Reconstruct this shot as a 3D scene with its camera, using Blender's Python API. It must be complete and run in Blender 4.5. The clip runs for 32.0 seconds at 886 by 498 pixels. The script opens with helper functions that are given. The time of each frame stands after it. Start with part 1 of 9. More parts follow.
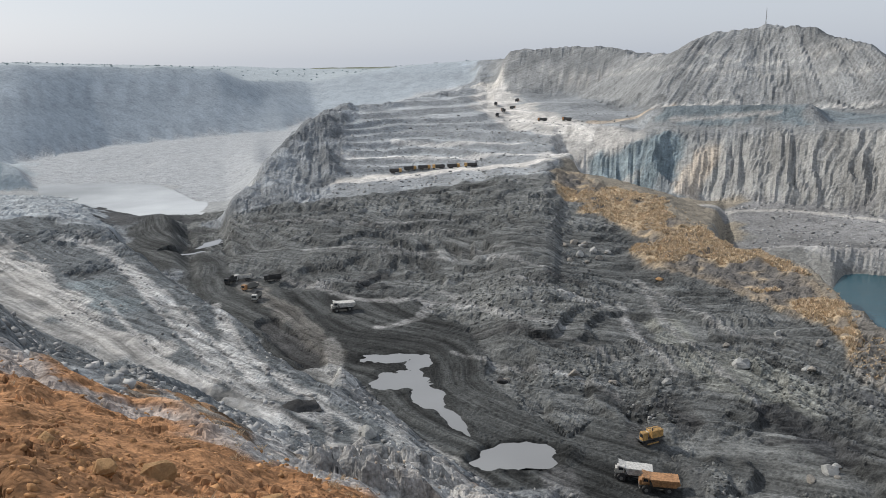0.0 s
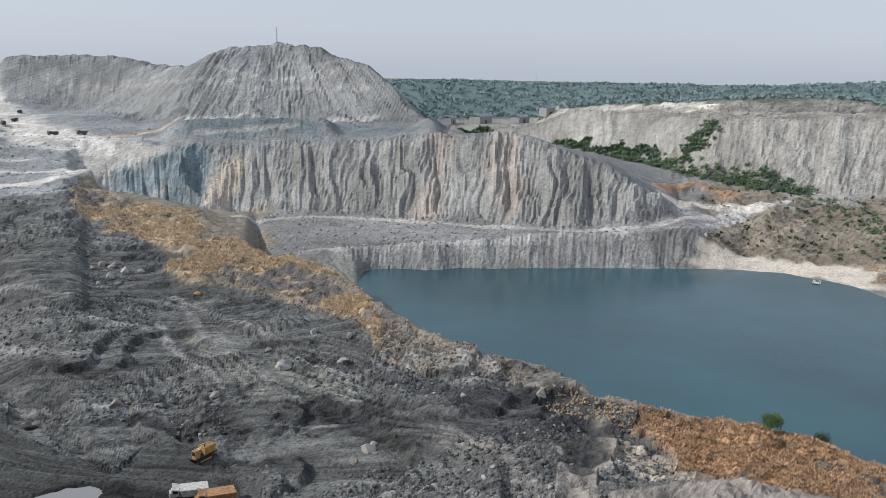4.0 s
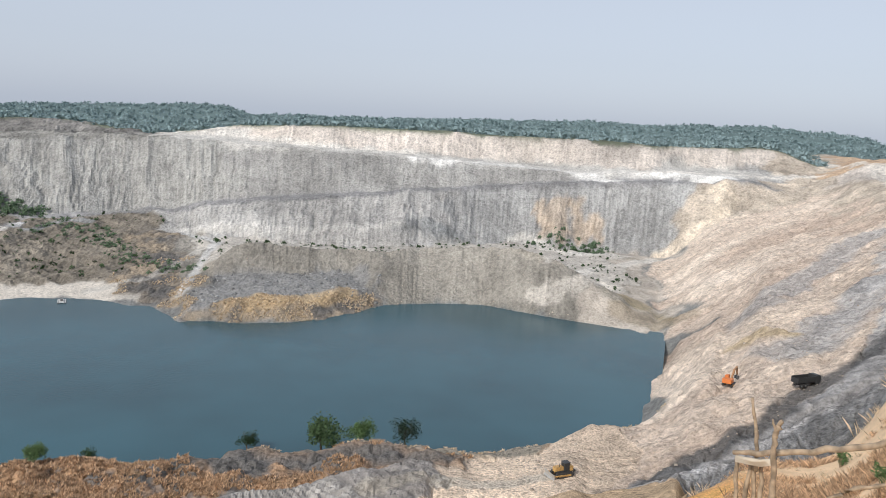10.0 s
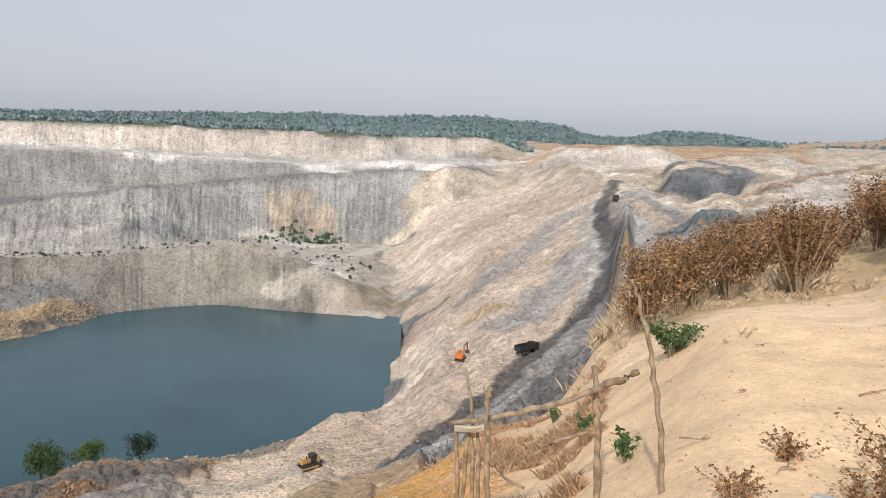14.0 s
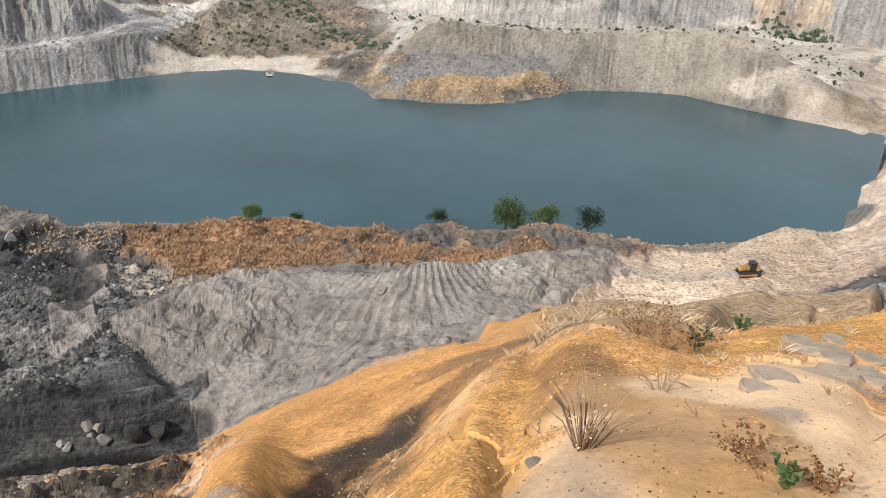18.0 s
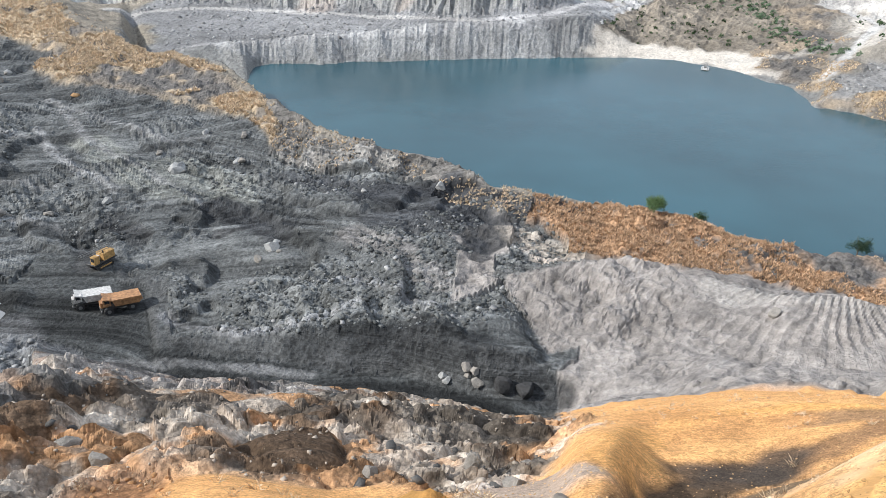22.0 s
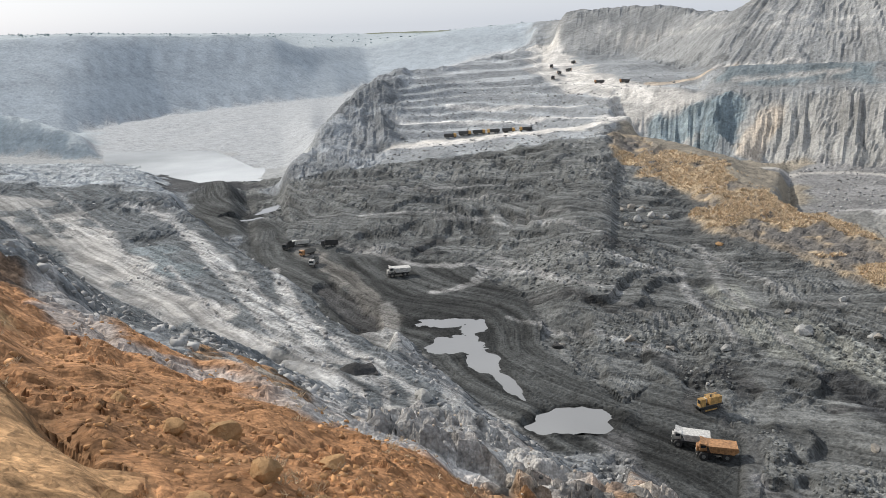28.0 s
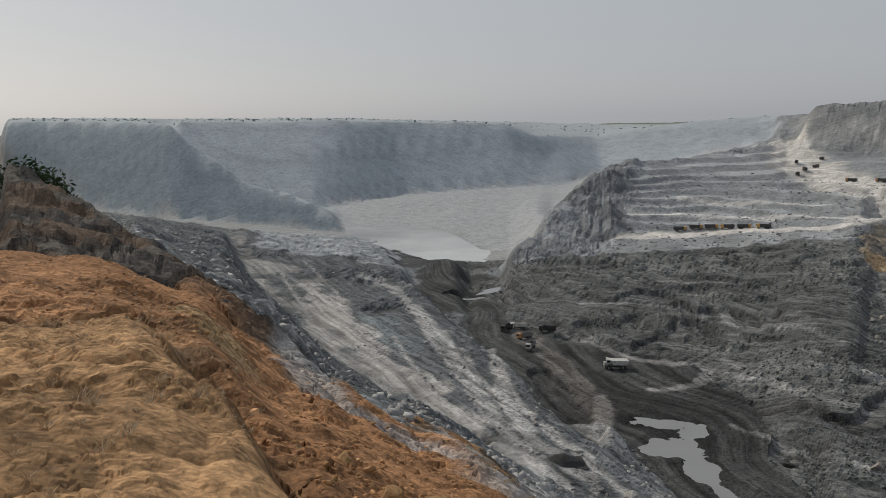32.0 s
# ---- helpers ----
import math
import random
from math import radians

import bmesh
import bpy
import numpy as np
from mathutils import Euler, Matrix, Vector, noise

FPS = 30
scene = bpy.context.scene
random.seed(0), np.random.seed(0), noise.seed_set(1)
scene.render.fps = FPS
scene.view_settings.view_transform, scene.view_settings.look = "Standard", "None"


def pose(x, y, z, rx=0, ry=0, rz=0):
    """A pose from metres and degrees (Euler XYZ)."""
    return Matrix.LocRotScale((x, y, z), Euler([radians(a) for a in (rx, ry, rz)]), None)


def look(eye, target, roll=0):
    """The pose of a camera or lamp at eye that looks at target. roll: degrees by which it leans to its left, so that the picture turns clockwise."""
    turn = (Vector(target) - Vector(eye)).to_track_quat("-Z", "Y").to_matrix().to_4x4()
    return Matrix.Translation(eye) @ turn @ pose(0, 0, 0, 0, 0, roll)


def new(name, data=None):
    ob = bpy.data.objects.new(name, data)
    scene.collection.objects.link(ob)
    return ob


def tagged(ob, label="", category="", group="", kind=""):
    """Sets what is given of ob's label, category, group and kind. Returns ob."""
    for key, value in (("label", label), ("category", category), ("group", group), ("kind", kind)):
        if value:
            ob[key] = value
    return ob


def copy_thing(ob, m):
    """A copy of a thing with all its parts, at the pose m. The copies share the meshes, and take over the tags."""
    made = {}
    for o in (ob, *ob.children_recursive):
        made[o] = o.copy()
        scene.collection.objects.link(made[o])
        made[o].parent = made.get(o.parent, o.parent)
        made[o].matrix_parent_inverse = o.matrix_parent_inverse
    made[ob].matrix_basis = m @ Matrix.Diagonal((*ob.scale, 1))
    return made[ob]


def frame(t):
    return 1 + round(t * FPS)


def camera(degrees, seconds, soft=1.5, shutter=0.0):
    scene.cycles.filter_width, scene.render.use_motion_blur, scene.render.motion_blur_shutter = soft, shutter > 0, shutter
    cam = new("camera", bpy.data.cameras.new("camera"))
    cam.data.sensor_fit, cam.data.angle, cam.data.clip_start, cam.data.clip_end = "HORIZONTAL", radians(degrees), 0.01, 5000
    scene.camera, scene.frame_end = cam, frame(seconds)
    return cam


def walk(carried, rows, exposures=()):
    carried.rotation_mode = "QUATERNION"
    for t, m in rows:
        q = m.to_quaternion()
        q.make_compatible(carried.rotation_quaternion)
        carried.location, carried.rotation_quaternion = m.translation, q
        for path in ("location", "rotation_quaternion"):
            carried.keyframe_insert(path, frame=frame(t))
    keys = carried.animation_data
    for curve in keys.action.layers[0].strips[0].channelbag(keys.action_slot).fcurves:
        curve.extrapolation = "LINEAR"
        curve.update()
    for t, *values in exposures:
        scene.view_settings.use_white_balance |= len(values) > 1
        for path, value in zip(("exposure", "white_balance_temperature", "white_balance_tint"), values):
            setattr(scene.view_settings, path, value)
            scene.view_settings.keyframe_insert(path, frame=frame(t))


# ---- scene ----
cam = camera(57.47, 32.0, 0.8)
# seconds, eye (x, y, z), turn (x, y, z)
ROWS = [
    (0, -0.00, 0.40, 90.0, 76.75, 1.00, -0.00),
    (0.5, 0.03, 0.40, 90.0, 77.21, 0.97, -4.98),
    (1, 0.06, 0.40, 90.0, 77.57, 0.90, -8.71),
    (1.5, 0.08, 0.39, 90.0, 77.81, 0.74, -11.08),
    (2, 0.10, 0.39, 90.0, 77.89, 0.39, -14.18),
    (2.5, 0.13, 0.38, 90.0, 77.76, -0.16, -18.47),
    (3, 0.16, 0.37, 90.0, 77.48, -0.41, -22.95),
    (3.5, 0.19, 0.35, 90.0, 77.61, -0.83, -27.58),
    (5.5, 0.28, 0.28, 90.0, 77.16, -1.49, -44.41),
    (6, 0.29, 0.27, 90.0, 77.03, -1.79, -46.95),
    (6.5, 0.31, 0.25, 90.0, 77.02, -2.19, -50.92),
    (7, 0.33, 0.22, 90.0, 77.67, -2.44, -55.50),
    (7.5, 0.35, 0.20, 90.0, 78.59, -2.39, -59.43),
    (8, 0.36, 0.17, 90.0, 79.39, -2.19, -64.14),
    (8.5, 0.38, 0.14, 90.0, 80.13, -2.21, -69.77),
    (9, 0.39, 0.11, 90.0, 80.58, -2.45, -74.23),
    (9.5, 0.39, 0.08, 90.0, 80.48, -2.65, -78.12),
    (10, 0.40, 0.04, 90.0, 80.98, -3.07, -83.29),
    (10.5, 0.40, 0.00, 90.0, 82.01, -3.65, -89.09),
    (11, 0.40, -0.03, 90.0, 82.73, -4.07, -93.92),
    (11.5, 0.40, -0.05, 90.0, 83.04, -4.27, -97.07),
    (12, 0.39, -0.08, 90.0, 83.03, -4.89, -100.58),
    (12.5, 0.39, -0.10, 90.0, 82.55, -5.45, -103.84),
    (13, 0.38, -0.11, 90.0, 82.19, -5.18, -105.12),
    (13.5, 0.39, -0.10, 90.0, 81.79, -3.51, -104.69),
    (15.5, 0.40, 0.00, 90.0, 75.45, -2.97, -89.18),
    (16, 0.40, 0.03, 90.0, 71.73, -2.74, -84.66),
    (16.5, 0.40, 0.05, 90.0, 69.22, -2.26, -81.81),
    (17, 0.39, 0.08, 90.0, 67.39, -1.71, -78.17),
    (17.5, 0.39, 0.11, 90.0, 65.81, -1.65, -73.71),
    (18, 0.38, 0.13, 90.0, 65.19, -2.32, -69.74),
    (18.5, 0.37, 0.14, 90.0, 65.06, -2.59, -67.76),
    (19, 0.37, 0.15, 90.0, 65.03, -2.86, -67.22),
    (19.5, 0.37, 0.16, 90.0, 64.97, -2.10, -65.50),
    (20, 0.35, 0.19, 90.0, 64.20, -2.09, -59.95),
    (20.5, 0.32, 0.23, 90.0, 63.19, -1.90, -53.27),
    (21, 0.30, 0.27, 90.0, 62.79, -1.54, -47.45),
    (21.5, 0.28, 0.29, 90.0, 63.02, -1.60, -42.79),
    (22, 0.26, 0.30, 90.0, 63.40, -1.69, -39.72),
    (22.5, 0.26, 0.31, 90.0, 63.54, -1.75, -38.76),
    (23, 0.25, 0.31, 90.0, 63.76, -1.92, -38.28),
    (23.5, 0.24, 0.32, 90.0, 63.99, -1.56, -36.53),
    (24, 0.22, 0.33, 90.0, 64.30, -0.80, -33.03),
    (24.5, 0.19, 0.35, 90.0, 65.02, -0.03, -27.86),
    (25, 0.15, 0.37, 90.0, 66.42, 0.36, -21.98),
    (25.5, 0.12, 0.38, 90.0, 67.44, 0.36, -17.30),
    (27.5, -0.00, 0.40, 90.0, 71.96, 2.02, -0.56),
    (28, -0.03, 0.40, 90.0, 74.39, 2.12, 3.73),
    (28.5, -0.05, 0.40, 90.0, 76.43, 1.87, 7.15),
    (29, -0.07, 0.39, 90.0, 78.47, 1.80, 10.35),
    (29.5, -0.10, 0.39, 90.0, 80.16, 1.67, 13.73),
    (30, -0.12, 0.38, 90.0, 81.35, 1.47, 16.80),
    (30.5, -0.13, 0.38, 90.0, 82.23, 1.16, 18.69),
    (31, -0.13, 0.38, 90.0, 82.57, 0.85, 19.32),
    (31.5, -0.14, 0.38, 90.0, 82.04, 0.98, 20.05),
    (32, -0.14, 0.38, 90.0, 80.91, 1.06, 19.84),
]
EXPOSURES = [(0, 0.05, 6500, 10), (3, 0.03, 6350, 10), (6, 0.05, 6300, 10), (9, 0.02, 6250, 10), (12, -0.02, 6300, 12), (14.5, -0.05, 6800, 12), (16, -0.05, 7300, 14), (17, 0.03, 7200, 14), (18, 0.18, 6900, 13), (19, 0.24, 6800, 12),
             (21, 0.48, 6300, 10), (23, 0.72, 6150, 10), (24, 0.78, 6200, 10), (25.5, 0.8, 6350, 10), (27.5, 0.48, 6500, 10), (28.2, 0.26, 6700, 10), (29.5, -0.22, 6800, 10), (31, -0.5, 6850, 10), (32, -0.55, 6850, 10)]
walk(cam, [(t, pose(x, y, z, rx, ry, rz)) for t, x, y, z, rx, ry, rz in ROWS], EXPOSURES)

# ---- light: hazy afternoon sky and one low sun in the north-west ----
SUN_AZ, SUN_EL = -62.0, 36.0
world = bpy.data.worlds.new("world")
scene.world = world
world.use_nodes = True
wn = world.node_tree
sky = wn.nodes.new("ShaderNodeTexSky")
sky.sky_type = "NISHITA"
sky.sun_disc = False
sky.sun_elevation, sky.sun_rotation = radians(SUN_EL), radians(SUN_AZ)
sky.air_density, sky.dust_density, sky.ozone_density = 1.0, 1.5, 1.0
# thick even haze in front of the clear sky
clear = wn.nodes.new("ShaderNodeVectorMath")
clear.operation = "SCALE"
clear.inputs["Scale"].default_value = 0.135
grey_sky = wn.nodes.new("ShaderNodeHueSaturation")
grey_sky.inputs["Saturation"].default_value = 0.45
wn.links.new(sky.outputs["Color"], grey_sky.inputs["Color"])
wn.links.new(grey_sky.outputs["Color"], clear.inputs[0])
haze = wn.nodes.new("ShaderNodeMix")
haze.data_type = "RGBA"
haze.inputs["Factor"].default_value = 0.72
haze.inputs[7].default_value = (0.55, 0.605, 0.70, 1)
wn.links.new(clear.outputs["Vector"], haze.inputs[6])
wn.links.new(haze.outputs[2], wn.nodes["Background"].inputs["Color"])
wn.nodes["Background"].inputs["Strength"].default_value = 1.0
sun = new("sun", bpy.data.lights.new("sun", "SUN"))
sun.data.energy, sun.data.angle, sun.data.color = 3.2, radians(1.5), (1.0, 0.94, 0.86)
a, e = radians(SUN_AZ), radians(SUN_EL)
sun.matrix_world = look((0, 0, 200), (-math.sin(a) * math.cos(e), -math.cos(a) * math.cos(e), 200 - math.sin(e)))

# ---- materials ----
def node(nt, kind, **values):
    n = nt.nodes.new(kind)
    for key, value in values.items():
        n.inputs[key].default_value = value
    return n


def ramp(nt, fac, stops):
    r = nt.nodes.new("ShaderNodeValToRGB")
    el = r.color_ramp.elements
    while len(el) < len(stops):
        el.new(0.5)
    for item, (p, c) in zip(el, stops):
        item.position, item.color = p, (*c, 1)
    nt.links.new(fac, r.inputs["Fac"])
    return r.outputs["Color"]


def soil(name, low, mid, high, size=3.0, bump=0.4, stretch=(1, 1, 1), rough=0.95, stain=None, grain=12.0):
    """Earth or rock: a broad mottling, a fine grain, bump, and stains where given."""
    m = bpy.data.materials.new(name)
    m.use_nodes = True
    nt = m.node_tree
    b = nt.nodes["Principled BSDF"]
    b.inputs["Roughness"].default_value = rough
    b.inputs["Specular IOR Level"].default_value = 0.15
    co = nt.nodes.new("ShaderNodeNewGeometry")
    mp = nt.nodes.new("ShaderNodeMapping")
    mp.inputs["Scale"].default_value = stretch
    nt.links.new(co.outputs["Position"], mp.inputs["Vector"])
    broad = node(nt, "ShaderNodeTexNoise", Scale=1 / (size * 6), Detail=6.0, Roughness=0.65)
    fine = node(nt, "ShaderNodeTexNoise", Scale=1 / size, Detail=8.0, Roughness=0.72)
    for n in (broad, fine):
        nt.links.new(mp.outputs["Vector"], n.inputs["Vector"])
    mix = node(nt, "ShaderNodeMix", Factor=0.55)
    nt.links.new(broad.outputs["Fac"], mix.inputs["A"])
    nt.links.new(fine.outputs["Fac"], mix.inputs["B"])
    col = ramp(nt, mix.outputs["Result"], [(0.33, low), (0.5, mid), (0.66, high)])
    if stain:
        colour, amount, scale = stain
        s = node(nt, "ShaderNodeTexNoise", Scale=1 / scale, Detail=5.0, Roughness=0.6)
        nt.links.new(mp.outputs["Vector"], s.inputs["Vector"])
        mask = ramp(nt, s.outputs["Fac"], [(0.62 - amount * 0.4, (0, 0, 0)), (0.70 - amount * 0.4, (1, 1, 1))])
        mx = nt.nodes.new("ShaderNodeMix")
        mx.data_type = "RGBA"
        nt.links.new(mask, mx.inputs["Factor"])
        nt.links.new(col, mx.inputs[6])
        mx.inputs[7].default_value = (*colour, 1)
        col = mx.outputs[2]
    nt.links.new(col, b.inputs["Base Color"])
    bp = node(nt, "ShaderNodeBump", Strength=bump, Distance=size * 0.35)
    gr = node(nt, "ShaderNodeTexNoise", Scale=grain / size / 3, Detail=6.0, Roughness=0.75)
    nt.links.new(mp.outputs["Vector"], gr.inputs["Vector"])
    nt.links.new(gr.outputs["Fac"], bp.inputs["Height"])
    nt.links.new(bp.outputs["Normal"], b.inputs["Normal"])
    return m


def grey(v, warm=0.0):
    return (v * (1 + warm), v, v * (1 - warm * 1.3))


def scaled(c, k):
    return tuple(min(1.0, x * k) for x in c)


def soil3(name, c, spread=0.35, **kw):
    return soil(name, scaled(c, 1 - spread), c, scaled(c, 1 + spread), **kw)


def plain(name, colour, rough=0.5, metal=0.0, spread=0.12, size=0.3):
    """Paint, steel, rubber: nearly even, with a little dust and wear."""
    m = bpy.data.materials.new(name)
    m.use_nodes = True
    nt = m.node_tree
    b = nt.nodes["Principled BSDF"]
    b.inputs["Roughness"].default_value, b.inputs["Metallic"].default_value = rough, metal
    n = node(nt, "ShaderNodeTexNoise", Scale=1 / size, Detail=5.0)
    co = nt.nodes.new("ShaderNodeTexCoord")
    nt.links.new(co.outputs["Object"], n.inputs["Vector"])
    nt.links.new(ramp(nt, n.outputs["Fac"], [(0.35, scaled(colour, 1 - spread)), (0.65, scaled(colour, 1 + spread))]), b.inputs["Base Color"])
    return m


def water(name, colour, rough=0.06):
    m = bpy.data.materials.new(name)
    m.use_nodes = True
    nt = m.node_tree
    b = nt.nodes["Principled BSDF"]
    b.inputs["Base Color"].default_value = (*colour, 1)
    b.inputs["Roughness"].default_value, b.inputs["IOR"].default_value = rough, 1.33
    co = nt.nodes.new("ShaderNodeNewGeometry")
    n = node(nt, "ShaderNodeTexNoise", Scale=0.9, Detail=4.0)
    nt.links.new(co.outputs["Position"], n.inputs["Vector"])
    w = node(nt, "ShaderNodeTexNoise", Scale=0.012, Detail=3.0, Roughness=0.6)
    nt.links.new(co.outputs["Position"], w.inputs["Vector"])
    nt.links.new(ramp(nt, w.outputs["Fac"], [(0.35, scaled(colour, 0.85)), (0.65, scaled(colour, 1.2))]), b.inputs["Base Color"])
    bp = node(nt, "ShaderNodeBump", Strength=0.3, Distance=0.1)
    nt.links.new(n.outputs["Fac"], bp.inputs["Height"])
    nt.links.new(bp.outputs["Normal"], b.inputs["Normal"])
    return m


def earth(name, size, bump, spread=0.35, rough=0.95, broken=0.32, marks=0.38, stones=()):
    """Earth whose own colour lies in the mesh; mottling, grain and relief at the given size."""
    m = bpy.data.materials.new(name)
    m.use_nodes = True
    nt = m.node_tree
    b = nt.nodes["Principled BSDF"]
    b.inputs["Roughness"].default_value = rough
    b.inputs["Specular IOR Level"].default_value = 0.12
    co = nt.nodes.new("ShaderNodeNewGeometry")
    tone = nt.nodes.new("ShaderNodeAttribute")
    tone.attribute_name = "soil"
    noises = []
    for scale, detail in ((1 / (size * 7), 6.0), (1 / size, 9.0), (3.5 / size, 6.0)):
        n = node(nt, "ShaderNodeTexNoise", Scale=scale, Detail=detail, Roughness=0.7)
        nt.links.new(co.outputs["Position"], n.inputs["Vector"])
        noises.append(n.outputs["Fac"])
    mix = node(nt, "ShaderNodeMix", Factor=0.6)
    nt.links.new(noises[0], mix.inputs["A"])
    nt.links.new(noises[1], mix.inputs["B"])
    lo, hi = 1 - spread, 1 + spread
    fac = ramp(nt, mix.outputs["Result"], [(0.38, (lo, lo, lo)), (0.5, (1, 1, 1)), (0.62, (min(hi, 2), min(hi, 2), min(hi, 2)))])
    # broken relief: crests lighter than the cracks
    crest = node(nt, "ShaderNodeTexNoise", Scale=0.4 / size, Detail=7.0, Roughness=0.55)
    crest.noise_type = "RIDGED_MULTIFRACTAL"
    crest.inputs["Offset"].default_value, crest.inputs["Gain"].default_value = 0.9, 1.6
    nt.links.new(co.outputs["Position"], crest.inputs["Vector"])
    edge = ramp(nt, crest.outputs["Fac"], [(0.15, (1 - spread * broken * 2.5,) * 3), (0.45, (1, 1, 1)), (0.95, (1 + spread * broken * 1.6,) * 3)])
    # fine streaks: rills down the slopes, wheel and blade marks
    fall, rilled = nt.nodes.new("ShaderNodeAttribute"), nt.nodes.new("ShaderNodeAttribute")
    fall.attribute_name, rilled.attribute_name = "fall", "rilled"
    rill = node(nt, "ShaderNodeTexNoise", Scale=0.5, Detail=4.0, Roughness=0.65)
    nt.links.new(fall.outputs["Vector"], rill.inputs["Vector"])
    lines = ramp(nt, rill.outputs["Fac"], [(0.36, (1 - marks,) * 3), (0.50, (0.99, 0.99, 0.99)), (0.64, (1 + marks * 0.7,) * 3)])
    col = tone.outputs["Color"]
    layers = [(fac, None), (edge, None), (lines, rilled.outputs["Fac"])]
    bumps = [(noises[1], size * 0.3), (noises[2], size * 0.2), (crest.outputs["Fac"], size * broken), (rill.outputs["Fac"], None)]
    # pebbles or clods pressed together
    for scale, vary in stones:
        cell = node(nt, "ShaderNodeTexVoronoi", Scale=scale)
        bend = node(nt, "ShaderNodeTexNoise", Scale=scale * 0.7, Detail=2.0)
        nt.links.new(co.outputs["Position"], bend.inputs["Vector"])
        shift = nt.nodes.new("ShaderNodeVectorMath")
        shift.operation = "MULTIPLY_ADD"
        shift.inputs[1].default_value = (0.9 / scale,) * 3
        nt.links.new(bend.outputs["Color"], shift.inputs[0])
        nt.links.new(co.outputs["Position"], shift.inputs[2])
        nt.links.new(shift.outputs[0], cell.inputs["Vector"])
        hue = nt.nodes.new("ShaderNodeSeparateColor")
        nt.links.new(cell.outputs["Color"], hue.inputs[0])
        layers.append((ramp(nt, hue.outputs[0], [(0.0, (1 - vary,) * 3), (0.5, (1, 1, 1)), (1.0, (1 + vary,) * 3)]), None))
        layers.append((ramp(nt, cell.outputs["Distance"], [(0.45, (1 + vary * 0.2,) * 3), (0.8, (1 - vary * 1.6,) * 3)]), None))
        bumps.append((cell.outputs["Distance"], -0.55 / scale))
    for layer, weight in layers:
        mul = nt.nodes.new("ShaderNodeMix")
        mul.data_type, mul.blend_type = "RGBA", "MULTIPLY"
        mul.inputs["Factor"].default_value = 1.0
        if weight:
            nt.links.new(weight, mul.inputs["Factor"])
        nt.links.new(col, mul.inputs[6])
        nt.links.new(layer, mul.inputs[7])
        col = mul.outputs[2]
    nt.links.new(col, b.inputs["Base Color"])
    height = None
    for source, amount in bumps:
        k = nt.nodes.new("ShaderNodeMath")
        k.operation = "MULTIPLY"
        nt.links.new(source, k.inputs[0])
        if amount:
            k.inputs[1].default_value = amount
        else:
            nt.links.new(rilled.outputs["Fac"], k.inputs[1])
        if height:
            both = nt.nodes.new("ShaderNodeMath")
            nt.links.new(height, both.inputs[0])
            nt.links.new(k.outputs[0], both.inputs[1])
            height = both.outputs[0]
        else:
            height = k.outputs[0]
    bp = node(nt, "ShaderNodeBump", Strength=bump, Distance=1.0)
    nt.links.new(height, bp.inputs["Height"])
    nt.links.new(bp.outputs["Normal"], b.inputs["Normal"])
    return m


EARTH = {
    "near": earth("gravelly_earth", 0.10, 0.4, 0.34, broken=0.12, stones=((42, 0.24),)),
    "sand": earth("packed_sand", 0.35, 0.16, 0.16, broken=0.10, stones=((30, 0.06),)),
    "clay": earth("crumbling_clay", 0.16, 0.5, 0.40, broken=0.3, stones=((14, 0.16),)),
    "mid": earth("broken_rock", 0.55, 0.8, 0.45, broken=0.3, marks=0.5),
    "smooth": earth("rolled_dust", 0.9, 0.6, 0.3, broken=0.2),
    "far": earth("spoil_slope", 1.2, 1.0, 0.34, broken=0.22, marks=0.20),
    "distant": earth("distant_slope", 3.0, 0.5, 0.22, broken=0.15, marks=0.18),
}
LINES = []


def line(name, zone, points, taper=0.0):
    """A crest, toe or edge of the mine plan: metres east, north, up; zone names the ground behind it."""
    LINES.append((name, zone, points, taper))


line("feet", "tan_top", [(-1.5, 0.4, 88.3), (-0.55, 0.95, 88.3)])
line("feet", "orange", [(-0.55, 0.95, 88.3), (0, 1.3, 88.3), (0.4, 1.2, 88.3)])
line("feet", "gravel_y", [(0.4, 1.2, 88.3), (1, 0.6, 88.3), (1.2, 0.4, 88.3)])
line("feet", "gravel", [(1.2, 0.4, 88.3), (1.3, -0.2, 88.3), (1.1, -1.9, 88.3)])
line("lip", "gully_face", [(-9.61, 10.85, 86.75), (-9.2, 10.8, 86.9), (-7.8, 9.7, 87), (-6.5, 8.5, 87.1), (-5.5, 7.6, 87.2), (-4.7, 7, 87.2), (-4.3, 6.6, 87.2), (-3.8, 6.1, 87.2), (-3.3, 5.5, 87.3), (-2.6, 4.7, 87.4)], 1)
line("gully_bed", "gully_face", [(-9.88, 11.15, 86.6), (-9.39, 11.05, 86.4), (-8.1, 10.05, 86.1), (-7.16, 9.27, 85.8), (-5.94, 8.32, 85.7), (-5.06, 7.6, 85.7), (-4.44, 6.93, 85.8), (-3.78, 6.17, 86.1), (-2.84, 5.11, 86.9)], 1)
line("gully_brow", "orange", [(-10.22, 11.52, 86.62), (-9.62, 11.39, 86.62), (-8.61, 10.66, 86.7), (-7.6, 9.9, 86.84), (-6.5, 9.25, 86.7), (-5.7, 8.47, 86.6), (-4.9, 7.6, 86.6), (-4.12, 6.67, 86.6), (-3.2, 5.71, 86.8)], 1)
line("shoulder", "orange", [(-10.7, 8, 87.2), (-11, 9.3, 87.1), (-10.8, 10.4, 86.9), (-10.4, 11, 86.8), (-9.9, 11.7, 86.6)], 1)
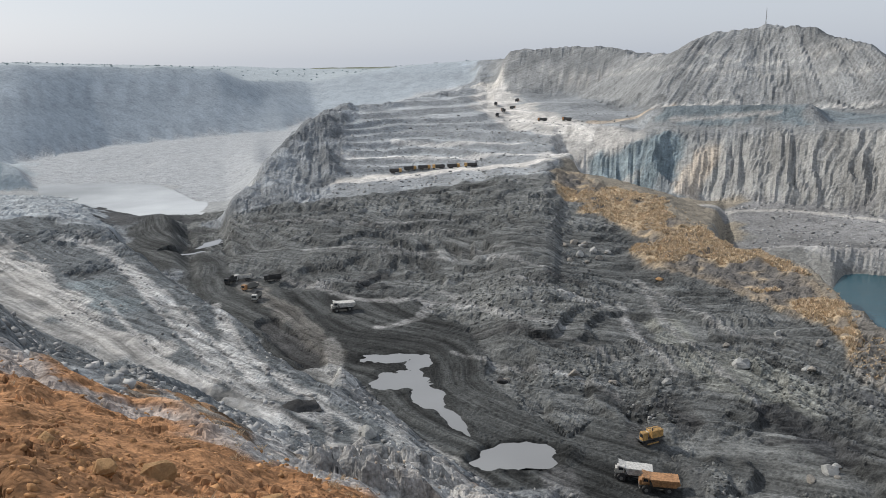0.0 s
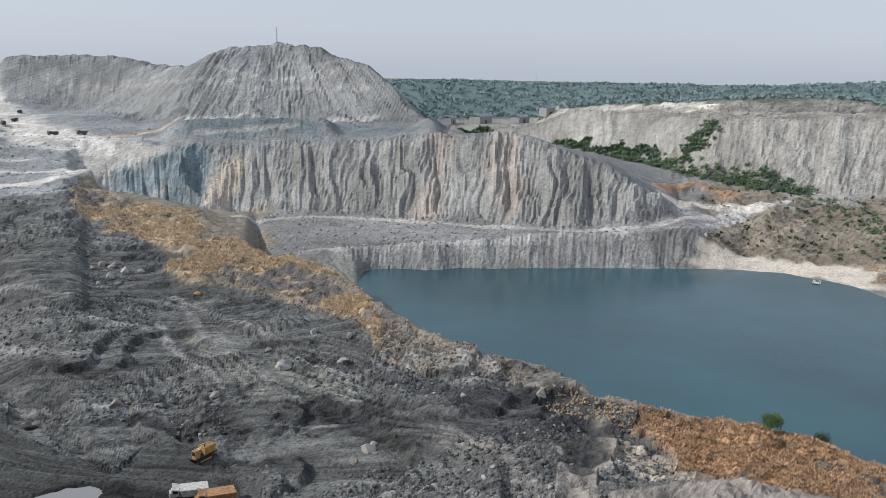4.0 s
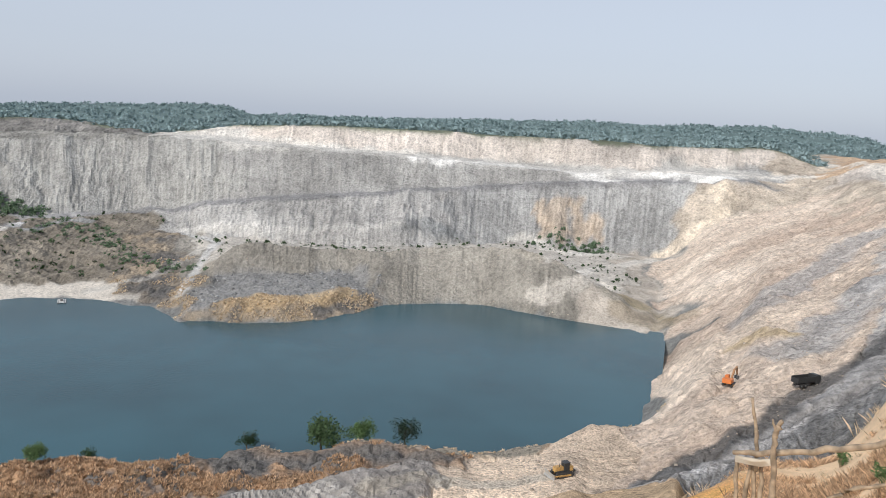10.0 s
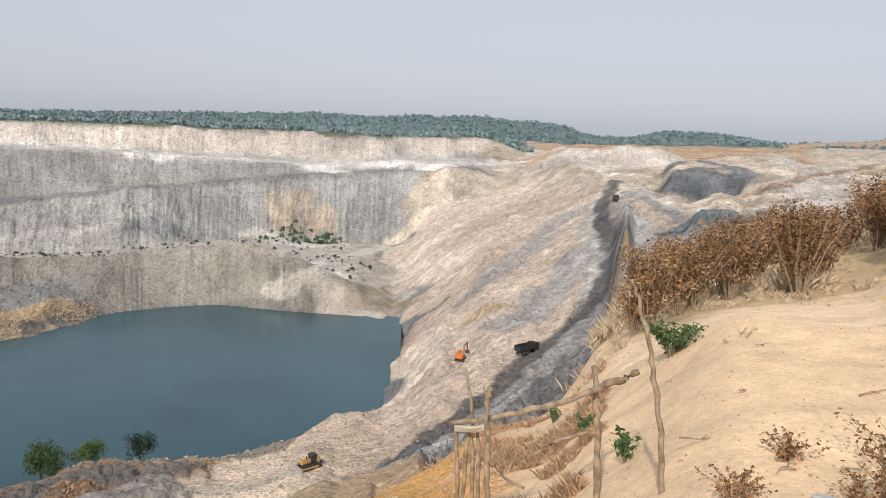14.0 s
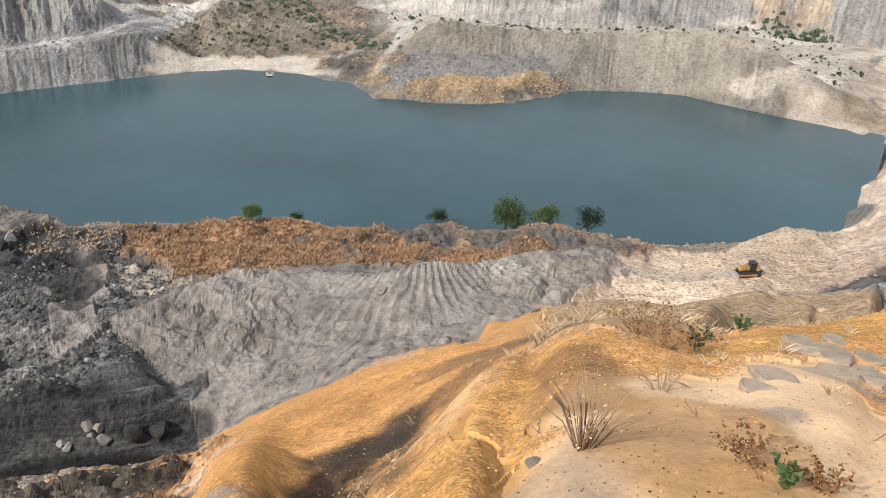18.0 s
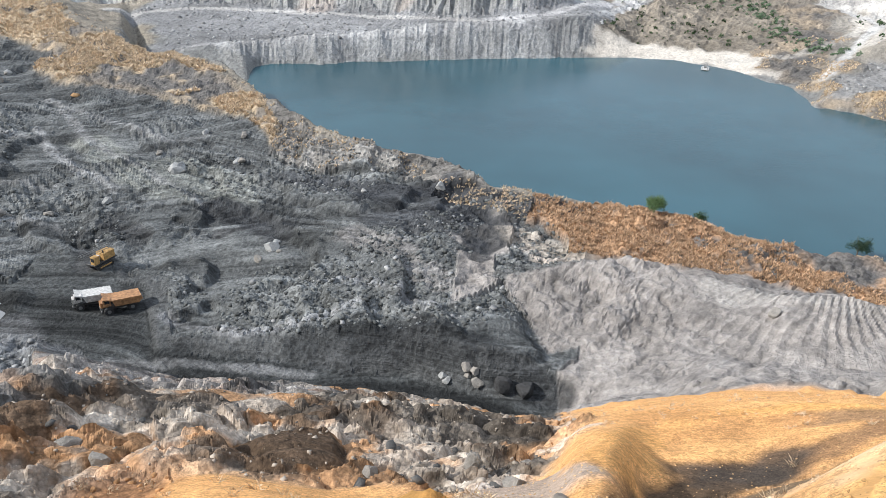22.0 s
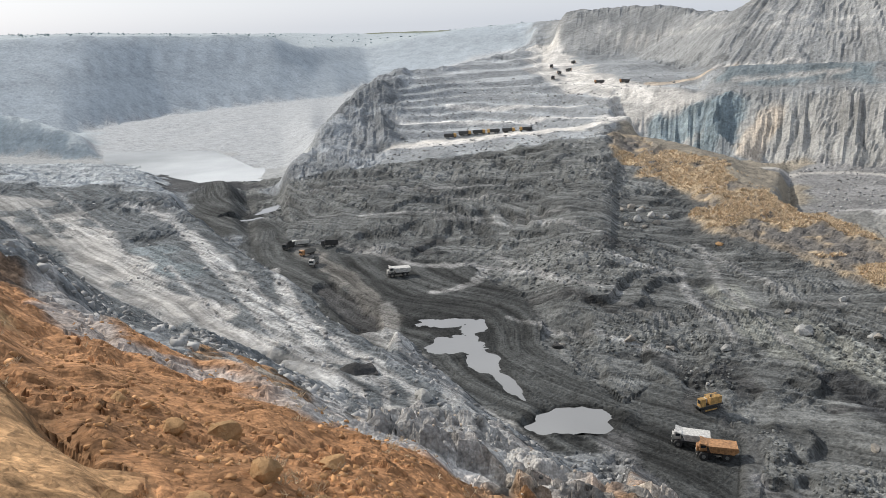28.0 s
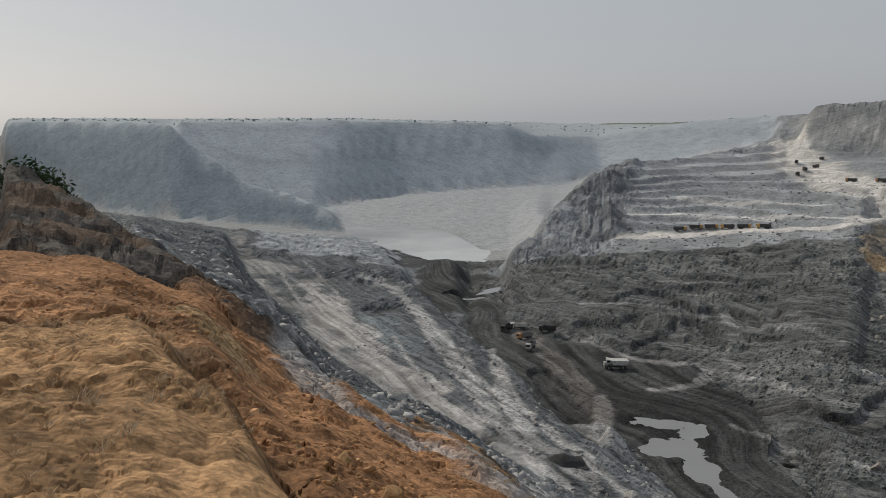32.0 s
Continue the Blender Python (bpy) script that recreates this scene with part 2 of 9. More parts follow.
line("shoulder_top", "orange", [(-19.5, 14.6, 86.8), (-19.4, 16.4, 86.8), (-18.8, 17.7, 86.6), (-17.9, 18.6, 86.3), (-16.3, 18.8, 85.9), (-14.3, 17.9, 85.5), (-12.6, 16.6, 85.3)], 1.5)
line("shoulder_dip", "shale_edge", [(-22.73, 16.95, 85.57), (-22.49, 18.95, 85.59), (-21.74, 20.41, 85.37), (-20.7, 21.45, 85.02), (-18.95, 21.79, 84.53), (-16.83, 21, 84), (-15.06, 19.76, 83.68)], 1.5)
line("shale_top", "shale_edge", [(-27, 31.3, 85.1), (-21.6, 26.7, 84.9), (-17.1, 22.6, 84.8), (-15.5, 21.9, 84.2), (-13.8, 20.1, 83.9), (-12.2, 19.4, 83.7), (-10.6, 18.6, 83.5), (-8.9, 17.2, 83.5)], 1)
line("brow_w", "shale_edge", [(-46.3, 41.2, 87.5), (-30.7, 34.8, 84.9), (-25.1, 31.6, 84.5), (-19.6, 27.0, 84.0), (-16.6, 24.9, 84.0), (-15.2, 23.4, 83.4), (-12.5, 22.1, 83.1), (-10.7, 20.3, 82.6)])
line("brow_w", "grey_rock", [(-10.7, 20.3, 82.6), (-7.4, 17.9, 82.4), (-5.3, 16.6, 82.6), (-3.1, 13.6, 83.1), (-2.8, 13.7, 83.1), (-1.5, 14.1, 82.3), (-0.6, 13.2, 82), (0.5, 10.9, 82.1), (0.8, 9.6, 82.3), (1, 9.5, 82.2), (3.7, 9.2, 81.8), (4.6, 7.5, 82.1), (5.4, 6.3, 82.5), (6.4, 6.1, 82.2), (7.3, 5.9, 82.1)])
line("strip", "coal_cut", [(-3.1, 21.7, 79.8), (-2.3, 21.1, 79.6), (0.3, 17.8, 79.9), (2.7, 16.4, 79.7), (2.9, 16.4, 79.6), (4.7, 15.4, 79), (7.1, 14.5, 78.4), (9.1, 12.7, 78.2), (10.4, 10.9, 78.2), (10.8, 8.9, 79)])
line("brow_m", "coal_cut", [(10.6, 8.4, 79.8), (11.1, 7.8, 80.1), (12.3, 6.7, 80.4), (13.2, 6.1, 80.5), (13.7, 4.8, 81.1), (13.9, 4.3, 81.4), (13.5, 3.8, 81.6), (12.7, 2.7, 82.6)])
line("m2", "dirt", [(4.5, 2.1, 85.9), (5.3, 2.1, 85.6), (6.4, 2.2, 85.3), (7.5, 2.1, 85.2), (8.9, 1.9, 85)], 1.5)
line("cutm", "gravel_y", [(3.5, 1, 86.8), (4.6, 1, 86.6), (5.7, 0.9, 86.5), (6.2, 0.4, 86.4), (6.8, -0.2, 86.2), (7.8, -0.7, 86), (8.6, -1.7, 85.7), (7.1, -1.5, 86), (5.6, -1.6, 86.9)], 2)
line("dip_m", "gravel_y", [(6.5, 4.4, 83), (7.5, 3.6, 83.2), (8, 3.7, 82.8), (8.8, 3.1, 83.2), (8.4, 2.7, 83.6), (9.5, 2.6, 83.4), (10.2, 2.1, 83.6)], 2.5)
line("brow_e", "east_slope", [(8.7, 1.7, 85), (8.3, 1, 85.5), (8.3, 0.4, 85.6), (9.4, -0.2, 85), (10.9, -0.7, 84.6), (10.9, -1.2, 84.7), (11.8, -2.1, 84.6), (13.1, -2.9, 84.5), (13.2, -3.2, 84.3), (13.3, -3.4, 84.7), (15.7, -5.6, 84), (17.6, -7, 83.8), (20.9, -9, 83.9), (25.6, -11.9, 83.9), (31.7, -16.9, 83.6), (34.5, -20.3, 84), (37.3, -26.9, 85.3), (40, -33.2, 86.5), (43.2, -41.6, 88), (35, -60.6, 88)])
line("flank_foot", "east_slope", [(14.1, -0.3, 79), (16.3, -1.8, 78.5), (18, -3.2, 78.5), (20, -4.8, 78.5), (24, -8.5, 77), (27, -10.7, 76.5), (32, -14, 76), (39, -18.5, 75)], 2)
line("mound_e", "gravel_e", [(10, -4.5, 86.4), (9.7, -5.1, 87.2), (9.1, -5.3, 87.7), (8.5, -5.3, 88), (7.6, -5.6, 88.1), (7.2, -6.2, 88.1), (7.8, -7.8, 88.4)], 3)
line("hollow_e", "scrub", [(13.5, -6.5, 85.9), (13.8, -8, 86.6), (14.5, -10.7, 86.7), (15.2, -13, 86.7), (15.7, -15.4, 87.8)], 3)
line("brow_w2", "scarp", [(-54.5, 48.5, 80.8), (-49.5, 46.9, 79.8), (-43.4, 43.7, 78.3), (-38.9, 41.1, 77.1), (-34.3, 38.4, 76.5), (-27.9, 34.5, 76.1), (-21.3, 29.4, 75.7), (-18.2, 27.4, 75.7), (-14.7, 25.4, 75.5), (-12.6, 23.9, 74.8), (-9.4, 22.1, 75.2)])
line("brow_w2", "grey_rock", [(-9.4, 22.1, 75.2), (-6.2, 19.8, 76.1), (-4.1, 17.8, 76.7), (-3.6, 17.9, 76.8)])
line("bench_near", "bench", [(-99, 112.7, 72.3), (-73.7, 94.7, 70), (-59.6, 86.5, 69.9), (-48.8, 81.5, 65.3), (-41.1, 77.8, 60.3), (-30.5, 82.5, 55.3), (-23.2, 81.8, 51.8), (-16.9, 80.2, 48.8), (-9.5, 78.4, 45.6)])
line("road_n", "haul_road", [(-290.1, 411.8, 22), (-204.3, 305.1, 22), (-139.8, 234.1, 22), (-105.3, 200.2, 22), (-76.7, 174.4, 22), (-74.8, 178.9, 22), (-54.9, 161.4, 22), (-40.8, 148.2, 22), (-24.1, 134.4, 22), (-9, 120.1, 22)])
line("road_f", "bench", [(-304.9, 439.5, 22), (-209.8, 333, 22), (-146.9, 262.9, 22), (-104, 212.5, 22), (-70.1, 180.7, 22), (-61.3, 178.3, 22), (-43.9, 161, 22), (-25.2, 141.4, 22), (-3.4, 119.9, 22)])
line("bench_edge", "w_flat2", [(-320.3, 468.5, 20), (-222.6, 376.2, 20), (-182.5, 376.6, 20), (-154.9, 348, 20)])
line("bench_edge", "scarp", [(-154.9, 348, 20), (-136.3, 326.4, 20), (-96.4, 267, 20), (-70.2, 229.5, 20), (-60.5, 220.1, 20), (-42.7, 186.4, 20), (-30, 171.7, 20), (-18.1, 155.8, 20), (-5.8, 137.8, 20), (5, 122.2, 20), (10.7, 111.5, 16), (15.6, 98.8, 14)])
line("pit_toe", "coal_floor", [(-155.3, 371.5, 3), (-110.8, 313.7, 3), (-83, 271.4, 3), (-63.5, 244.8, 3), (-48.9, 213.8, 3), (-31.3, 202.8, 3), (-32.4, 226.1, 3), (-23.6, 204.6, 3), (-4.7, 171.1, 3), (8.6, 153, 3), (20.4, 151.9, 3), (31.8, 134.5, 3), (44.9, 114.3, 3)])
line("cut_toe", "coal_floor", [(38.4, 123.6, 4), (52.3, 107.3, 4), (67.3, 93.1, 4), (75.6, 83.8, 4), (78.4, 76.9, 4), (84.9, 71.4, 4), (93.6, 64, 8), (102.7, 47.6, 16), (110.9, 31.1, 20)])
line("seam_toe", "coal_seam", [(41.2, 129.3, 4.3), (51, 120, 4.3), (58, 112.8, 4.3), (66.3, 102.3, 4.3), (73.7, 95.2, 4.3), (80.3, 82.8, 4.3), (88.1, 73.1, 4.3), (90.3, 68.9, 4.3)])
line("seam_top", "coal_heap", [(45.6, 131.5, 5.2), (53.1, 124.3, 6.8), (59.6, 117.9, 7.1), (68.2, 107.5, 10.8), (73.5, 102.3, 11.6), (80.3, 93, 13.8), (83.7, 86.3, 12.1), (89.5, 79.3, 9.2), (94.2, 71.8, 7.3)])
line("floor_far", "coal_heap", [(-117.7, 365.2, 3), (-73.9, 329.2, 3), (-40.9, 294, 3), (-6.5, 288.3, 3), (10.3, 243.9, 3), (15.8, 199.3, 3), (27.3, 175.8, 3), (41.1, 184.5, 3), (52.9, 171.9, 3), (58.8, 151.4, 3), (55.6, 137.6, 3), (63.6, 149.9, 3), (70, 140, 4), (80, 130, 8), (90, 118, 12.5)])
line("ridge", "lakebank", [(63.2, 455.4, 27), (73.9, 469.3, 24), (96.9, 438.4, 22), (109.7, 393.1, 20), (112.8, 324.2, 14), (123.9, 305.8, 14), (133.9, 287.8, 14), (125.6, 237.4, 13), (125.7, 236.4, 13)])
line("ridge", "lakebank", [(125.7, 236.4, 13), (124.7, 198.7, 12), (132, 180.2, 11), (141.5, 167.3, 10), (138.8, 143.9, 10), (144.7, 130.5, 10), (154.1, 117.5, 9), (154.2, 113.9, 10), (165.6, 99.6, 9), (165.9, 95.8, 9)])
line("ridge", "lakebank", [(165.9, 95.8, 9), (166.2, 79.8, 9), (173.8, 66.6, 9), (180.5, 67.1, 8), (179.1, 55.7, 9), (186.6, 46.7, 8), (191.4, 40.2, 9), (192.6, 24.7, 8), (197.1, 5.4, 7), (203.6, -8.2, 8), (217.4, -19.7, 9), (221.6, -30, 9), (229, -36.3, 8.1)])
line("grass_foot", "straw", [(55.3, 386.7, 18), (62.4, 382.3, 17), (79.9, 364.5, 15), (89.7, 284, 11), (110.3, 250.7, 9), (110.7, 208.4, 8), (110.7, 208.2, 8)])
line("grass_foot", "mixed", [(110.7, 208.2, 8), (114.3, 181.5, 8), (125, 160, 8), (125.7, 129.8, 9), (132, 125.3, 9)])
line("grass_foot", "rust", [(132, 125.3, 9), (136.1, 122, 9), (126.8, 102.2, 10), (137.4, 88.7, 10), (146.5, 69.4, 10), (156.6, 59.1, 9), (158.1, 52.8, 9), (159.1, 43.9, 9), (165, 40, 9), (180.4, 24.7, 9), (181.6, 11.6, 10)])
line("heap_top", "heap_back", [(102, 103.6, 13), (121.5, 90.8, 14), (126.1, 87.5, 14), (131.2, 77.3, 15), (133.4, 75.6, 15), (136, 61.7, 15), (136.3, 58.8, 16), (142.8, 51.4, 17), (146.6, 42.8, 17), (160.8, 34.2, 15), (165.2, 18.6, 14)], -4)
line("heap_foot", "grey_heap", [(89.8, 101.3, 9), (103.7, 102.2, 10), (95.1, 80.4, 8), (108.8, 73.7, 9), (115.9, 53.9, 12), (128.9, 31.1, 15), (150, 19.3, 14)], -4)
line("heap_back", "coal_heap", [(105.5, 107.2, 10), (125.5, 93.8, 11), (130.2, 90.4, 11), (135.5, 79.9, 12), (137.7, 78.1, 12), (140.6, 63.8, 12), (140.9, 60.8, 13), (147.5, 53.1, 14), (151.4, 44.2, 14), (165.7, 35.2, 12), (170.1, 19.1, 11)], -4)
line("lakebed1", "lakebed", [(120.1, 345, -4), (132.2, 326.2, -4), (143.2, 307.7, -4), (135.9, 256.8, -4), (136.4, 217.4, -4), (145, 198, -4), (155.7, 184.1, -4), (154.1, 159.8, -4), (161.1, 145.2, -4), (171.6, 130.9, -4), (171.9, 127, -4), (184.4, 110.9, -4), (186.1, 89.3, -4), (194.3, 74.5, -4), (201.2, 74.7, -4), (200.1, 62.3, -4), (208, 52, -4), (213, 44.7, -4), (214.4, 27.5, -4), (219.1, 6, -4), (225.6, -9.1, -4), (239.3, -21.7, -4), (243.4, -33, -4), (251.6, -40.6, -4)])
line("shore", "shore_bank", [(162.2, 323.9, 0), (174.2, 325.7, 0), (193.9, 311.5, 0), (241.3, 289.8, 0), (292, 262.7, 0), (307.3, 253.3, 0)])
line("shore", "beach", [(307.3, 253.3, 0), (321.9, 243.3, 0), (337.1, 226, 0), (343.5, 197, 0), (338.7, 178.6, 0)])
line("shore", "pen", [(338.7, 178.6, 0), (341.3, 171.7, 0), (330, 158, 0), (321.4, 150, 0), (323.1, 137.1, 0), (327.3, 117.9, 0), (334.1, 102.8, 0), (344.6, 89.1, 0), (360.2, 78.9, 0), (374, 75.2, 0)])
line("shore", "heap_face", [(374, 75.2, 0), (381.6, 66.9, 0), (389.1, 49.3, 0), (392.3, 44, 0), (396.3, 19.6, 0), (391.9, 10.3, 0), (381.4, -9.8, 0), (374.2, -31.7, 0)])
line("shore", "mudflat", [(374.2, -31.7, 0), (362.4, -51.6, 0), (358.9, -56.8, 0)])
line("lakebed2", "lakebed", [(156.8, 313.1, -4), (168.6, 315.2, -4), (187.5, 301.3, -4), (233.7, 280.5, -4), (283.1, 254.7, -4), (312.3, 236, -4), (327.1, 219.3, -4), (333.1, 191.1, -4), (320, 155, -4), (308, 146, -4), (309, 135, -4), (314, 114, -4), (320, 99, -4), (331, 85, -4), (347, 75, -4), (363, 70, -4), (380.4, 42.7, -4), (384.3, 19, -4), (369.4, -9.5, -4), (362.2, -30.7, -4), (350.6, -50, -4), (340.6, -63.5, -4)])
line("shore_e", "sand_e", [(327.7, -55.7, 0), (296.7, -48.6, 0), (265.6, -42.9, 0)])
line("wall1", "road_bench", [(124.8, 350.4, 4.9), (149.6, 340.9, 7.6), (179.3, 334.5, 7.6), (200.5, 323.1, 10), (226.2, 313, 10.3), (251.3, 304.1, 12.6), (278.7, 289.9, 13.2), (319.7, 268.8, 15.5), (323.7, 262.1, 11.8)])
line("wall1", "scrubland", [(323.7, 262.1, 11.8), (327.4, 255.5, 8.2), (332.5, 248, 2.8), (351.9, 236.4, 1.8), (370.7, 213.5, 2.5), (375.1, 195.2, 4.2)])
line("point_belt", "pen_top", [(319.5, 148.1, 1.5), (326.2, 141.6, 4), (334.7, 132, 6.5), (352.2, 109.7, 7), (373.8, 90.7, 7.5), (381.5, 81.7, 5), (377, 76.2, 1)], 0.4)
line("point_back", "heap_face", [(340, 156, 4.5), (371.4, 156.6, 9.5), (380.1, 139.3, 10), (387.4, 121.9, 10.5), (405, 97, 10.5), (402, 88.5, 8), (380, 77.2, 2)], 0.4)
line("toe2", "rill_wall", [(77.1, 516.7, 18.4), (108.7, 494.5, 15.6), (136.5, 457.5, 10.2), (142.9, 461.7, 9.4), (215.2, 409.6, 11), (215.5, 400.1, 10.7), (251, 347.1, 12), (260.6, 338.1, 12.9), (278.3, 310.8, 13.7), (308.9, 295.3, 14.7), (340.7, 297.1, 16.2)])
line("crest2", "hill_bench", [(73.5, 530.2, 22.3), (107.3, 523.9, 31.3), (124.3, 514.7, 39.8), (157.3, 505.8, 44.3), (171.6, 495, 43), (207.5, 474.2, 45.5), (241.2, 443.7, 49.3), (255.8, 430.2, 51.9), (275.1, 406.9, 54.1), (293.6, 386.4, 56.2), (298, 377.8, 54.9), (305.4, 356.3, 50.4), (318.8, 332.6, 43.4), (325, 311.4, 31.8), (340.9, 298.6, 17.9)])
line("band_toe", "blue_band", [(129.1, 545.3, 45.5), (147.7, 528.1, 46.1), (176.3, 510.8, 46.8), (202, 492.6, 48), (225.1, 474.7, 49.1)], 1)
line("band_top", "hill_bench", [(133.4, 564.8, 52.1), (152.5, 547.5, 56.8), (182, 530, 58), (208.6, 511.5, 59), (232.6, 493.3, 59.7)], 1)
line("toe3", "hill", [(51.6, 884.3, 57.4), (122.8, 831.5, 54.1), (150.8, 718, 48.5), (161.1, 638.1, 49), (200.9, 596.4, 49.6), (211.3, 591.9, 49.6), (232.9, 583, 50.9), (269.5, 533, 53.2), (298.4, 487.4, 56.8), (284.1, 451.1, 55.1)])
line("hilltop", "hill", [(59.2, 925.3, 79.3), (67.7, 938.1, 87.7), (78.3, 950, 96.4), (162.5, 866.8, 99.9), (190.3, 706.2, 88.7), (197.8, 700.1, 93.2), (226.9, 704.1, 107.5), (262.2, 687.7, 109.7), (266.5, 689.7, 111.7), (279, 654.7, 106.5), (288.5, 640.4, 105.7), (288.2, 608.5, 99.4), (296, 585.1, 94.2), (297.9, 544.2, 81.4), (298.9, 509.1, 66.4), (285, 452.4, 56.4)], -0.5)
line("heap2", "heap2_back", [(373.3, 158, 9.3), (378.7, 152.8, 17.1), (384.8, 148.3, 22.4), (390.4, 138.8, 24.8), (403.5, 114.2, 22.2), (419.2, 91.2, 19.7), (414.6, 78, 20.3), (432.5, 57.7, 21.3), (429.4, 29.2, 23.8), (424.3, 6.2, 26.2), (417.2, -11.1, 25.3), (410.8, -22.7, 21.2), (404.2, -31.1, 18.4), (398.7, -37.1, 16.3), (390, -45, 9), (385, -48, 4)])
line("heap2b", "valley", [(390, 162, 9), (400.3, 152.1, 17.9), (419.5, 116.6, 16.9), (434.8, 94.6, 14.7), (430.3, 81, 15.3), (448.5, 58, 15), (448, 30, 12), (444.3, 6, 10), (438, -12, 9.5), (432, -24, 8), (424, -38, 6), (410, -48, 3)], 1)
line("toe4", "scrubland", [(397, 285.1, 14), (446.3, 296.2, 14), (477, 265.3, 12), (485.9, 237, 11)])
line("toe4", "white_wall", [(485.9, 237, 11), (493.4, 207.6, 10), (483.6, 164.5, 10), (485.7, 109.4, 10), (492, 82, 10), (522.4, 54.9, 10)])
line("toe4", "blue_wall", [(522.4, 54.9, 10), (529.9, 47.5, 10), (554, 15.9, 10), (545, -27.5, 9), (546.3, -85.3, 9), (541.9, -95.7, 12)])
line("crest4", "white_wall", [(492.4, 223.5, 12.7), (493.2, 168.1, 18), (500.2, 113.4, 21.8), (510.7, 82.4, 23), (530.1, 67, 24.6), (530.7, 55.4, 16.4)], 1)
line("crest5", "green_valley", [(479.8, 710.1, 24), (498.8, 558.1, 22), (493.7, 460.7, 20), (476.1, 399.5, 18.5)])
line("crest5", "grey_road", [(476.1, 399.5, 18.5), (469.1, 379.6, 18), (472.3, 317.7, 15), (524.9, 264.9, 18.2), (534, 182.7, 31.2), (552.3, 106.3, 38.8), (575.6, 70.2, 41), (592.9, 32.1, 44.2), (598.4, -73.6, 54.6), (598.9, -84.9, 56.1), (598.4, -127.6, 55.1), (595.4, -135.6, 60.2), (599.6, -172.4, 56.1)])
line("toe6", "rill_grey", [(486, 719.2, 24.4), (506.1, 566.3, 22.4), (501.8, 468.2, 20.4), (484.6, 406.6, 18.9)])
line("toe6", "rill_grey", [(484.6, 406.6, 18.9), (477.6, 386.5, 18.4), (481.4, 323.9, 15.4), (534.8, 269.9, 18.6), (543.1, 208.5, 28.1)])
line("toe6", "rill_pale", [(543.1, 208.5, 28.1), (544.4, 186.3, 31.6), (563.1, 108.3, 39.2), (586.6, 71.5, 41.4), (603.9, 32.7, 44.6), (607.6, 0, 47.8)])
line("toe6", "white_wall", [(607.6, 0, 47.8), (609.3, -74.9, 55), (609.8, -86.5, 56.5), (609.2, -129.9, 55.5), (606.1, -138, 60.6), (610.2, -175.4, 56.5)])
line("crest6", "dull_bench", [(471, 748, 29.2), (536.1, 652, 38.4), (544.5, 618.3, 57.6), (545.7, 525.3, 55.9), (527.5, 426.5, 57.8), (532.3, 416.2, 58.5)])
line("crest6", "dull_bench", [(532.3, 416.2, 58.5), (569.2, 336.5, 63.8), (589.3, 281.4, 65.3)])
line("crest6", "pale_bench", [(589.3, 281.4, 65.3), (599.3, 253.9, 66.1), (594, 213.8, 64.7), (596.2, 160, 63.1), (611.1, 88.9, 61.8), (623.4, 22.5, 57.4), (615.2, -45.2, 55.7), (616.3, -86.9, 60.7), (610.3, -156.7, 59.9)])
line("toe7", "pale_rubble", [(583.1, 709.1, 41.4), (582.7, 561.1, 58), (566.9, 468.6, 60.9)])
line("toe7", "dull_top", [(566.9, 468.6, 60.9), (564.2, 452.7, 61.4), (621.8, 303.6, 67.0)])
line("toe7", "white_top", [(621.8, 303.6, 67.0), (625, 295.3, 67.3), (640.1, 245.7, 67.6), (624, 167.5, 64.5), (638.3, 93, 63.2), (672.8, -6.1, 59.3), (630.5, -84.2, 60.9), (670.2, -117.8, 63.2), (681.2, -194.7, 63.8)])
line("crest7", "plateau", [(637.7, 765.2, 50.8), (632.2, 661.3, 58.8), (620, 576.9, 64.1), (625.6, 483.5, 70.2), (673.5, 410, 74.6), (628.2, 307.2, 67.6), (635.5, 283.0, 69.9)])
line("crest7", "plateau", [(635.5, 283.0, 69.9), (639.2, 270.9, 71.1), (652.7, 250.8, 75.7), (651.2, 185.4, 80.1), (671.8, 85.1, 80), (688.5, -47.7, 81.2), (663.5, -92.2, 78.1), (701.9, -157, 79.3), (709, -179.5, 82.3), (700.7, -225.2, 80.3)])
line("forest_toe", "forest", [(478.5, 878.1, 30.1), (736.4, 883.3, 29.3), (896.6, 871, 57.6), (1130.1, 534.2, 55.6), (1206.8, 325.6, 75), (1247, -85.9, 78.8), (1272.4, -266.3, 76.7), (1206.9, -483.2, 67.8), (1109.7, -677.1, 75.3), (940.3, -897.7, 85.1)])
line("forest_top", "forest", [(720.1, 1315.8, 65.5), (916.9, 1371.8, 72.5), (1053.2, 1334.5, 63.6), (1243.4, 1301.6, 70.8), (1437.4, 1242.5, 71.6), (1454.4, 1222.6, 66), (1645.7, 1136.5, 74.9), (1806.8, 857.6, 93.2), (1855.3, 746.9, 100.9), (1861.5, 731.4, 96.1), (1881.1, 679.4, 78.1), (1962, 387.8, 87), (2000, -9.1, 101.5), (1995.3, -137.4, 105.7), (1981.5, -271.4, 104.8), (1975.6, -311.1, 106.8), (1939.7, -487.2, 115.3), (1873.5, -700.1, 103.9), (1939.6, -805, 78.3), (1989.3, -939.5, 76.9), (1957.8, -1003.6, 98.5), (1894.8, -1117.9, 98.7), (1802.6, -1261.2, 78.6), (1751.3, -1491, 95.1), (1710.6, -1537.5, 119.8), (1667.8, -1583.8, 123)])
line("e_flat", "sand_flat", [(137.7, 26.6, 13), (147.7, 18.5, 12), (153.6, 2.5, 12), (168.7, -13.3, 12), (170.7, -16.8, 10), (175, -29.1, 11)], 2)
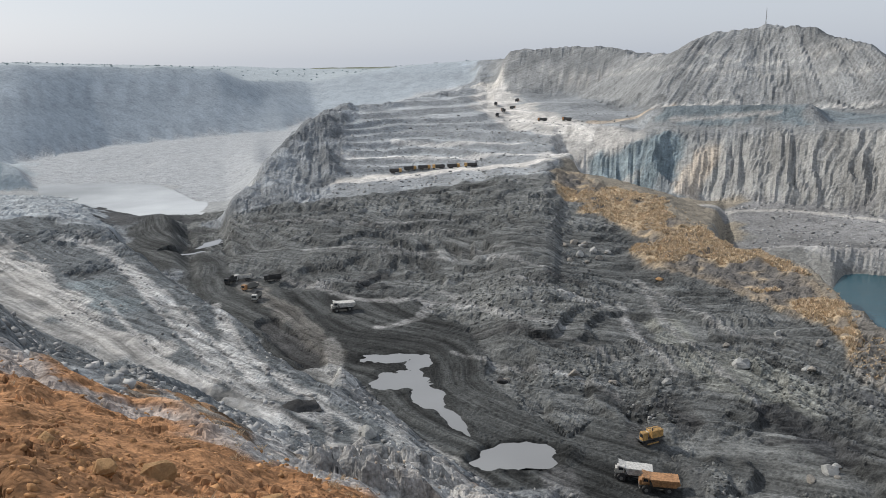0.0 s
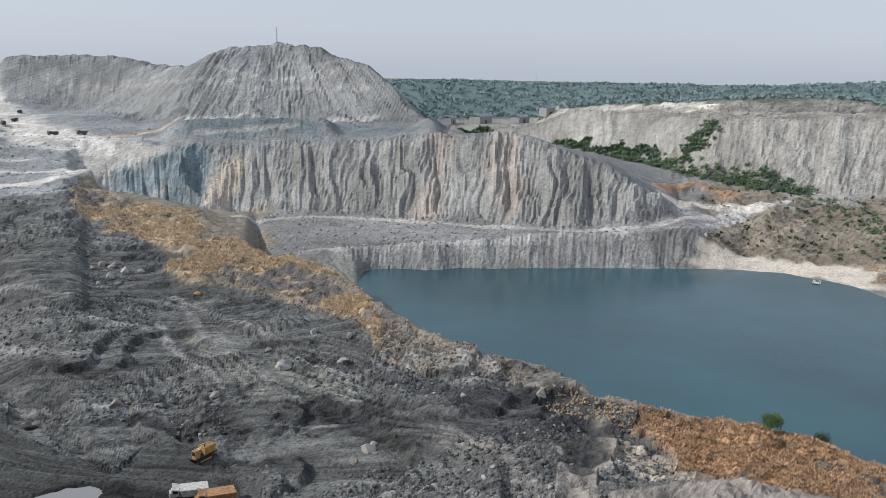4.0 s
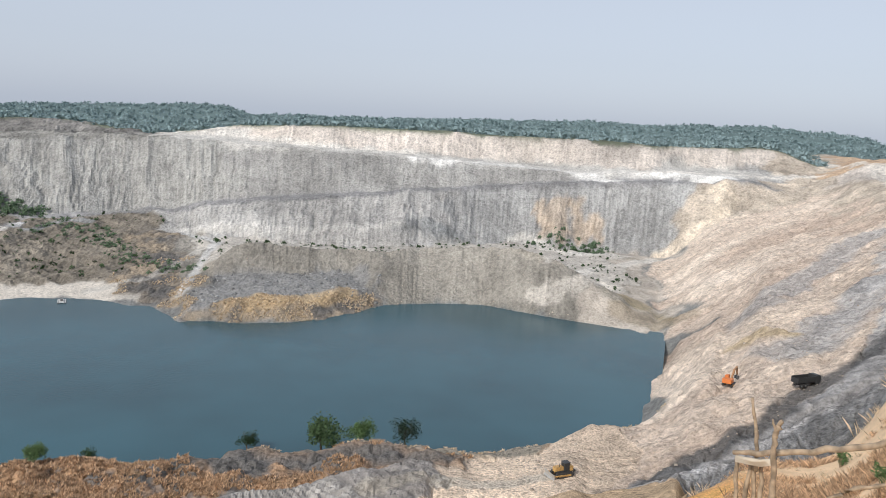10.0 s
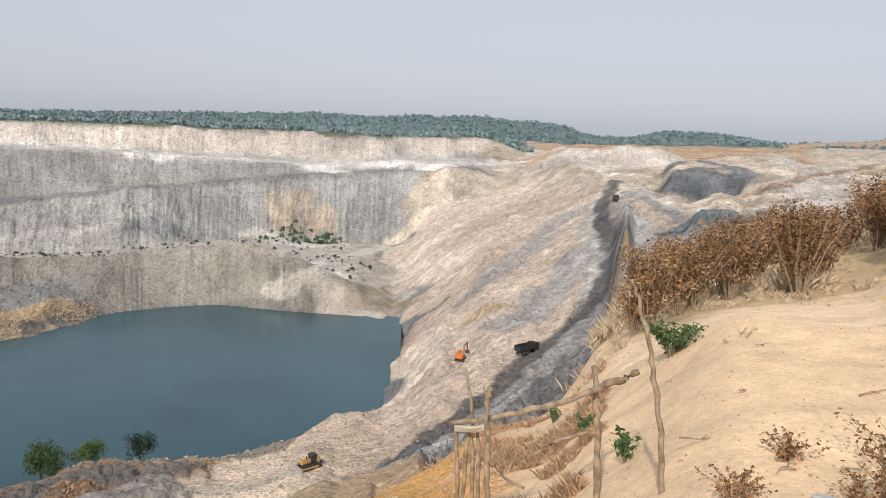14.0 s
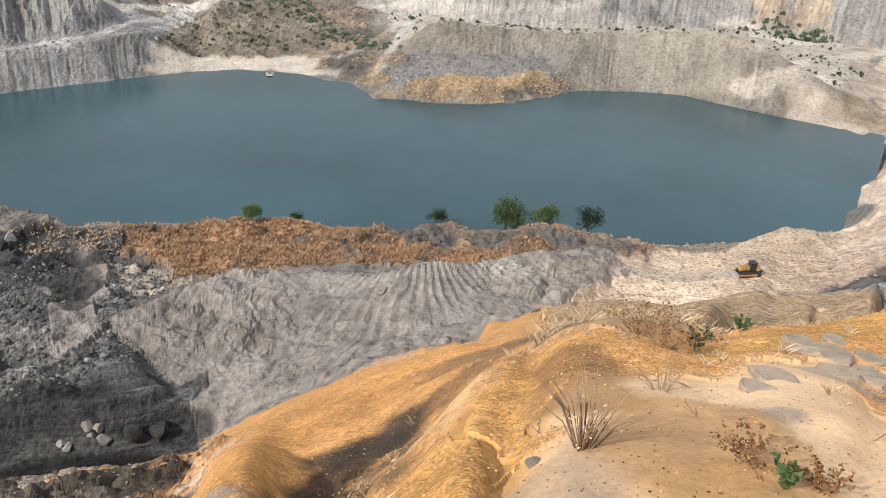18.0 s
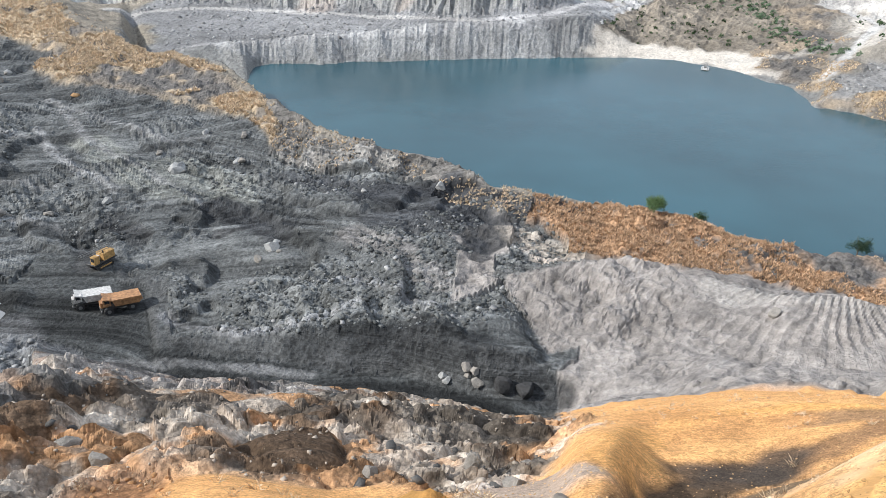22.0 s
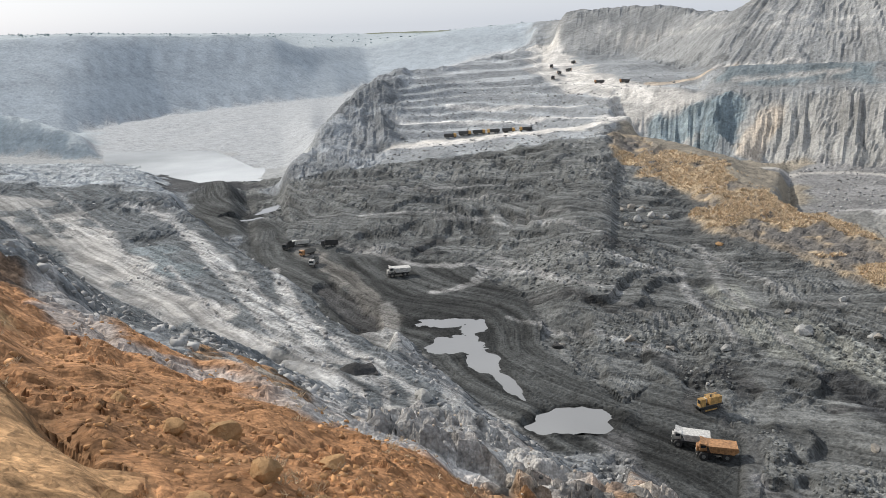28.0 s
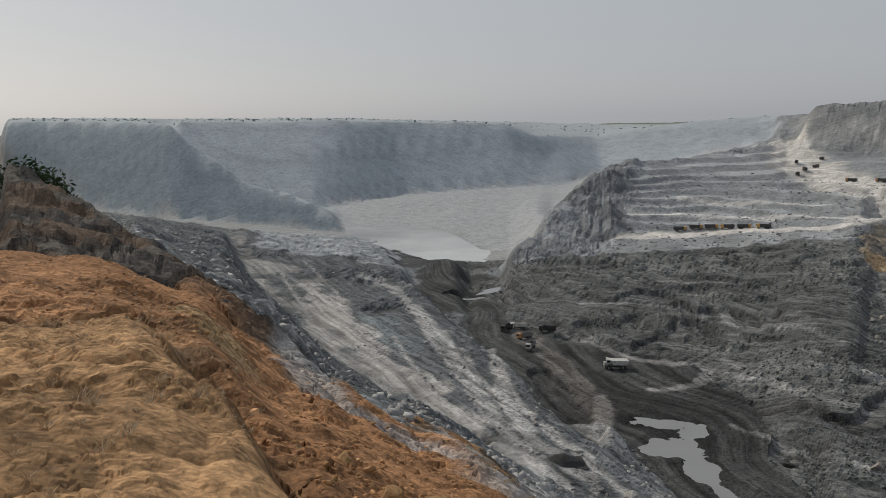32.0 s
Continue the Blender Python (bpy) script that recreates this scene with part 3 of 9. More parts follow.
line("e_road2", "black_road", [(170.7, -24.3, 10), (174.9, -29.8, 12), (184.1, -44.6, 16), (197.8, -62.4, 21), (205.5, -77.3, 26), (216.2, -94.5, 32), (235.1, -107.7, 34.9), (280.1, -133.7, 41.5)], 1)
line("e_foot", "dark_bank", [(147, -30, 8), (152, -42, 11), (166, -64, 18), (190, -87, 27), (224, -107, 35)], 3)
line("e_road", "sand_e", [(172.5, -24.5, 10), (179.2, -30.3, 12.3), (192.1, -46.2, 17), (209, -65.5, 22), (220.8, -82.4, 27), (319.1, -139.1, 44.6)])
line("e_bank", "sand_e", [(232.2, -36.4, 2), (231.1, -42.8, 8), (229.4, -50.9, 16)])
line("e_bank2", "sand_e", [(296.3, -46.9, -1), (297.6, -51.4, 0.5), (298.9, -60.8, 9), (301.4, -72.4, 20)])
line("e_bank3", "sand_e", [(350.1, -58.6, -1), (356.2, -64.7, 1), (370.3, -85.5, 12), (375.8, -104.2, 27)])
line("e_val", "e_grey", [(270.2, -130.3, 43), (229.6, -122.1, 38), (195.1, -121.9, 38), (173.4, -135.4, 42), (147.2, -163.5, 50)])
line("e_ridge", "e_far", [(536.6, -94.9, 12), (553.8, -120.3, 32), (564.9, -138.9, 38), (583.5, -191.1, 48), (435.9, -181.2, 54), (386, -173.4, 56), (347.5, -179.8, 56), (289.3, -176, 54), (251, -181.1, 54), (258.5, -253.3, 56)])
line("e_top", "e_top", [(685.8, -263.9, 74), (905.7, -474.5, 74), (767.9, -429.4, 72), (975.2, -639.6, 72), (1246.4, -991.8, 72), (1410.1, -1348.5, 72)])
line("scarp_toe", "dark_scarp", [(391, -202.6, 62), (383.3, -216.9, 55.9), (377.5, -226.7, 53.7), (371.1, -237, 54.3)], 1)
line("scarp_top", "e_far", [(406, -208.4, 62.7), (402.6, -214.9, 70.9), (395.4, -228, 71.8), (389.1, -238.5, 71.5), (376, -256, 71), (350, -290, 70), (325, -330, 70)], 1)
line("scarp_back", "e_far", [(495.3, -254.2, 63.7), (491.2, -262.2, 72), (482.4, -278.2, 72.8), (474.7, -291, 72.6), (459, -312, 72), (427, -354, 71), (397, -403, 71)], 1)
line("scarp_toe", "dark_scarp", [(287.5, -162.7, 55.5), (282.7, -171, 53.4), (278.3, -178, 53), (273.9, -184.7, 56.5)], 1)
line("scarp_top", "e_far", [(300.4, -168.4, 56.2), (298.5, -171.7, 61.1), (292.5, -181.8, 61.6), (287.2, -190.1, 58.8), (284.9, -193.5, 55.7)], 1)
line("scarp_back", "e_far", [(366.5, -205.4, 57.2), (364.2, -209.5, 62.1), (356.8, -221.8, 62.6), (350.4, -231.9, 59.8), (347.6, -236.1, 56.7)], 1)
line("e_up", "e_top", [(541.3, -303, 72.7), (528.2, -325.4, 75.7), (514.1, -347.2, 77.1), (497.4, -370.8, 77)], 1.5)
line("e_mid_toe", "white_top", [(567.8, -195.1, 69.1), (548.5, -218.5, 67.2), (529.8, -249, 66.4), (517.1, -274.3, 69.2), (515.1, -288.5, 72.8)], 1.5)
line("e_mid_top", "e_top", [(616.2, -208.2, 77.4), (595.4, -235.7, 77.9), (571.2, -266.6, 79.8), (552.2, -293.6, 79.6), (540.9, -303.8, 74.8)], 1.5)
line("hump", "coal_cut", [(-183.7, 415.4, 6), (-178.2, 445.3, 6), (-163.9, 461.1, 6), (-142.1, 433.1, 6)], 1)
line("pond_s", "w_bed", [(-811.8, 712.9, 8), (-636.8, 660.6, 4), (-501.8, 624.5, 0), (-396.7, 605.4, -5), (-320.6, 629.2, -10), (-255, 577.5, -10), (-205.1, 534.2, -10), (-169.5, 542.9, -10), (-139.8, 521.6, -6), (-118.7, 506.3, 4)])
line("pond_n", "w_flat", [(-353.5, 682.8, -10), (-296.8, 686.8, -10), (-242.4, 675.4, -10), (-182.1, 583.6, -10), (-157.3, 579, -9), (-149.4, 622.3, 2), (-132.9, 636.3, 16)])
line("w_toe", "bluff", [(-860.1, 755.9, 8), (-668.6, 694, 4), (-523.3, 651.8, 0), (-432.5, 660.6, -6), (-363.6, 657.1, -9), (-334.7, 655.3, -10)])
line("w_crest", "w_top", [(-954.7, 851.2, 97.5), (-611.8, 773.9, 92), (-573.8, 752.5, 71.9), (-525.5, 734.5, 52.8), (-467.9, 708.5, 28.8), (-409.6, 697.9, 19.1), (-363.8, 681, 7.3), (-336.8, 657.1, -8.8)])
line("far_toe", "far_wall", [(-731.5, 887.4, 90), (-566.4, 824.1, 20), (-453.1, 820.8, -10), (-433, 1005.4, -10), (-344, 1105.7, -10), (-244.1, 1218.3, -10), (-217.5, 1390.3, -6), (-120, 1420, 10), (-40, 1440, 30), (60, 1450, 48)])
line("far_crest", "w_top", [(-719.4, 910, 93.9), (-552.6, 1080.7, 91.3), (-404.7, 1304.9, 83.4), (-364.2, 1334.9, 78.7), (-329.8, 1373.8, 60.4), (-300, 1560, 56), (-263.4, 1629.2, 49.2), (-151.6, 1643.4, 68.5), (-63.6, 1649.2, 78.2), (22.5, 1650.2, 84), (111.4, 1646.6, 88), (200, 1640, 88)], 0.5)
line("c1", "terr_back", [(-119.7, 421.7, 10), (-94.2, 430.1, 13.6), (-58, 435.4, 17.3)], -3)
line("c1", "pale_rock", [(-58, 435.4, 17.3), (-27.8, 448.1, 18.8), (3.9, 451.9, 21.5), (34.9, 441.3, 27.2), (58.2, 441.2, 29)])
line("strip_w", "terr_back", [(-120.4, 436.7, 11.9), (-114.8, 467.2, 16.2), (-63.3, 478.5, 18.6)], -3)
line("strip_w", "white_road", [(-63.3, 478.5, 18.6), (-30.4, 493.7, 20), (4.4, 495.3, 22.6), (57, 470.5, 29.4)])
line("strip_w2", "terr_back", [(-124.2, 450.2, 12.1), (-118.2, 480.8, 16.4), (-65.2, 492.4, 18.8)])
line("strip_w2", "pale_rock", [(-65.2, 492.4, 18.8), (-31.2, 507.6, 20.2), (4.5, 509.3, 22.8), (58.7, 484.4, 29.6)])
line("terr2", "terr_back", [(-124.5, 467.1, 19.8), (-109, 506.3, 27.7), (-70.5, 539.4, 27.8)], -4)
line("terr2", "pale_rock", [(-70.5, 539.4, 27.8), (-14, 541.5, 26.9), (33.8, 520.1, 30.4), (74.4, 499.3, 33.1), (82, 505, 33)])
line("terr3", "terr_back", [(-128.4, 499.1, 29), (-113.9, 532.8, 35.6), (-91.7, 587.9, 51.3), (-69.6, 606.2, 47.6)], -4)
line("terr3", "pale_rock", [(-69.6, 606.2, 47.6), (-29, 637.9, 46.4), (19.6, 642.2, 46.1), (47.9, 605.7, 39.8), (85.7, 577.8, 42.6), (125.5, 541.4, 42.5)])
line("terr4", "terr_back", [(-114.1, 574.2, 36), (-101, 622.3, 48.9), (-78.7, 655.7, 53.1), (-45.6, 698.9, 53.4), (-9.3, 780.3, 56.3), (23, 850.1, 58.3), (46.8, 949.2, 60.4)], -1.0)
line("terr_foot", "w_flat", [(-180, 760, -8), (-140, 850, 0), (-90, 950, 15), (-30, 1040, 32), (20, 1090, 45)], -1.0)
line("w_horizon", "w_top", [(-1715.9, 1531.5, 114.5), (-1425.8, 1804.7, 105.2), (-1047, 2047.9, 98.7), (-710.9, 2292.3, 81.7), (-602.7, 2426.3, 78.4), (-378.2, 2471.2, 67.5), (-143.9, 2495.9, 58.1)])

# ---- the ground: one sheet, relaxed between the plan's lines ----
# zone: (object, grain, colour, roughness m, its width m, gully depth m, gully width m, style)
ZONES = {
    "orange": ("orange_flank", "clay", (0.31, 0.163, 0.08), 0.3, 2.4, 0, 1, "clods"),
    "tan_top": ("tan_knoll_edge", "clay", (0.37, 0.225, 0.115), 0.12, 1.6, 0, 1, "clods"),
    # gully_face: shade of the wall turned from the sun, put into its colour
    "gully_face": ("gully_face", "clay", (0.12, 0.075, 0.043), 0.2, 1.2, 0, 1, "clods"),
    "shale_edge": ("shale_outcrop", "clay", (0.06, 0.056, 0.052), 0.5, 3.0, 0, 1, "crumbly"),
    "dirt": ("dark_hollow", "near", (0.20, 0.14, 0.085), 0.14, 1.6, 0, 1, ""),
    "gravel": ("knoll_top", "sand", (0.86, 0.62, 0.39), 0.1, 1.6, 0, 1, ""),
    "gravel_y": ("gravel_mound", "near", (0.72, 0.39, 0.155), 0.14, 2.0, 0, 1, ""),
    "gravel_e": ("sandy_mound", "sand", (0.88, 0.66, 0.43), 0.1, 2.5, 0, 1, ""),
    "scrub": ("scrub_strip", "sand", (0.56, 0.42, 0.25), 0.3, 3.0, 0, 1, ""),
    "east_slope": ("east_flank", "mid", (0.42, 0.31, 0.20), 0.7, 9.0, 0, 1, ""),
    "grey_rock": ("rubble_strip", "clay", (0.30, 0.25, 0.20), 0.4, 2.6, 0, 1, "crumbly"),
    "coal_cut": ("coal_cut_face", "mid", (0.062, 0.064, 0.066), 0.4, 9.0, 0, 1, "strata"),
    "bench": ("west_bench", "mid", (0.115, 0.125, 0.13), 0.6, 9.0, 0, 1, "bench"),
    "haul_road": ("haul_road", "smooth", (0.235, 0.235, 0.228), 0.2, 9.0, 0, 1, "bench"),
    "scarp": ("bench_scarp", "mid", (0.17, 0.18, 0.185), 0.8, 7.0, 0, 1, "bench"),
    "w_flat2": ("sump_flat", "far", (0.30, 0.32, 0.33), 1.2, 30.0, 0, 1, "rocky"),
    "coal_floor": ("pit_floor", "mid", (0.06, 0.063, 0.062), 0.35, 16.0, 0, 1, "swept"),
    "coal_seam": ("coal_seam", "mid", (0.075, 0.077, 0.076), 0.12, 4.0, 0, 1, "strata"),
    "coal_heap": ("shale_heaps", "mid", (0.105, 0.109, 0.107), 1.2, 22.0, 0, 1, "worked"),
    "lakebank": ("lake_bank", "mid", (0.23, 0.205, 0.165), 0.6, 6.0, 0, 1, ""),
    "straw": ("grass_ridge", "mid", (0.42, 0.33, 0.22), 1.0, 9.0, 0, 1, "patchy"),
    "mixed": ("shale_ridge", "mid", (0.165, 0.155, 0.14), 1.2, 10.0, 0, 1, "worked"),
    "rust": ("rust_grass_bank", "mid", (0.38, 0.24, 0.14), 1.3, 8.0, 0, 1, "patchy"),
    "heap_back": ("shale_heaps", "mid", (0.1, 0.1, 0.098), 0.8, 7.0, 0, 1, "worked"),
    "grey_heap": ("grey_spoil_heap", "far", (0.285, 0.262, 0.24), 0.8, 11.0, 0, 1, "furrows"),
    "lakebed": ("lake_bed", "far", (0.2, 0.2, 0.19), 0.2, 9.0, 0, 1, ""),
    "shore_bank": ("lake_wall", "far", (0.261, 0.263, 0.257), 0.4, 9.0, 1.8, 10.0, "gullies"),
    "beach": ("white_beach", "smooth", (0.56, 0.51, 0.44), 0.15, 12.0, 0, 1, ""),
    "pen": ("grassy_point", "far", (0.3, 0.245, 0.18), 0.5, 9.0, 0, 1, "patchy"),
    "pen_top": ("rocky_point", "far", (0.245, 0.24, 0.23), 0.9, 5.0, 0, 1, ""),
    "heap_face": ("far_heap", "far", (0.27, 0.25, 0.215), 0.3, 9.0, 0.8, 5.0, "gullies"),
    "heap2_back": ("far_heap", "far", (0.33, 0.3, 0.25), 0.5, 8.0, 0, 1, ""),
    "mudflat": ("mud_flat", "smooth", (0.45, 0.4, 0.34), 0.25, 22.0, 0, 1, "tracks"),
    "scrubland": ("scrubland", "far", (0.2, 0.175, 0.14), 0.9, 12.0, 0, 1, "rocky"),
    "sand_e": ("east_spoil_slope", "far", (0.55, 0.455, 0.37), 1.0, 22.0, 0, 1, "slip"),
    "sand_flat": ("dozed_flat", "mid", (0.53, 0.425, 0.325), 0.5, 12.0, 0, 1, "tracks"),
    "road_bench": ("lower_bench", "far", (0.23, 0.23, 0.228), 0.3, 12.0, 0, 1, "tracks"),
    "rill_wall": ("gullied_wall", "far", (0.285, 0.286, 0.275), 0.6, 25.0, 4.5, 9.0, "gullies"),
    "blue_band": ("blue_band", "far", (0.17, 0.205, 0.22), 0.5, 12.0, 0.8, 7.0, "strata"),
    "hill_bench": ("upper_bench", "far", (0.21, 0.217, 0.217), 0.8, 20.0, 0, 1, ""),
    "hill": ("spoil_hill", "far", (0.225, 0.232, 0.232), 1.0, 30.0, 2.4, 8.0, "gullies"),
    "valley": ("valley_floor", "far", (0.46, 0.425, 0.375), 0.8, 14.0, 0, 1, ""),
    "green_valley": ("green_valley", "far", (0.19, 0.19, 0.145), 1.0, 20.0, 0, 1, ""),
    "white_wall": ("white_wall", "far", (0.4, 0.385, 0.36), 0.6, 18.0, 2.0, 9.0, "gullies"),
    "blue_wall": ("grey_cliff", "far", (0.36, 0.355, 0.34), 0.6, 18.0, 2.6, 9.0, "gullies"),
    "grey_road": ("tier_road", "smooth", (0.25, 0.245, 0.24), 0.2, 10.0, 0, 1, ""),
    "rill_grey": ("middle_tier", "far", (0.3, 0.292, 0.27), 0.5, 25.0, 2.6, 9.0, "gullies"),
    "rill_pale": ("pale_tier", "far", (0.31, 0.3, 0.28), 0.5, 25.0, 1.5, 6.0, "gullies"),
    "dark_scarp": ("coal_scarp", "far", (0.095, 0.108, 0.115), 0.5, 8.0, 0.8, 6.0, "strata"),
    "dull_bench": ("grey_tier_bench", "far", (0.25, 0.24, 0.215), 0.7, 15.0, 0, 1, "rocky"),
    "dull_top": ("grey_top_tier", "far", (0.19, 0.18, 0.165), 0.8, 12.0, 1.2, 9.0, "rocky"),
    "pale_rubble": ("pale_rubble_heaps", "far", (0.40, 0.37, 0.33), 1.6, 9.0, 0, 1, "rocky"),
    "dark_bank": ("dark_road_bank", "mid", (0.16, 0.158, 0.155), 0.6, 8.0, 0.6, 5.0, "worked"),
    "pale_bench": ("upper_tier_bench", "far", (0.512, 0.488, 0.446), 0.7, 15.0, 0, 1, ""),
    "white_top": ("top_tier", "far", (0.56, 0.5, 0.44), 0.8, 20.0, 2.0, 9.0, "gullies"),
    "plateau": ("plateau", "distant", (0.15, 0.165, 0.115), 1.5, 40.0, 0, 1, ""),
    # forest: distance haze is mixed into this pale blue-green
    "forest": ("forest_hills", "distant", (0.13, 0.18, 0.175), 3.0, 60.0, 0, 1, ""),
    "black_road": ("coal_road", "far", (0.27, 0.262, 0.255), 0.3, 8.0, 0, 1, "slip"),
    "e_far": ("east_bench", "far", (0.43, 0.37, 0.30), 1.2, 30.0, 0, 1, "rocky"),
    "e_grey": ("east_valley", "far", (0.36, 0.35, 0.335), 1.0, 20.0, 0, 1, "slip"),
    "e_top": ("east_plateau", "far", (0.46, 0.335, 0.23), 1.2, 30.0, 0, 1, "slip"),
    "w_bed": ("sump_bed", "smooth", (0.30, 0.31, 0.31), 0.2, 20.0, 0, 1, ""),
    "w_flat": ("sump_flat", "far", (0.36, 0.375, 0.385), 1.0, 40.0, 0, 1, ""),
    # bluff, w_top, far_wall: haze of distance put into the colour as blue-grey
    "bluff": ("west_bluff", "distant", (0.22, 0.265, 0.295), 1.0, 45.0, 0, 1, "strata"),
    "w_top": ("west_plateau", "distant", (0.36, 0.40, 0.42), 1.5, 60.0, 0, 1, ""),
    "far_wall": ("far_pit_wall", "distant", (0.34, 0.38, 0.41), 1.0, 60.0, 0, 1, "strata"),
    "pale_rock": ("terraces", "far", (0.265, 0.28, 0.288), 0.8, 20.0, 0, 1, "terrace"),
    "terr_back": ("terrace_back_slope", "far", (0.2, 0.213, 0.222), 1.4, 20.0, 2.0, 12.0, "rocky"),
    "white_road": ("white_haul_road", "smooth", (0.56, 0.54, 0.50), 0.4, 18.0, 0, 1, "tracks"),
}
ZLIST = list(ZONES)
rng = np.random.default_rng(7)
PERM = rng.permutation(4096)
GRAD = rng.uniform(-1, 1, 4096)


def vnoise(x, y, seed=0):
    """Smooth noise from -1 to 1 at plan positions x, y."""
    xi, yi = np.floor(x).astype(np.int64), np.floor(y).astype(np.int64)
    u, v = x - xi, y - yi
    u, v = u * u * u * (u * (u * 6 - 15) + 10), v * v * v * (v * (v * 6 - 15) + 10)

    def g(i, j):
        return GRAD[PERM[(PERM[(i + seed * 131) & 4095] + j) & 4095]]

    return (g(xi, yi) * (1 - u) + g(xi + 1, yi) * u) * (1 - v) + (g(xi, yi + 1) * (1 - u) + g(xi + 1, yi + 1) * u) * v


def fbm(x, y, octaves=5, seed=0, gain=0.5):
    out, amp = 0.0, 1.0
    for i in range(octaves):
        out = out + amp * vnoise(x * 2 ** i + 17.3 * i, y * 2 ** i - 9.1 * i, seed + i)
        amp *= gain
    return out


FINE = np.arange(-56.0, 138.0, 0.16)
AZ = np.concatenate([FINE, np.arange(138.0, 304.0, 5.0)])
RINGS = np.concatenate([np.geomspace(0.05, 1.0, 6, endpoint=False), np.geomspace(1.0, 3.0, 36, endpoint=False), np.geomspace(3.0, 30.0, 300, endpoint=False), np.geomspace(30.0, 70.0, 50, endpoint=False),
                        np.geomspace(70, 800, 440, endpoint=False), np.geomspace(800, 2500, 70, endpoint=False), np.geomspace(2500, 4800, 6)])


def profiles():
    """Height and zone at every bearing and ring."""
    zs, zo = np.zeros((len(AZ), len(RINGS))), np.zeros((len(AZ), len(RINGS)), int)
    segs = []
    for name, zone, pts, taper in LINES:
        p = [(math.degrees(math.atan2(x, y)), math.hypot(x, y), z) for x, y, z in pts]
        lo, hi = min(q[0] for q in p), max(q[0] for q in p)
        segs.append((p, ZLIST.index(zone), taper, lo, hi))
    segs.sort(key=lambda s: s[2] != 0)
    for i, az in enumerate(AZ):
        a = az if az <= 180 else az - 360
        d, z, k = [0.3, 0.9], [88.35, 88.32], [ZLIST.index("gravel")] * 2
        if a > 134 or a < -54:
            d, z, k = d + [60.0, 400.0], z + [87.0, 84.0], k + [0, ZLIST.index("plateau")]
        d, z, k = d + [3200.0, 5000.0], z + [60.0, 50.0], k + [ZLIST.index("plateau")] * 2
        for p, zone, taper, lo, hi in segs:
            if not lo <= a <= hi:
                continue
            w = 1.0 if not taper else min(1.0, (a - lo) / -taper) if taper < 0 else min(1.0, (a - lo) / taper, (hi - a) / taper)
            for (a0, d0, z0), (a1, d1, z1) in zip(p, p[1:]):
                if a0 != a1 and min(a0, a1) <= a < max(a0, a1):
                    f = (a - a0) / (a1 - a0)
                    dd, zz = d0 + (d1 - d0) * f, z0 + (z1 - z0) * f
                    zz = w * zz + (1 - w) * float(np.interp(dd, d, z))
                    j = int(np.searchsorted(d, dd))
                    d.insert(j, dd), z.insert(j, zz), k.insert(j, zone)
        zs[i] = np.interp(RINGS, d, z)
        zo[i] = np.array(k)[np.clip(np.searchsorted(d, RINGS, side="right") - 1, 0, len(k) - 1)]
    return zs, zo


def blur(v, sigma, axis=0):
    n = int(sigma * 3) + 1
    w = np.exp(-0.5 * (np.arange(-n, n + 1) / sigma) ** 2)
    w /= w.sum()
    pad = [(n, n) if i == axis else (0, 0) for i in range(v.ndim)]
    q = np.pad(v, pad, mode="edge")
    return sum(w[i] * np.take(q, range(i, i + v.shape[axis]), axis) for i in range(2 * n + 1))


Z, ZONE = profiles()
Z[:len(FINE)] = blur(Z[:len(FINE)], 1.5)
wide = blur(Z[:len(FINE)], 6)
mixed_in = np.clip((55 - RINGS) / 35, 0, 1)[None, :]
Z[:len(FINE)] = Z[:len(FINE)] * (1 - mixed_in) + wide * mixed_in
# slopes run into one another where a line of the plan ends
eased = blur(Z[:len(FINE)], 9)
for bearing, half, r0, r1 in ((94.5, 3.0, 330, 900), (107.6, 3.0, 450, 2000), (98.3, 1.8, 90, 270), (42.5, 2.0, 100, 150)):
    w = np.clip(1.6 - np.abs(FINE - bearing) / half, 0, 1)[:, None] * ((RINGS > r0) & (RINGS < r1))[None, :]
    Z[:len(FINE)] = Z[:len(FINE)] * (1 - w) + eased * w
RR, AA = np.meshgrid(RINGS, np.radians(AZ))
X, Y = RR * np.sin(AA), RR * np.cos(AA)


def warped_zones():
    """The zones with uneven, wandering borders."""
    k = np.clip((RR - 50) / 120, 0, 1) * 6.0 + np.clip(RR / 40, 0, 1) * 0.5
    k = np.where((RR > 60) & (RR < 160) & (AA > 0.25) & (AA < 0.95), 0.7, k)
    out_, side = k * fbm(X / 28, Y / 28, 3, 31), k * fbm(X / 28, Y / 28, 3, 41)
    far = np.clip((RR - 290) / 30, 0, 1)
    out_, side = out_ * (1 - 0.75 * far), side * (1 + 1.2 * far)
    kn = 0.45 * np.clip(RR / 4, 0.3, 1) * np.clip((60 - RR) / 20, 0, 1)
    sa, ca = np.sin(AA), np.cos(AA)
    x2 = X + out_ * sa + side * ca + kn * fbm(X / 1.3, Y / 1.3, 4, 32, 0.6)
    y2 = Y + out_ * ca - side * sa + kn * fbm(X / 1.3, Y / 1.3, 4, 42, 0.6)
    i2 = np.clip(np.round((np.degrees(np.arctan2(x2, y2)) - FINE[0]) / 0.16), 0, len(FINE) - 1).astype(int)
    j2 = np.clip(np.round(np.interp(np.hypot(x2, y2), RINGS, np.arange(len(RINGS)))), 0, len(RINGS) - 1).astype(int)
    out = ZONE.copy()
    out[:len(FINE)] = ZONE[i2, j2][:len(FINE)]
    return out


ZONE = warped_zones()
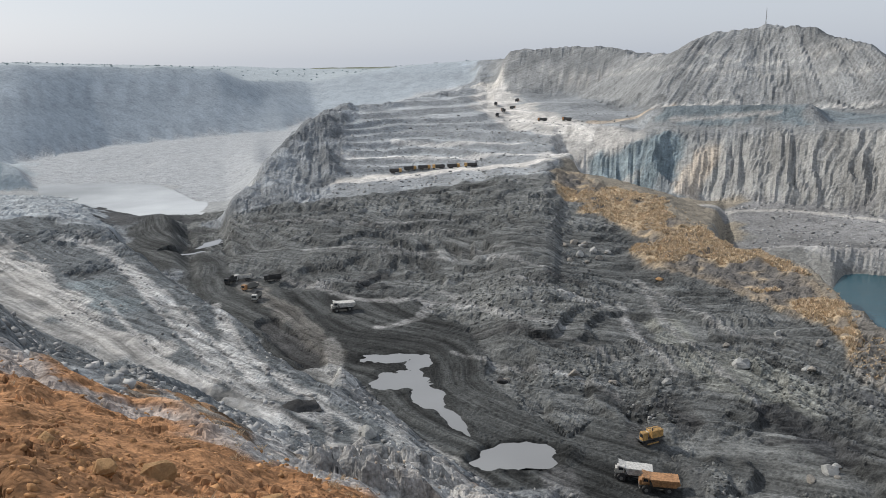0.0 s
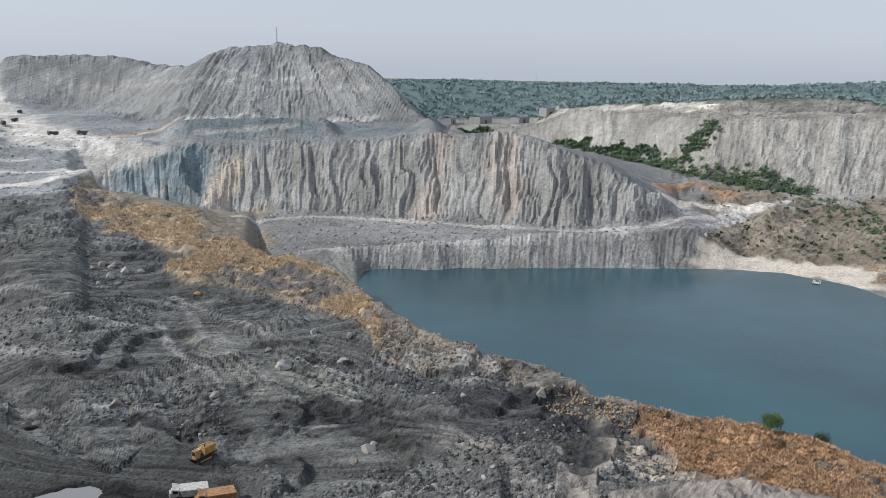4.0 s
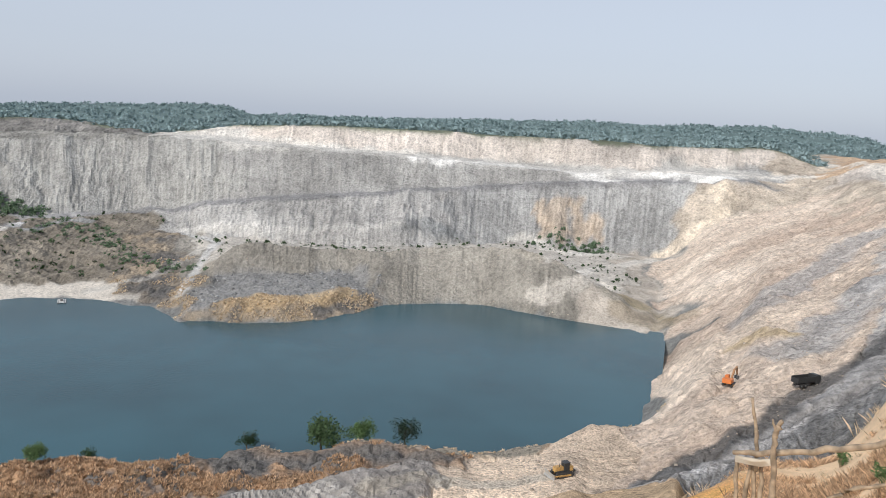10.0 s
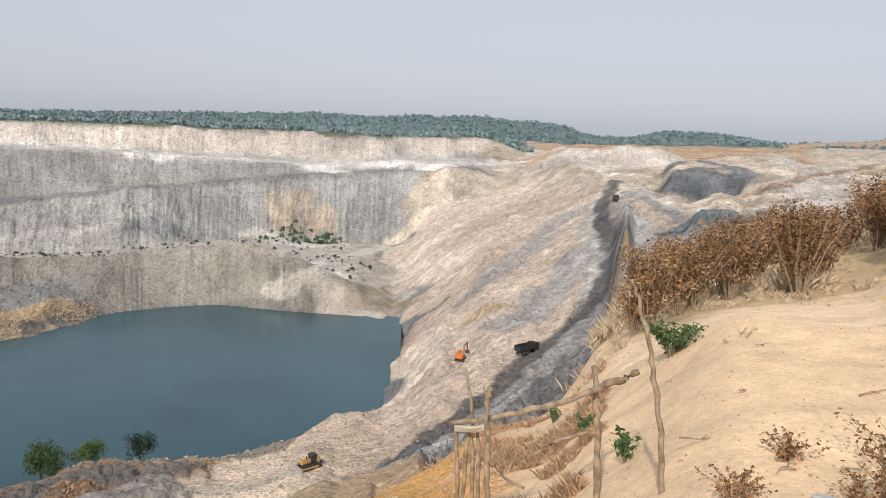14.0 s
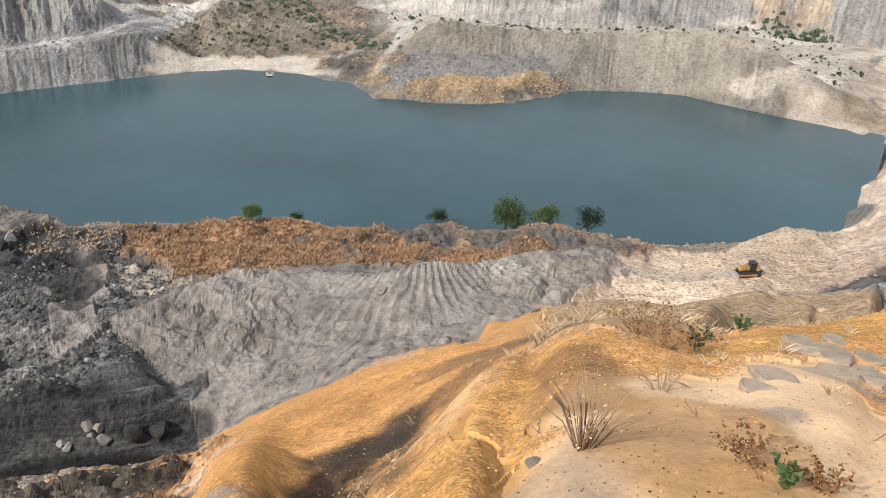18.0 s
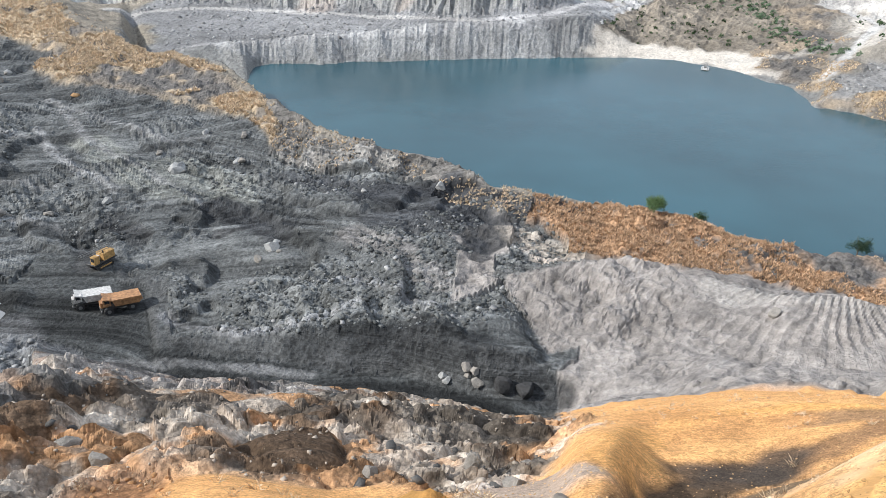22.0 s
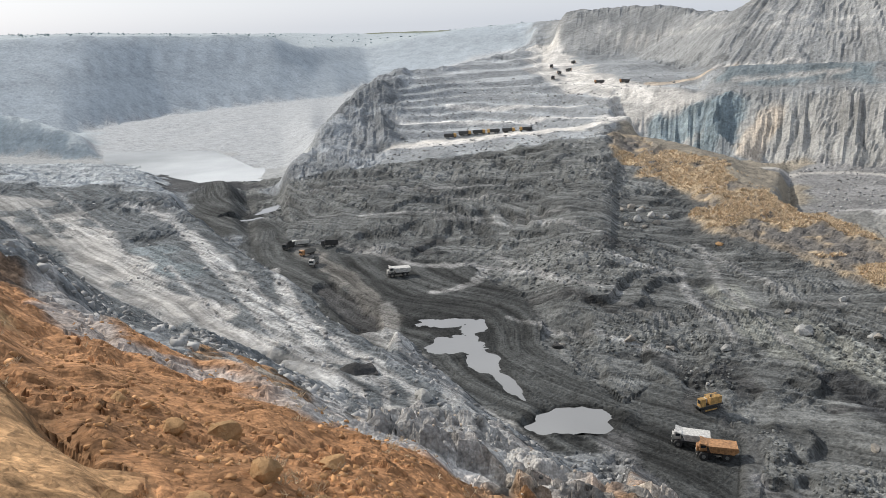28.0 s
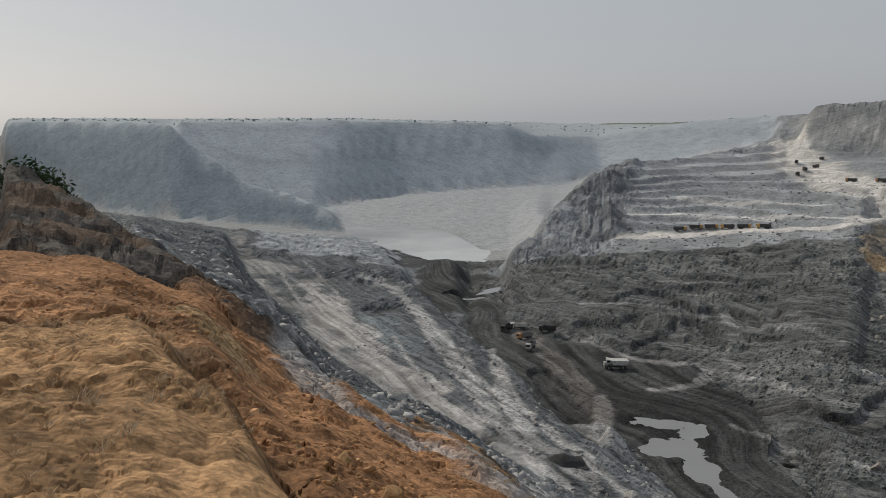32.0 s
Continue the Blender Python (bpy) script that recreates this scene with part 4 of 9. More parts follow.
# the coal ends against the grey heap; close by, the slope under the brow is gravel and rubble
coal = np.isin(ZONE, [ZLIST.index(z) for z in ("coal_floor", "coal_cut", "coal_seam", "coal_heap", "heap_back")])
ZONE[coal & (RR > 60) & (np.degrees(AA) + 1.2 * fbm(X / 9, Y / 9, 3, 35) > 51.3) & (AA < 2.4)] = ZLIST.index("grey_heap")
ZONE[coal & (RR <= 60) & (np.degrees(AA) > 52) & (AA < 2.4)] = ZLIST.index("gravel_y")
ZONE[coal & (RR <= 60) & (np.degrees(AA) <= 52)] = ZLIST.index("grey_rock")
amp, width, gul, gwid = (np.array([ZONES[z][i] for z in ZLIST])[ZONE].astype(float) for i in (3, 4, 5, 6))
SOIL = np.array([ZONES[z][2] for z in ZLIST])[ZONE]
STYLE = np.array([ZONES[z][7] for z in ZLIST])[ZONE]
N = len(FINE)
amp = amp * np.clip(RR / 45, 0.3, 1)
calm = np.clip((RR - 35) / 70, 0.06, 1)
amp[:N] = blur(blur(amp[:N], 4), 4, 1)
gul[:N] = blur(blur(gul[:N], 2), 2, 1)


def style(name):
    m = (STYLE == name).astype(float)
    m[:N] = blur(blur(m[:N], 2.5), 2.5, 1)
    return m


def tri(p):
    """A wave of straight flanks from -1 to 1."""
    return np.abs(p - np.floor(p) - 0.5) * 4 - 1


def swept(x, y, along, spacing, length, warp, seed):
    """Long streaks that run with the blade or wheel: about -1 to 1, with crisp edges."""
    c, s = along
    p = (-s * x + c * y) / spacing + warp * fbm(x / 45, y / 45, 2, seed)
    q = (c * x + s * y) / length
    return np.tanh(2.2 * (vnoise(p, q, seed + 2) + 0.7 * vnoise(p * 2.3, q * 1.6, seed + 3)))


ACROSS, ALONG, STREAK = np.zeros_like(Z), np.zeros_like(Z), np.zeros_like(Z)


def comb(m, x, y, along, warp, seed, weight):
    """Keeps, for the earth's fine streaks, the run of blade and wheel at each spot."""
    c, s = along
    k = weight > STREAK[m]
    a, b, w = ACROSS[m], ALONG[m], STREAK[m]
    a[k], b[k], w[k] = (-s * x + c * y + warp * fbm(x / 45, y / 45, 2, seed))[k], (c * x + s * y)[k], weight[k]
    ACROSS[m], ALONG[m], STREAK[m] = a, b, w


# benches cut in steps, their treads paler and their risers darker
terrace = style("terrace")
m = terrace > 0.01
step = 3.8
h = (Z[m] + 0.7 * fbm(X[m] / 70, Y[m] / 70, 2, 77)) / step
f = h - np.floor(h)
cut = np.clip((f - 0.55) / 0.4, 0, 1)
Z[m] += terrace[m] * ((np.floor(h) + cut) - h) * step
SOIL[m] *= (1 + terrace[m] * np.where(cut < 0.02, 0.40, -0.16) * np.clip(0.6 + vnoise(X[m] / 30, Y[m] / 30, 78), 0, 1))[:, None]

rough = np.zeros_like(Z)
for wd in sorted(set(width.ravel())):
    m = width == wd
    rough[m] = fbm(X[m] / wd, Y[m] / wd, 3 if wd < 3 else 5, int(wd * 10) % 50, 0.5)
Z += amp * rough
# broken rock: sharp lumps at several sizes, raised parts paler, hollows darker
rocky = style("rocky")
m = rocky > 0.01
lump = sum(k * (1 - 2 * np.abs(vnoise(X[m] / w + 0.4 * vnoise(X[m] / w / 2, Y[m] / w / 2, s + 3), Y[m] / w, s))) for w, k, s in ((14, 1.3, 51), (6, 0.7, 52), (2.7, 0.45, 53), (1.3, 0.25, 54)))
Z[m] += 0.95 * rocky[m] * lump * calm[m]
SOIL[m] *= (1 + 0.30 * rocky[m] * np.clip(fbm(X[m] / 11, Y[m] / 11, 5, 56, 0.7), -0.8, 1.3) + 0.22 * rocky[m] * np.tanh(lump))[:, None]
# worked shale: low scarps that follow the fall of the ground, swept treads, rubble in patches
worked = style("worked")
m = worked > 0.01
x, y, w = X[m], Y[m], worked[m]
shade = np.ones_like(x)
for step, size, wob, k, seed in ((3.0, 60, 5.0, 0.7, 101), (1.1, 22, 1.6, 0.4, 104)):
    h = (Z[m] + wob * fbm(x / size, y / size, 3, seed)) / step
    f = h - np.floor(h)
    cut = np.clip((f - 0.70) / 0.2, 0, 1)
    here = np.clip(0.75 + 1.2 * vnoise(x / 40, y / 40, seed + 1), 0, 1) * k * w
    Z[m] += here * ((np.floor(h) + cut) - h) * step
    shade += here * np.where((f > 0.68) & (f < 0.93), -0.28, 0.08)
patch = np.clip(2.5 * fbm(x / 50, y / 50, 3, 108) + 0.2, 0, 1)
for along, seed, part_of in (((0.62, -0.78), 110, patch), ((0.93, -0.36), 116, 1 - patch)):
    st = swept(x + 14 * vnoise(x / 60, y / 60, seed + 5), y, along, 2.6, 34.0, 3.2, seed)
    comb(m, x + 14 * vnoise(x / 60, y / 60, seed + 5), y, along, 8.0, seed, 0.9 * w * part_of)
    Z[m] += 0.34 * w * st * part_of
    shade += 0.34 * w * st * part_of
def furrow_patches(x, y, size, spacing, seed):
    """Ridges pushed up side by side, patch by patch: height about -1 to 1."""
    wx, wy = x + 0.35 * size * vnoise(x / size, y / size, seed), y + 0.35 * size * vnoise(x / size, y / size, seed + 1)
    gx, gy = np.floor(wx / size).astype(np.int64), np.floor(wy / size).astype(np.int64)
    best, turn, keep = np.full(x.shape, 1e9), np.zeros(x.shape), np.zeros(x.shape)
    for i in (-1, 0, 1):
        for j in (-1, 0, 1):
            key = PERM[(PERM[(gx + i + seed * 37) & 4095] + gy + j) & 4095]
            cx, cy = (gx + i + 0.5 + 0.4 * GRAD[key]) * size, (gy + j + 0.5 + 0.4 * GRAD[PERM[key]]) * size
            d = np.hypot(wx - cx, wy - cy)
            k = d < best
            best[k], turn[k], keep[k] = d[k], (GRAD[(key + 77) & 4095] * 1.1 + 0.9)[k], GRAD[(key + 991) & 4095][k]
    p = (x * np.cos(turn) + y * np.sin(turn) + 1.2 * vnoise(x / 9, y / 9, seed + 4)) / spacing
    return tri(p) * np.clip(0.7 + 1.2 * keep, 0, 1) * np.clip(0.6 + vnoise(x / 7, y / 7, seed + 6), 0.1, 1)


ridges = furrow_patches(x, y, 26.0, 2.7, 190)
mounds = 1 - 2 * np.abs(vnoise(x / 17, y / 17, 195)) + 0.5 * vnoise(x / 8, y / 8, 196)
Z[m] += w * (0.45 * ridges + 0.3 * mounds)
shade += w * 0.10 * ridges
bed = np.clip(3.0 * fbm(x / 38, y / 38, 3, 121) - 0.5, 0, 1)
lump = sum(k * (np.abs(vnoise(x / q, y / q, sd)) * 2 - 0.7) for q, k, sd in ((4.5, 0.8, 122), (2.0, 0.55, 123), (1.1, 0.3, 124)))
Z[m] += w * lump * (0.06 + 0.6 * bed)
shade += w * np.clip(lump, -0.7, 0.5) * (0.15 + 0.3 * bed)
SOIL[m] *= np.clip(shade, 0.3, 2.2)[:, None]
SOIL[m] += (w * bed * 0.035)[:, None] * np.array([1.0, 1.02, 0.96])
# pit floor swept by wheels and blades
floor_ = style("swept")
m = floor_ > 0.01
x, y, w = X[m], Y[m], floor_[m]
st = swept(x + 10 * vnoise(x / 50, y / 50, 131), y, (0.60, -0.80), 2.4, 45.0, 2.2, 132)
Z[m] += 0.18 * w * st
comb(m, x + 10 * vnoise(x / 50, y / 50, 131), y, (0.60, -0.80), 5.0, 132, 0.9 * w)
SOIL[m] *= (1 + w * (0.40 * st + 0.25 * fbm(x / 26, y / 26, 4, 137)))[:, None]
# the west bench: pale wheel tracks down its length, bluish rubble between
benchy = style("bench")
m = benchy > 0.01
x, y, w = X[m], Y[m], benchy[m]
st = swept(x, y, (0.72, -0.69), 2.0, 60.0, 1.3, 141)
rub = np.clip(2.6 * fbm(x / 30, y / 30, 3, 146) - 0.1, 0, 1)
comb(m, x, y, (0.72, -0.69), 2.6, 141, 0.9 * w * (1 - rub))
lump = sum(k * (np.abs(vnoise(x / q, y / q, sd)) * 2 - 0.7) for q, k, sd in ((5.0, 0.9, 147), (2.2, 0.6, 148), (1.1, 0.3, 149)))
Z[m] += w * (0.15 * st * (1 - rub) + lump * rub * 0.8)
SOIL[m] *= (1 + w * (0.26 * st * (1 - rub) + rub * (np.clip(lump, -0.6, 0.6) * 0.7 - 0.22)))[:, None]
def blocks(x, y, size, seed):
    """Broken ground in cells: height, tone (-1 to 1) and nearness to a crack (0 at a crack)."""
    x, y = x + 0.3 * size * vnoise(x / size * 1.7, y / size * 1.7, seed + 2), y + 0.3 * size * vnoise(x / size * 1.7, y / size * 1.7, seed + 3)
    gx, gy = np.floor(x / size).astype(np.int64), np.floor(y / size).astype(np.int64)
    d1, d2, height, tone = np.full(x.shape, 1e9), np.full(x.shape, 1e9), np.zeros(x.shape), np.zeros(x.shape)
    for i in (-1, 0, 1):
        for j in (-1, 0, 1):
            key = PERM[(PERM[(gx + i + seed * 53) & 4095] + gy + j) & 4095]
            ox, oy = x - (gx + i + 0.5 + 0.45 * GRAD[key]) * size, y - (gy + j + 0.5 + 0.45 * GRAD[PERM[key]]) * size
            d = np.hypot(ox, oy)
            k = d < d1
            d2 = np.where(k, d1, np.minimum(d2, d))
            d1 = np.where(k, d, d1)
            h = GRAD[(key + 5) & 4095] + (GRAD[(key + 55) & 4095] * ox + GRAD[(key + 555) & 4095] * oy) / size
            height, tone = np.where(k, h, height), np.where(k, GRAD[(key + 300) & 4095], tone)
    return height, tone, np.clip((d2 - d1) / size * 4, 0, 1)


def broken_ground(x, y, r, parts_, seed):
    """Blocks at several sizes, the small ones only close by."""
    z, tone = np.zeros(x.shape), np.zeros(x.shape)
    for i, (size, amp_, reach) in enumerate(parts_):
        h, c, gap = blocks(x, y, size, seed + 7 * i)
        near = np.clip(reach / np.maximum(r, 0.1), 0, 1) * np.clip(0.55 + 1.3 * vnoise(x / (size * 5), y / (size * 5), seed + i + 3), 0, 1)
        z += amp_ * near * (h * gap - 0.8 * (1 - gap))
        tone += 0.5 * near * c * (i < 2) - 0.12 * near * (1 - gap)
    return z, tone


# crumbly strip below the brow: clods with deep cracks
crumb = style("crumbly")
m = crumb > 0.01
x, y, w = X[m], Y[m], crumb[m]
run, out_ = AA[m] * 13.0, RR[m]
lump = sum(k * (np.abs(vnoise(run / (q * st) + 0.4 * vnoise(x / q, y / q, sd + 5), out_ / q, sd)) * 2 - 0.6) for q, st, k, sd in ((1.7, 2.6, 0.24, 151), (0.8, 2.0, 0.13, 152), (0.42, 1.3, 0.05, 153)))
ledge = (out_ + 1.1 * vnoise(run / 2.2, out_ / 2.5, 155)) / 1.15
lump = lump + 0.30 * (np.clip((ledge - np.floor(ledge)) / 0.8, 0, 1) - 0.5)
cut, ctone = broken_ground(x, y, RR[m], ((1.5, 0.16, 40), (0.6, 0.10, 25), (0.27, 0.05, 13)), 210)
Z[m] += w * (0.6 * lump + cut) * np.clip(RR[m] / 10, 0.2, 1.4)
CRUMB = (m, w, lump, ctone)
# clods close by
clods = style("clods")
m = clods > 0.01
x, y = X[m], Y[m]
rill = 1 - 2 * np.abs(vnoise((0.83 * x + 0.55 * y) / 1.1 + 0.5 * vnoise(x / 1.5, y / 1.5, 64), (0.55 * x - 0.83 * y) / 6, 65))
lump = sum(k * np.clip(lim / RR[m], 0, 1) * (np.abs(vnoise(x / q, y / q, s)) * 2 - 0.6) for q, k, s, lim in ((1.7, 0.10, 61, 30), (0.7, 0.07, 62, 13), (0.3, 0.04, 63, 5))) - 0.18 * rill
cut, ctone = broken_ground(x, y, RR[m], ((1.3, 0.06, 30), (0.45, 0.055, 18), (0.2, 0.03, 10)), 240)
Z[m] += clods[m] * (0.5 * lump + cut) * np.clip(RR[m] / 8, 0.25, 1)
CLODS = (m, clods[m], lump, ctone)
# wheel and blade tracks that sweep in curves
tracks = style("tracks")
m = tracks > 0.01
flow = 26 * fbm(X[m] / 70, Y[m] / 70, 2, 66) + 0.12 * X[m]
ruts = np.tanh(1.8 * (np.sin(flow * 2.2) * 0.6 + np.sin(flow * 5.1 + 1) * 0.6))
fade = np.clip(0.5 + fbm(X[m] / 25, Y[m] / 25, 3, 67), 0, 1)
Z[m] += 0.16 * tracks[m] * ruts * fade
SOIL[m] *= (1 + 0.22 * tracks[m] * ruts * fade + 0.25 * tracks[m] * fbm(X[m] / 30, Y[m] / 30, 4, 68))[:, None]
# the heaps were pushed about by blades: sweeping ridges in patches
m = (STYLE == "rocky") & (RR > 70) & (RR < 520)
flow = 30 * fbm(X[m] / 110, Y[m] / 110, 2, 91) + 0.05 * Y[m]
sweep = np.sin(flow * 3.3) * 0.6 + np.sin(flow * 7.7 + 2) * 0.4
fade = np.clip(0.35 + 1.3 * fbm(X[m] / 45, Y[m] / 45, 3, 92), 0, 1)
Z[m] += 0.38 * sweep * fade
SOIL[m] *= (1 + 0.30 * sweep * fade)[:, None]
# slopes with slides of paler and greyer spoil
slip = style("slip")
m = slip > 0.01
u = 0.88 * X[m] + 0.47 * Y[m] + 10 * vnoise(X[m] / 70, Y[m] / 70, 70)
v = -0.47 * X[m] + 0.88 * Y[m]
streak = np.tanh(1.8 * (vnoise(u / 13, v / 90, 71) + 0.7 * vnoise(u / 5.5, v / 60, 72) + 0.45 * vnoise(u / 2.4, v / 40, 74)))
SOIL[m] *= 1 + slip[m][:, None] * streak[:, None] * np.array([0.10, 0.12, 0.13])
comb(m, X[m] + 14 * vnoise(X[m] / 70, Y[m] / 70, 70), Y[m], (-0.47, 0.88), 3.0, 70, 0.55 * slip[m])
patch = np.tanh(3 * fbm(u / 40, v / 70, 3, 180))
SOIL[m] *= 1 + slip[m][:, None] * patch[:, None] * np.array([0.10, 0.12, 0.13])
lump = sum(k * (np.abs(vnoise(X[m] / q, Y[m] / q, sd)) * 2 - 0.7) for q, k, sd in ((9.0, 0.9, 181), (4.0, 0.5, 182), (1.8, 0.25, 183)))
Z[m] += slip[m] * (0.5 * streak + lump)
# furrows where spoil was tipped from lorries
furrows = style("furrows")
m = furrows > 0.01
x, y = X[m], Y[m]
fan = np.degrees(np.arctan2(y - 60.0, x - 158.0)) * 0.55 + 0.5 * vnoise(x / 20, y / 20, 84)
tipped = np.clip((np.degrees(np.arctan2(x, y)) - 56) / 4, 0, 1)
tipped = tipped * np.clip((Z[m] - 11.0) / 2.0, 0, 1)
f = tipped * tri(fan / 2.3 + 0.45 * vnoise(x / 9, y / 9, 88)) * np.clip(0.5 + 1.8 * fbm(x / 16, y / 16, 2, 85), 0, 1)
k = furrows[m] * np.clip(0.55 + 1.2 * fbm(x / 30, y / 30, 2, 85), 0.1, 0.9)
ACROSS[m], ALONG[m], STREAK[m] = fan * 3.0, np.hypot(x - 158, y - 60), np.maximum(STREAK[m], k * (0.15 + 0.4 * tipped))
lump = sum(k * (np.abs(vnoise(x / q, y / q, sd)) * 2 - 0.7) for q, k, sd in ((8.0, 0.9, 86), (3.0, 0.35, 89), (1.1, 0.22, 90)))
Z[m] += furrows[m] * (0.34 * f + lump * np.clip(1.2 - 0.9 * tipped - 1.2 * fbm(x / 30, y / 30, 2, 85), 0.15, 1.4))
SOIL[m] *= (1 + furrows[m] * (0.05 * f + 0.2 * np.clip(lump, -0.6, 0.4) + 0.12 * fbm(x / 9, y / 9, 4, 87)))[:, None]
# beds of shale in cut faces
strata = style("strata")
m = strata > 0.01
bed = vnoise(Z[m] / np.where(RR[m] > 300, 5.0, 0.9) + 0.6 * vnoise(X[m] / 80, Y[m] / 80, 5), AA[m] * RR[m] / np.where(RR[m] > 300, 500, 160), 73)
SOIL[m] *= (1 + strata[m] * np.where(RR[m] > 300, 0.12 * np.tanh(3 * bed), np.clip(bed * 0.8, -0.45, 0.7)))[:, None]
m = (strata > 0.3) & (RR < 250)
ACROSS[m], ALONG[m], STREAK[m] = Z[m] * 3.2, AA[m] * RR[m], 0.9 * strata[m]
# tufts on the banks: straw over dark earth
patchy = style("patchy")
m = patchy > 0.01
tuft = fbm(X[m] / 5, Y[m] / 5, 4, 75, 0.6)
Z[m] += patchy[m] * (0.9 * np.abs(vnoise(X[m] / 2.4, Y[m] / 2.4, 76)) + 1.6 * np.abs(vnoise(X[m] / 6, Y[m] / 6, 79)))
tone = np.clip(0.42 + 1.5 * tuft + 1.9 * fbm(X[m] / 22, Y[m] / 22, 3, 175), 0, 1)[:, None]
SOIL[m] = SOIL[m] * (1 - patchy[m][:, None] * (1 - tone)) + patchy[m][:, None] * (1 - tone) * np.array([0.125, 0.118, 0.11])
# gullies washed into the slopes
arc = AA * 450.0
cone = (ZONE == ZLIST.index("hill"))
arc[cone] = (AA[cone] - radians(21.0)) * 900.0 / (1 + np.clip((106 - Z[cone]) / 55, 0, 1.4) * 1.1)
fallen = Z.copy()
for gw in sorted(set(gwid.ravel())):
    m = (gwid == gw) & (gul > 0.01)
    if not m.any():
        continue
    q = arc[m] / gw
    p = q + 0.9 * vnoise(q * 0.45, RR[m] / 160, 5) + 0.35 * vnoise(X[m] / 14, Y[m] / 14, 6)
    n = 0.55 * tri(p * 0.55) + 0.55 * tri(p * 1.23 + 0.4 * vnoise(q, RR[m] / 40, 7)) * np.clip(0.7 + vnoise(q * 0.8, RR[m] / 50, 8), 0, 1) + 0.3 * tri(p * 2.9 + 0.5 * vnoise(q * 2, RR[m] / 25, 9))
    Z[m] += gul[m] * 0.62 * n
    Z[m] += gul[m] * (1.5 * (0.5 - np.abs(vnoise(arc[m] / 34 + 0.4 * vnoise(RR[m] / 30, arc[m] / 60, 17), RR[m] / 260, 16)) * 1.6) + 0.5 * vnoise(arc[m] / 15, RR[m] / 120, 18))
    slide = 0.10 * np.tanh(2.5 * vnoise(arc[m] / 13 + RR[m] / 45, RR[m] / 70, 14)) + 0.16 * fbm(arc[m] / 55, RR[m] / 24, 3, 15)
    SOIL[m] *= (1 + slide)[:, None]
    SOIL[m] *= (1 + 0.08 * np.clip(n, -1, 1) + 0.07 * np.tanh(2 * vnoise(q * 0.35, RR[m] / 120, 12)))[:, None]
RILLED = np.clip(gul / 2.5, 0, 1)
m = RILLED > STREAK
ACROSS[m], ALONG[m], STREAK[m] = arc[m], RR[m], RILLED[m]
close = np.clip((70 - RR) / 50, 0, 1)
Z += close * 0.03 * fbm(X / 0.8, Y / 0.8, 2, 21) * np.clip(RR / 6, 0.2, 1)
SOIL[:N] = blur(blur(SOIL[:N], 0.6), 0.6, 1)
soft = int(np.searchsorted(RINGS, 45.0))
SOIL[:N, :soft] = blur(blur(SOIL[:N, :soft], 7), 3, 1)
# earths mixed in the crumbly strip: pale marl, orange clay, dark soil in patches; cracks darker
m, w, lump, ctone = CRUMB
x, y = X[m], Y[m]
tone = fbm(x / 2.4, y / 2.4, 4, 161, 0.6) + 0.25 * ctone - 0.12
w = w * np.where(ZONE[m] == ZLIST.index("shale_edge"), 0.2, 1.0)
for lo, hi, c in ((0.2, 0.6, (0.37, 0.325, 0.27)), (0.05, -0.25, (0.40, 0.225, 0.11))):
    k = w * np.clip((tone - lo) / (hi - lo), 0, 1) * 0.9
    SOIL[m] = SOIL[m] * (1 - k)[:, None] + np.array(c) * k[:, None]
k = w * np.clip((fbm(x / 2.4, y / 2.4, 4, 165, 0.6) - 0.05) * 4, 0, 1) * 0.8
SOIL[m] = SOIL[m] * (1 - k)[:, None] + np.array((0.06, 0.05, 0.04)) * k[:, None]
SOIL[m] *= (1 + w * np.clip(0.7 * ctone, -0.5, 0.5))[:, None]
m, w, lump, ctone = CLODS
SOIL[m] *= (1 + w * np.clip(0.5 * ctone + 0.22 * fbm(X[m] / 2.2, Y[m] / 2.2, 4, 167, 0.65), -0.5, 0.5))[:, None]


BASE = np.array([np.mean(ZONES[z][2]) for z in ZLIST])[ZONE]


def near_path(points, width):
    """0 to 1: how close each spot of the ground lies to a path of that width; and which spots those are."""
    p = np.array(points, float)[:, :2]
    lo, hi = p.min(0) - width * 1.5, p.max(0) + width * 1.5
    m = (X > lo[0]) & (X < hi[0]) & (Y > lo[1]) & (Y < hi[1])
    x, y = X[m], Y[m]
    best = np.full(x.shape, 1e9)
    for (x0, y0), (x1, y1) in zip(p, p[1:]):
        dx, dy = x1 - x0, y1 - y0
        s = np.clip(((x - x0) * dx + (y - y0) * dy) / (dx * dx + dy * dy + 1e-9), 0, 1)
        best = np.minimum(best, np.hypot(x - x0 - s * dx, y - y0 - s * dy))
    best = best + width * (0.35 if width > 9 else 0.18) * fbm(x / width, y / width, 3, 81)
    return m, np.clip((width * 0.6 - best) / (width * 0.25), 0, 1)


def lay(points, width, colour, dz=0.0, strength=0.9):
    """A road, track, spill of another earth, dark patch or shaded face laid on along a path."""
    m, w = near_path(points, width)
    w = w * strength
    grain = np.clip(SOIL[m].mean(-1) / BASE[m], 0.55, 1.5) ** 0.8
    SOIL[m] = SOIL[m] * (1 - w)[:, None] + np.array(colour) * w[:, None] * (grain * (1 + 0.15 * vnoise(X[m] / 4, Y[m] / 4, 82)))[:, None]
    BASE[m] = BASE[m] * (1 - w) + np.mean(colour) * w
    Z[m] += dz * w


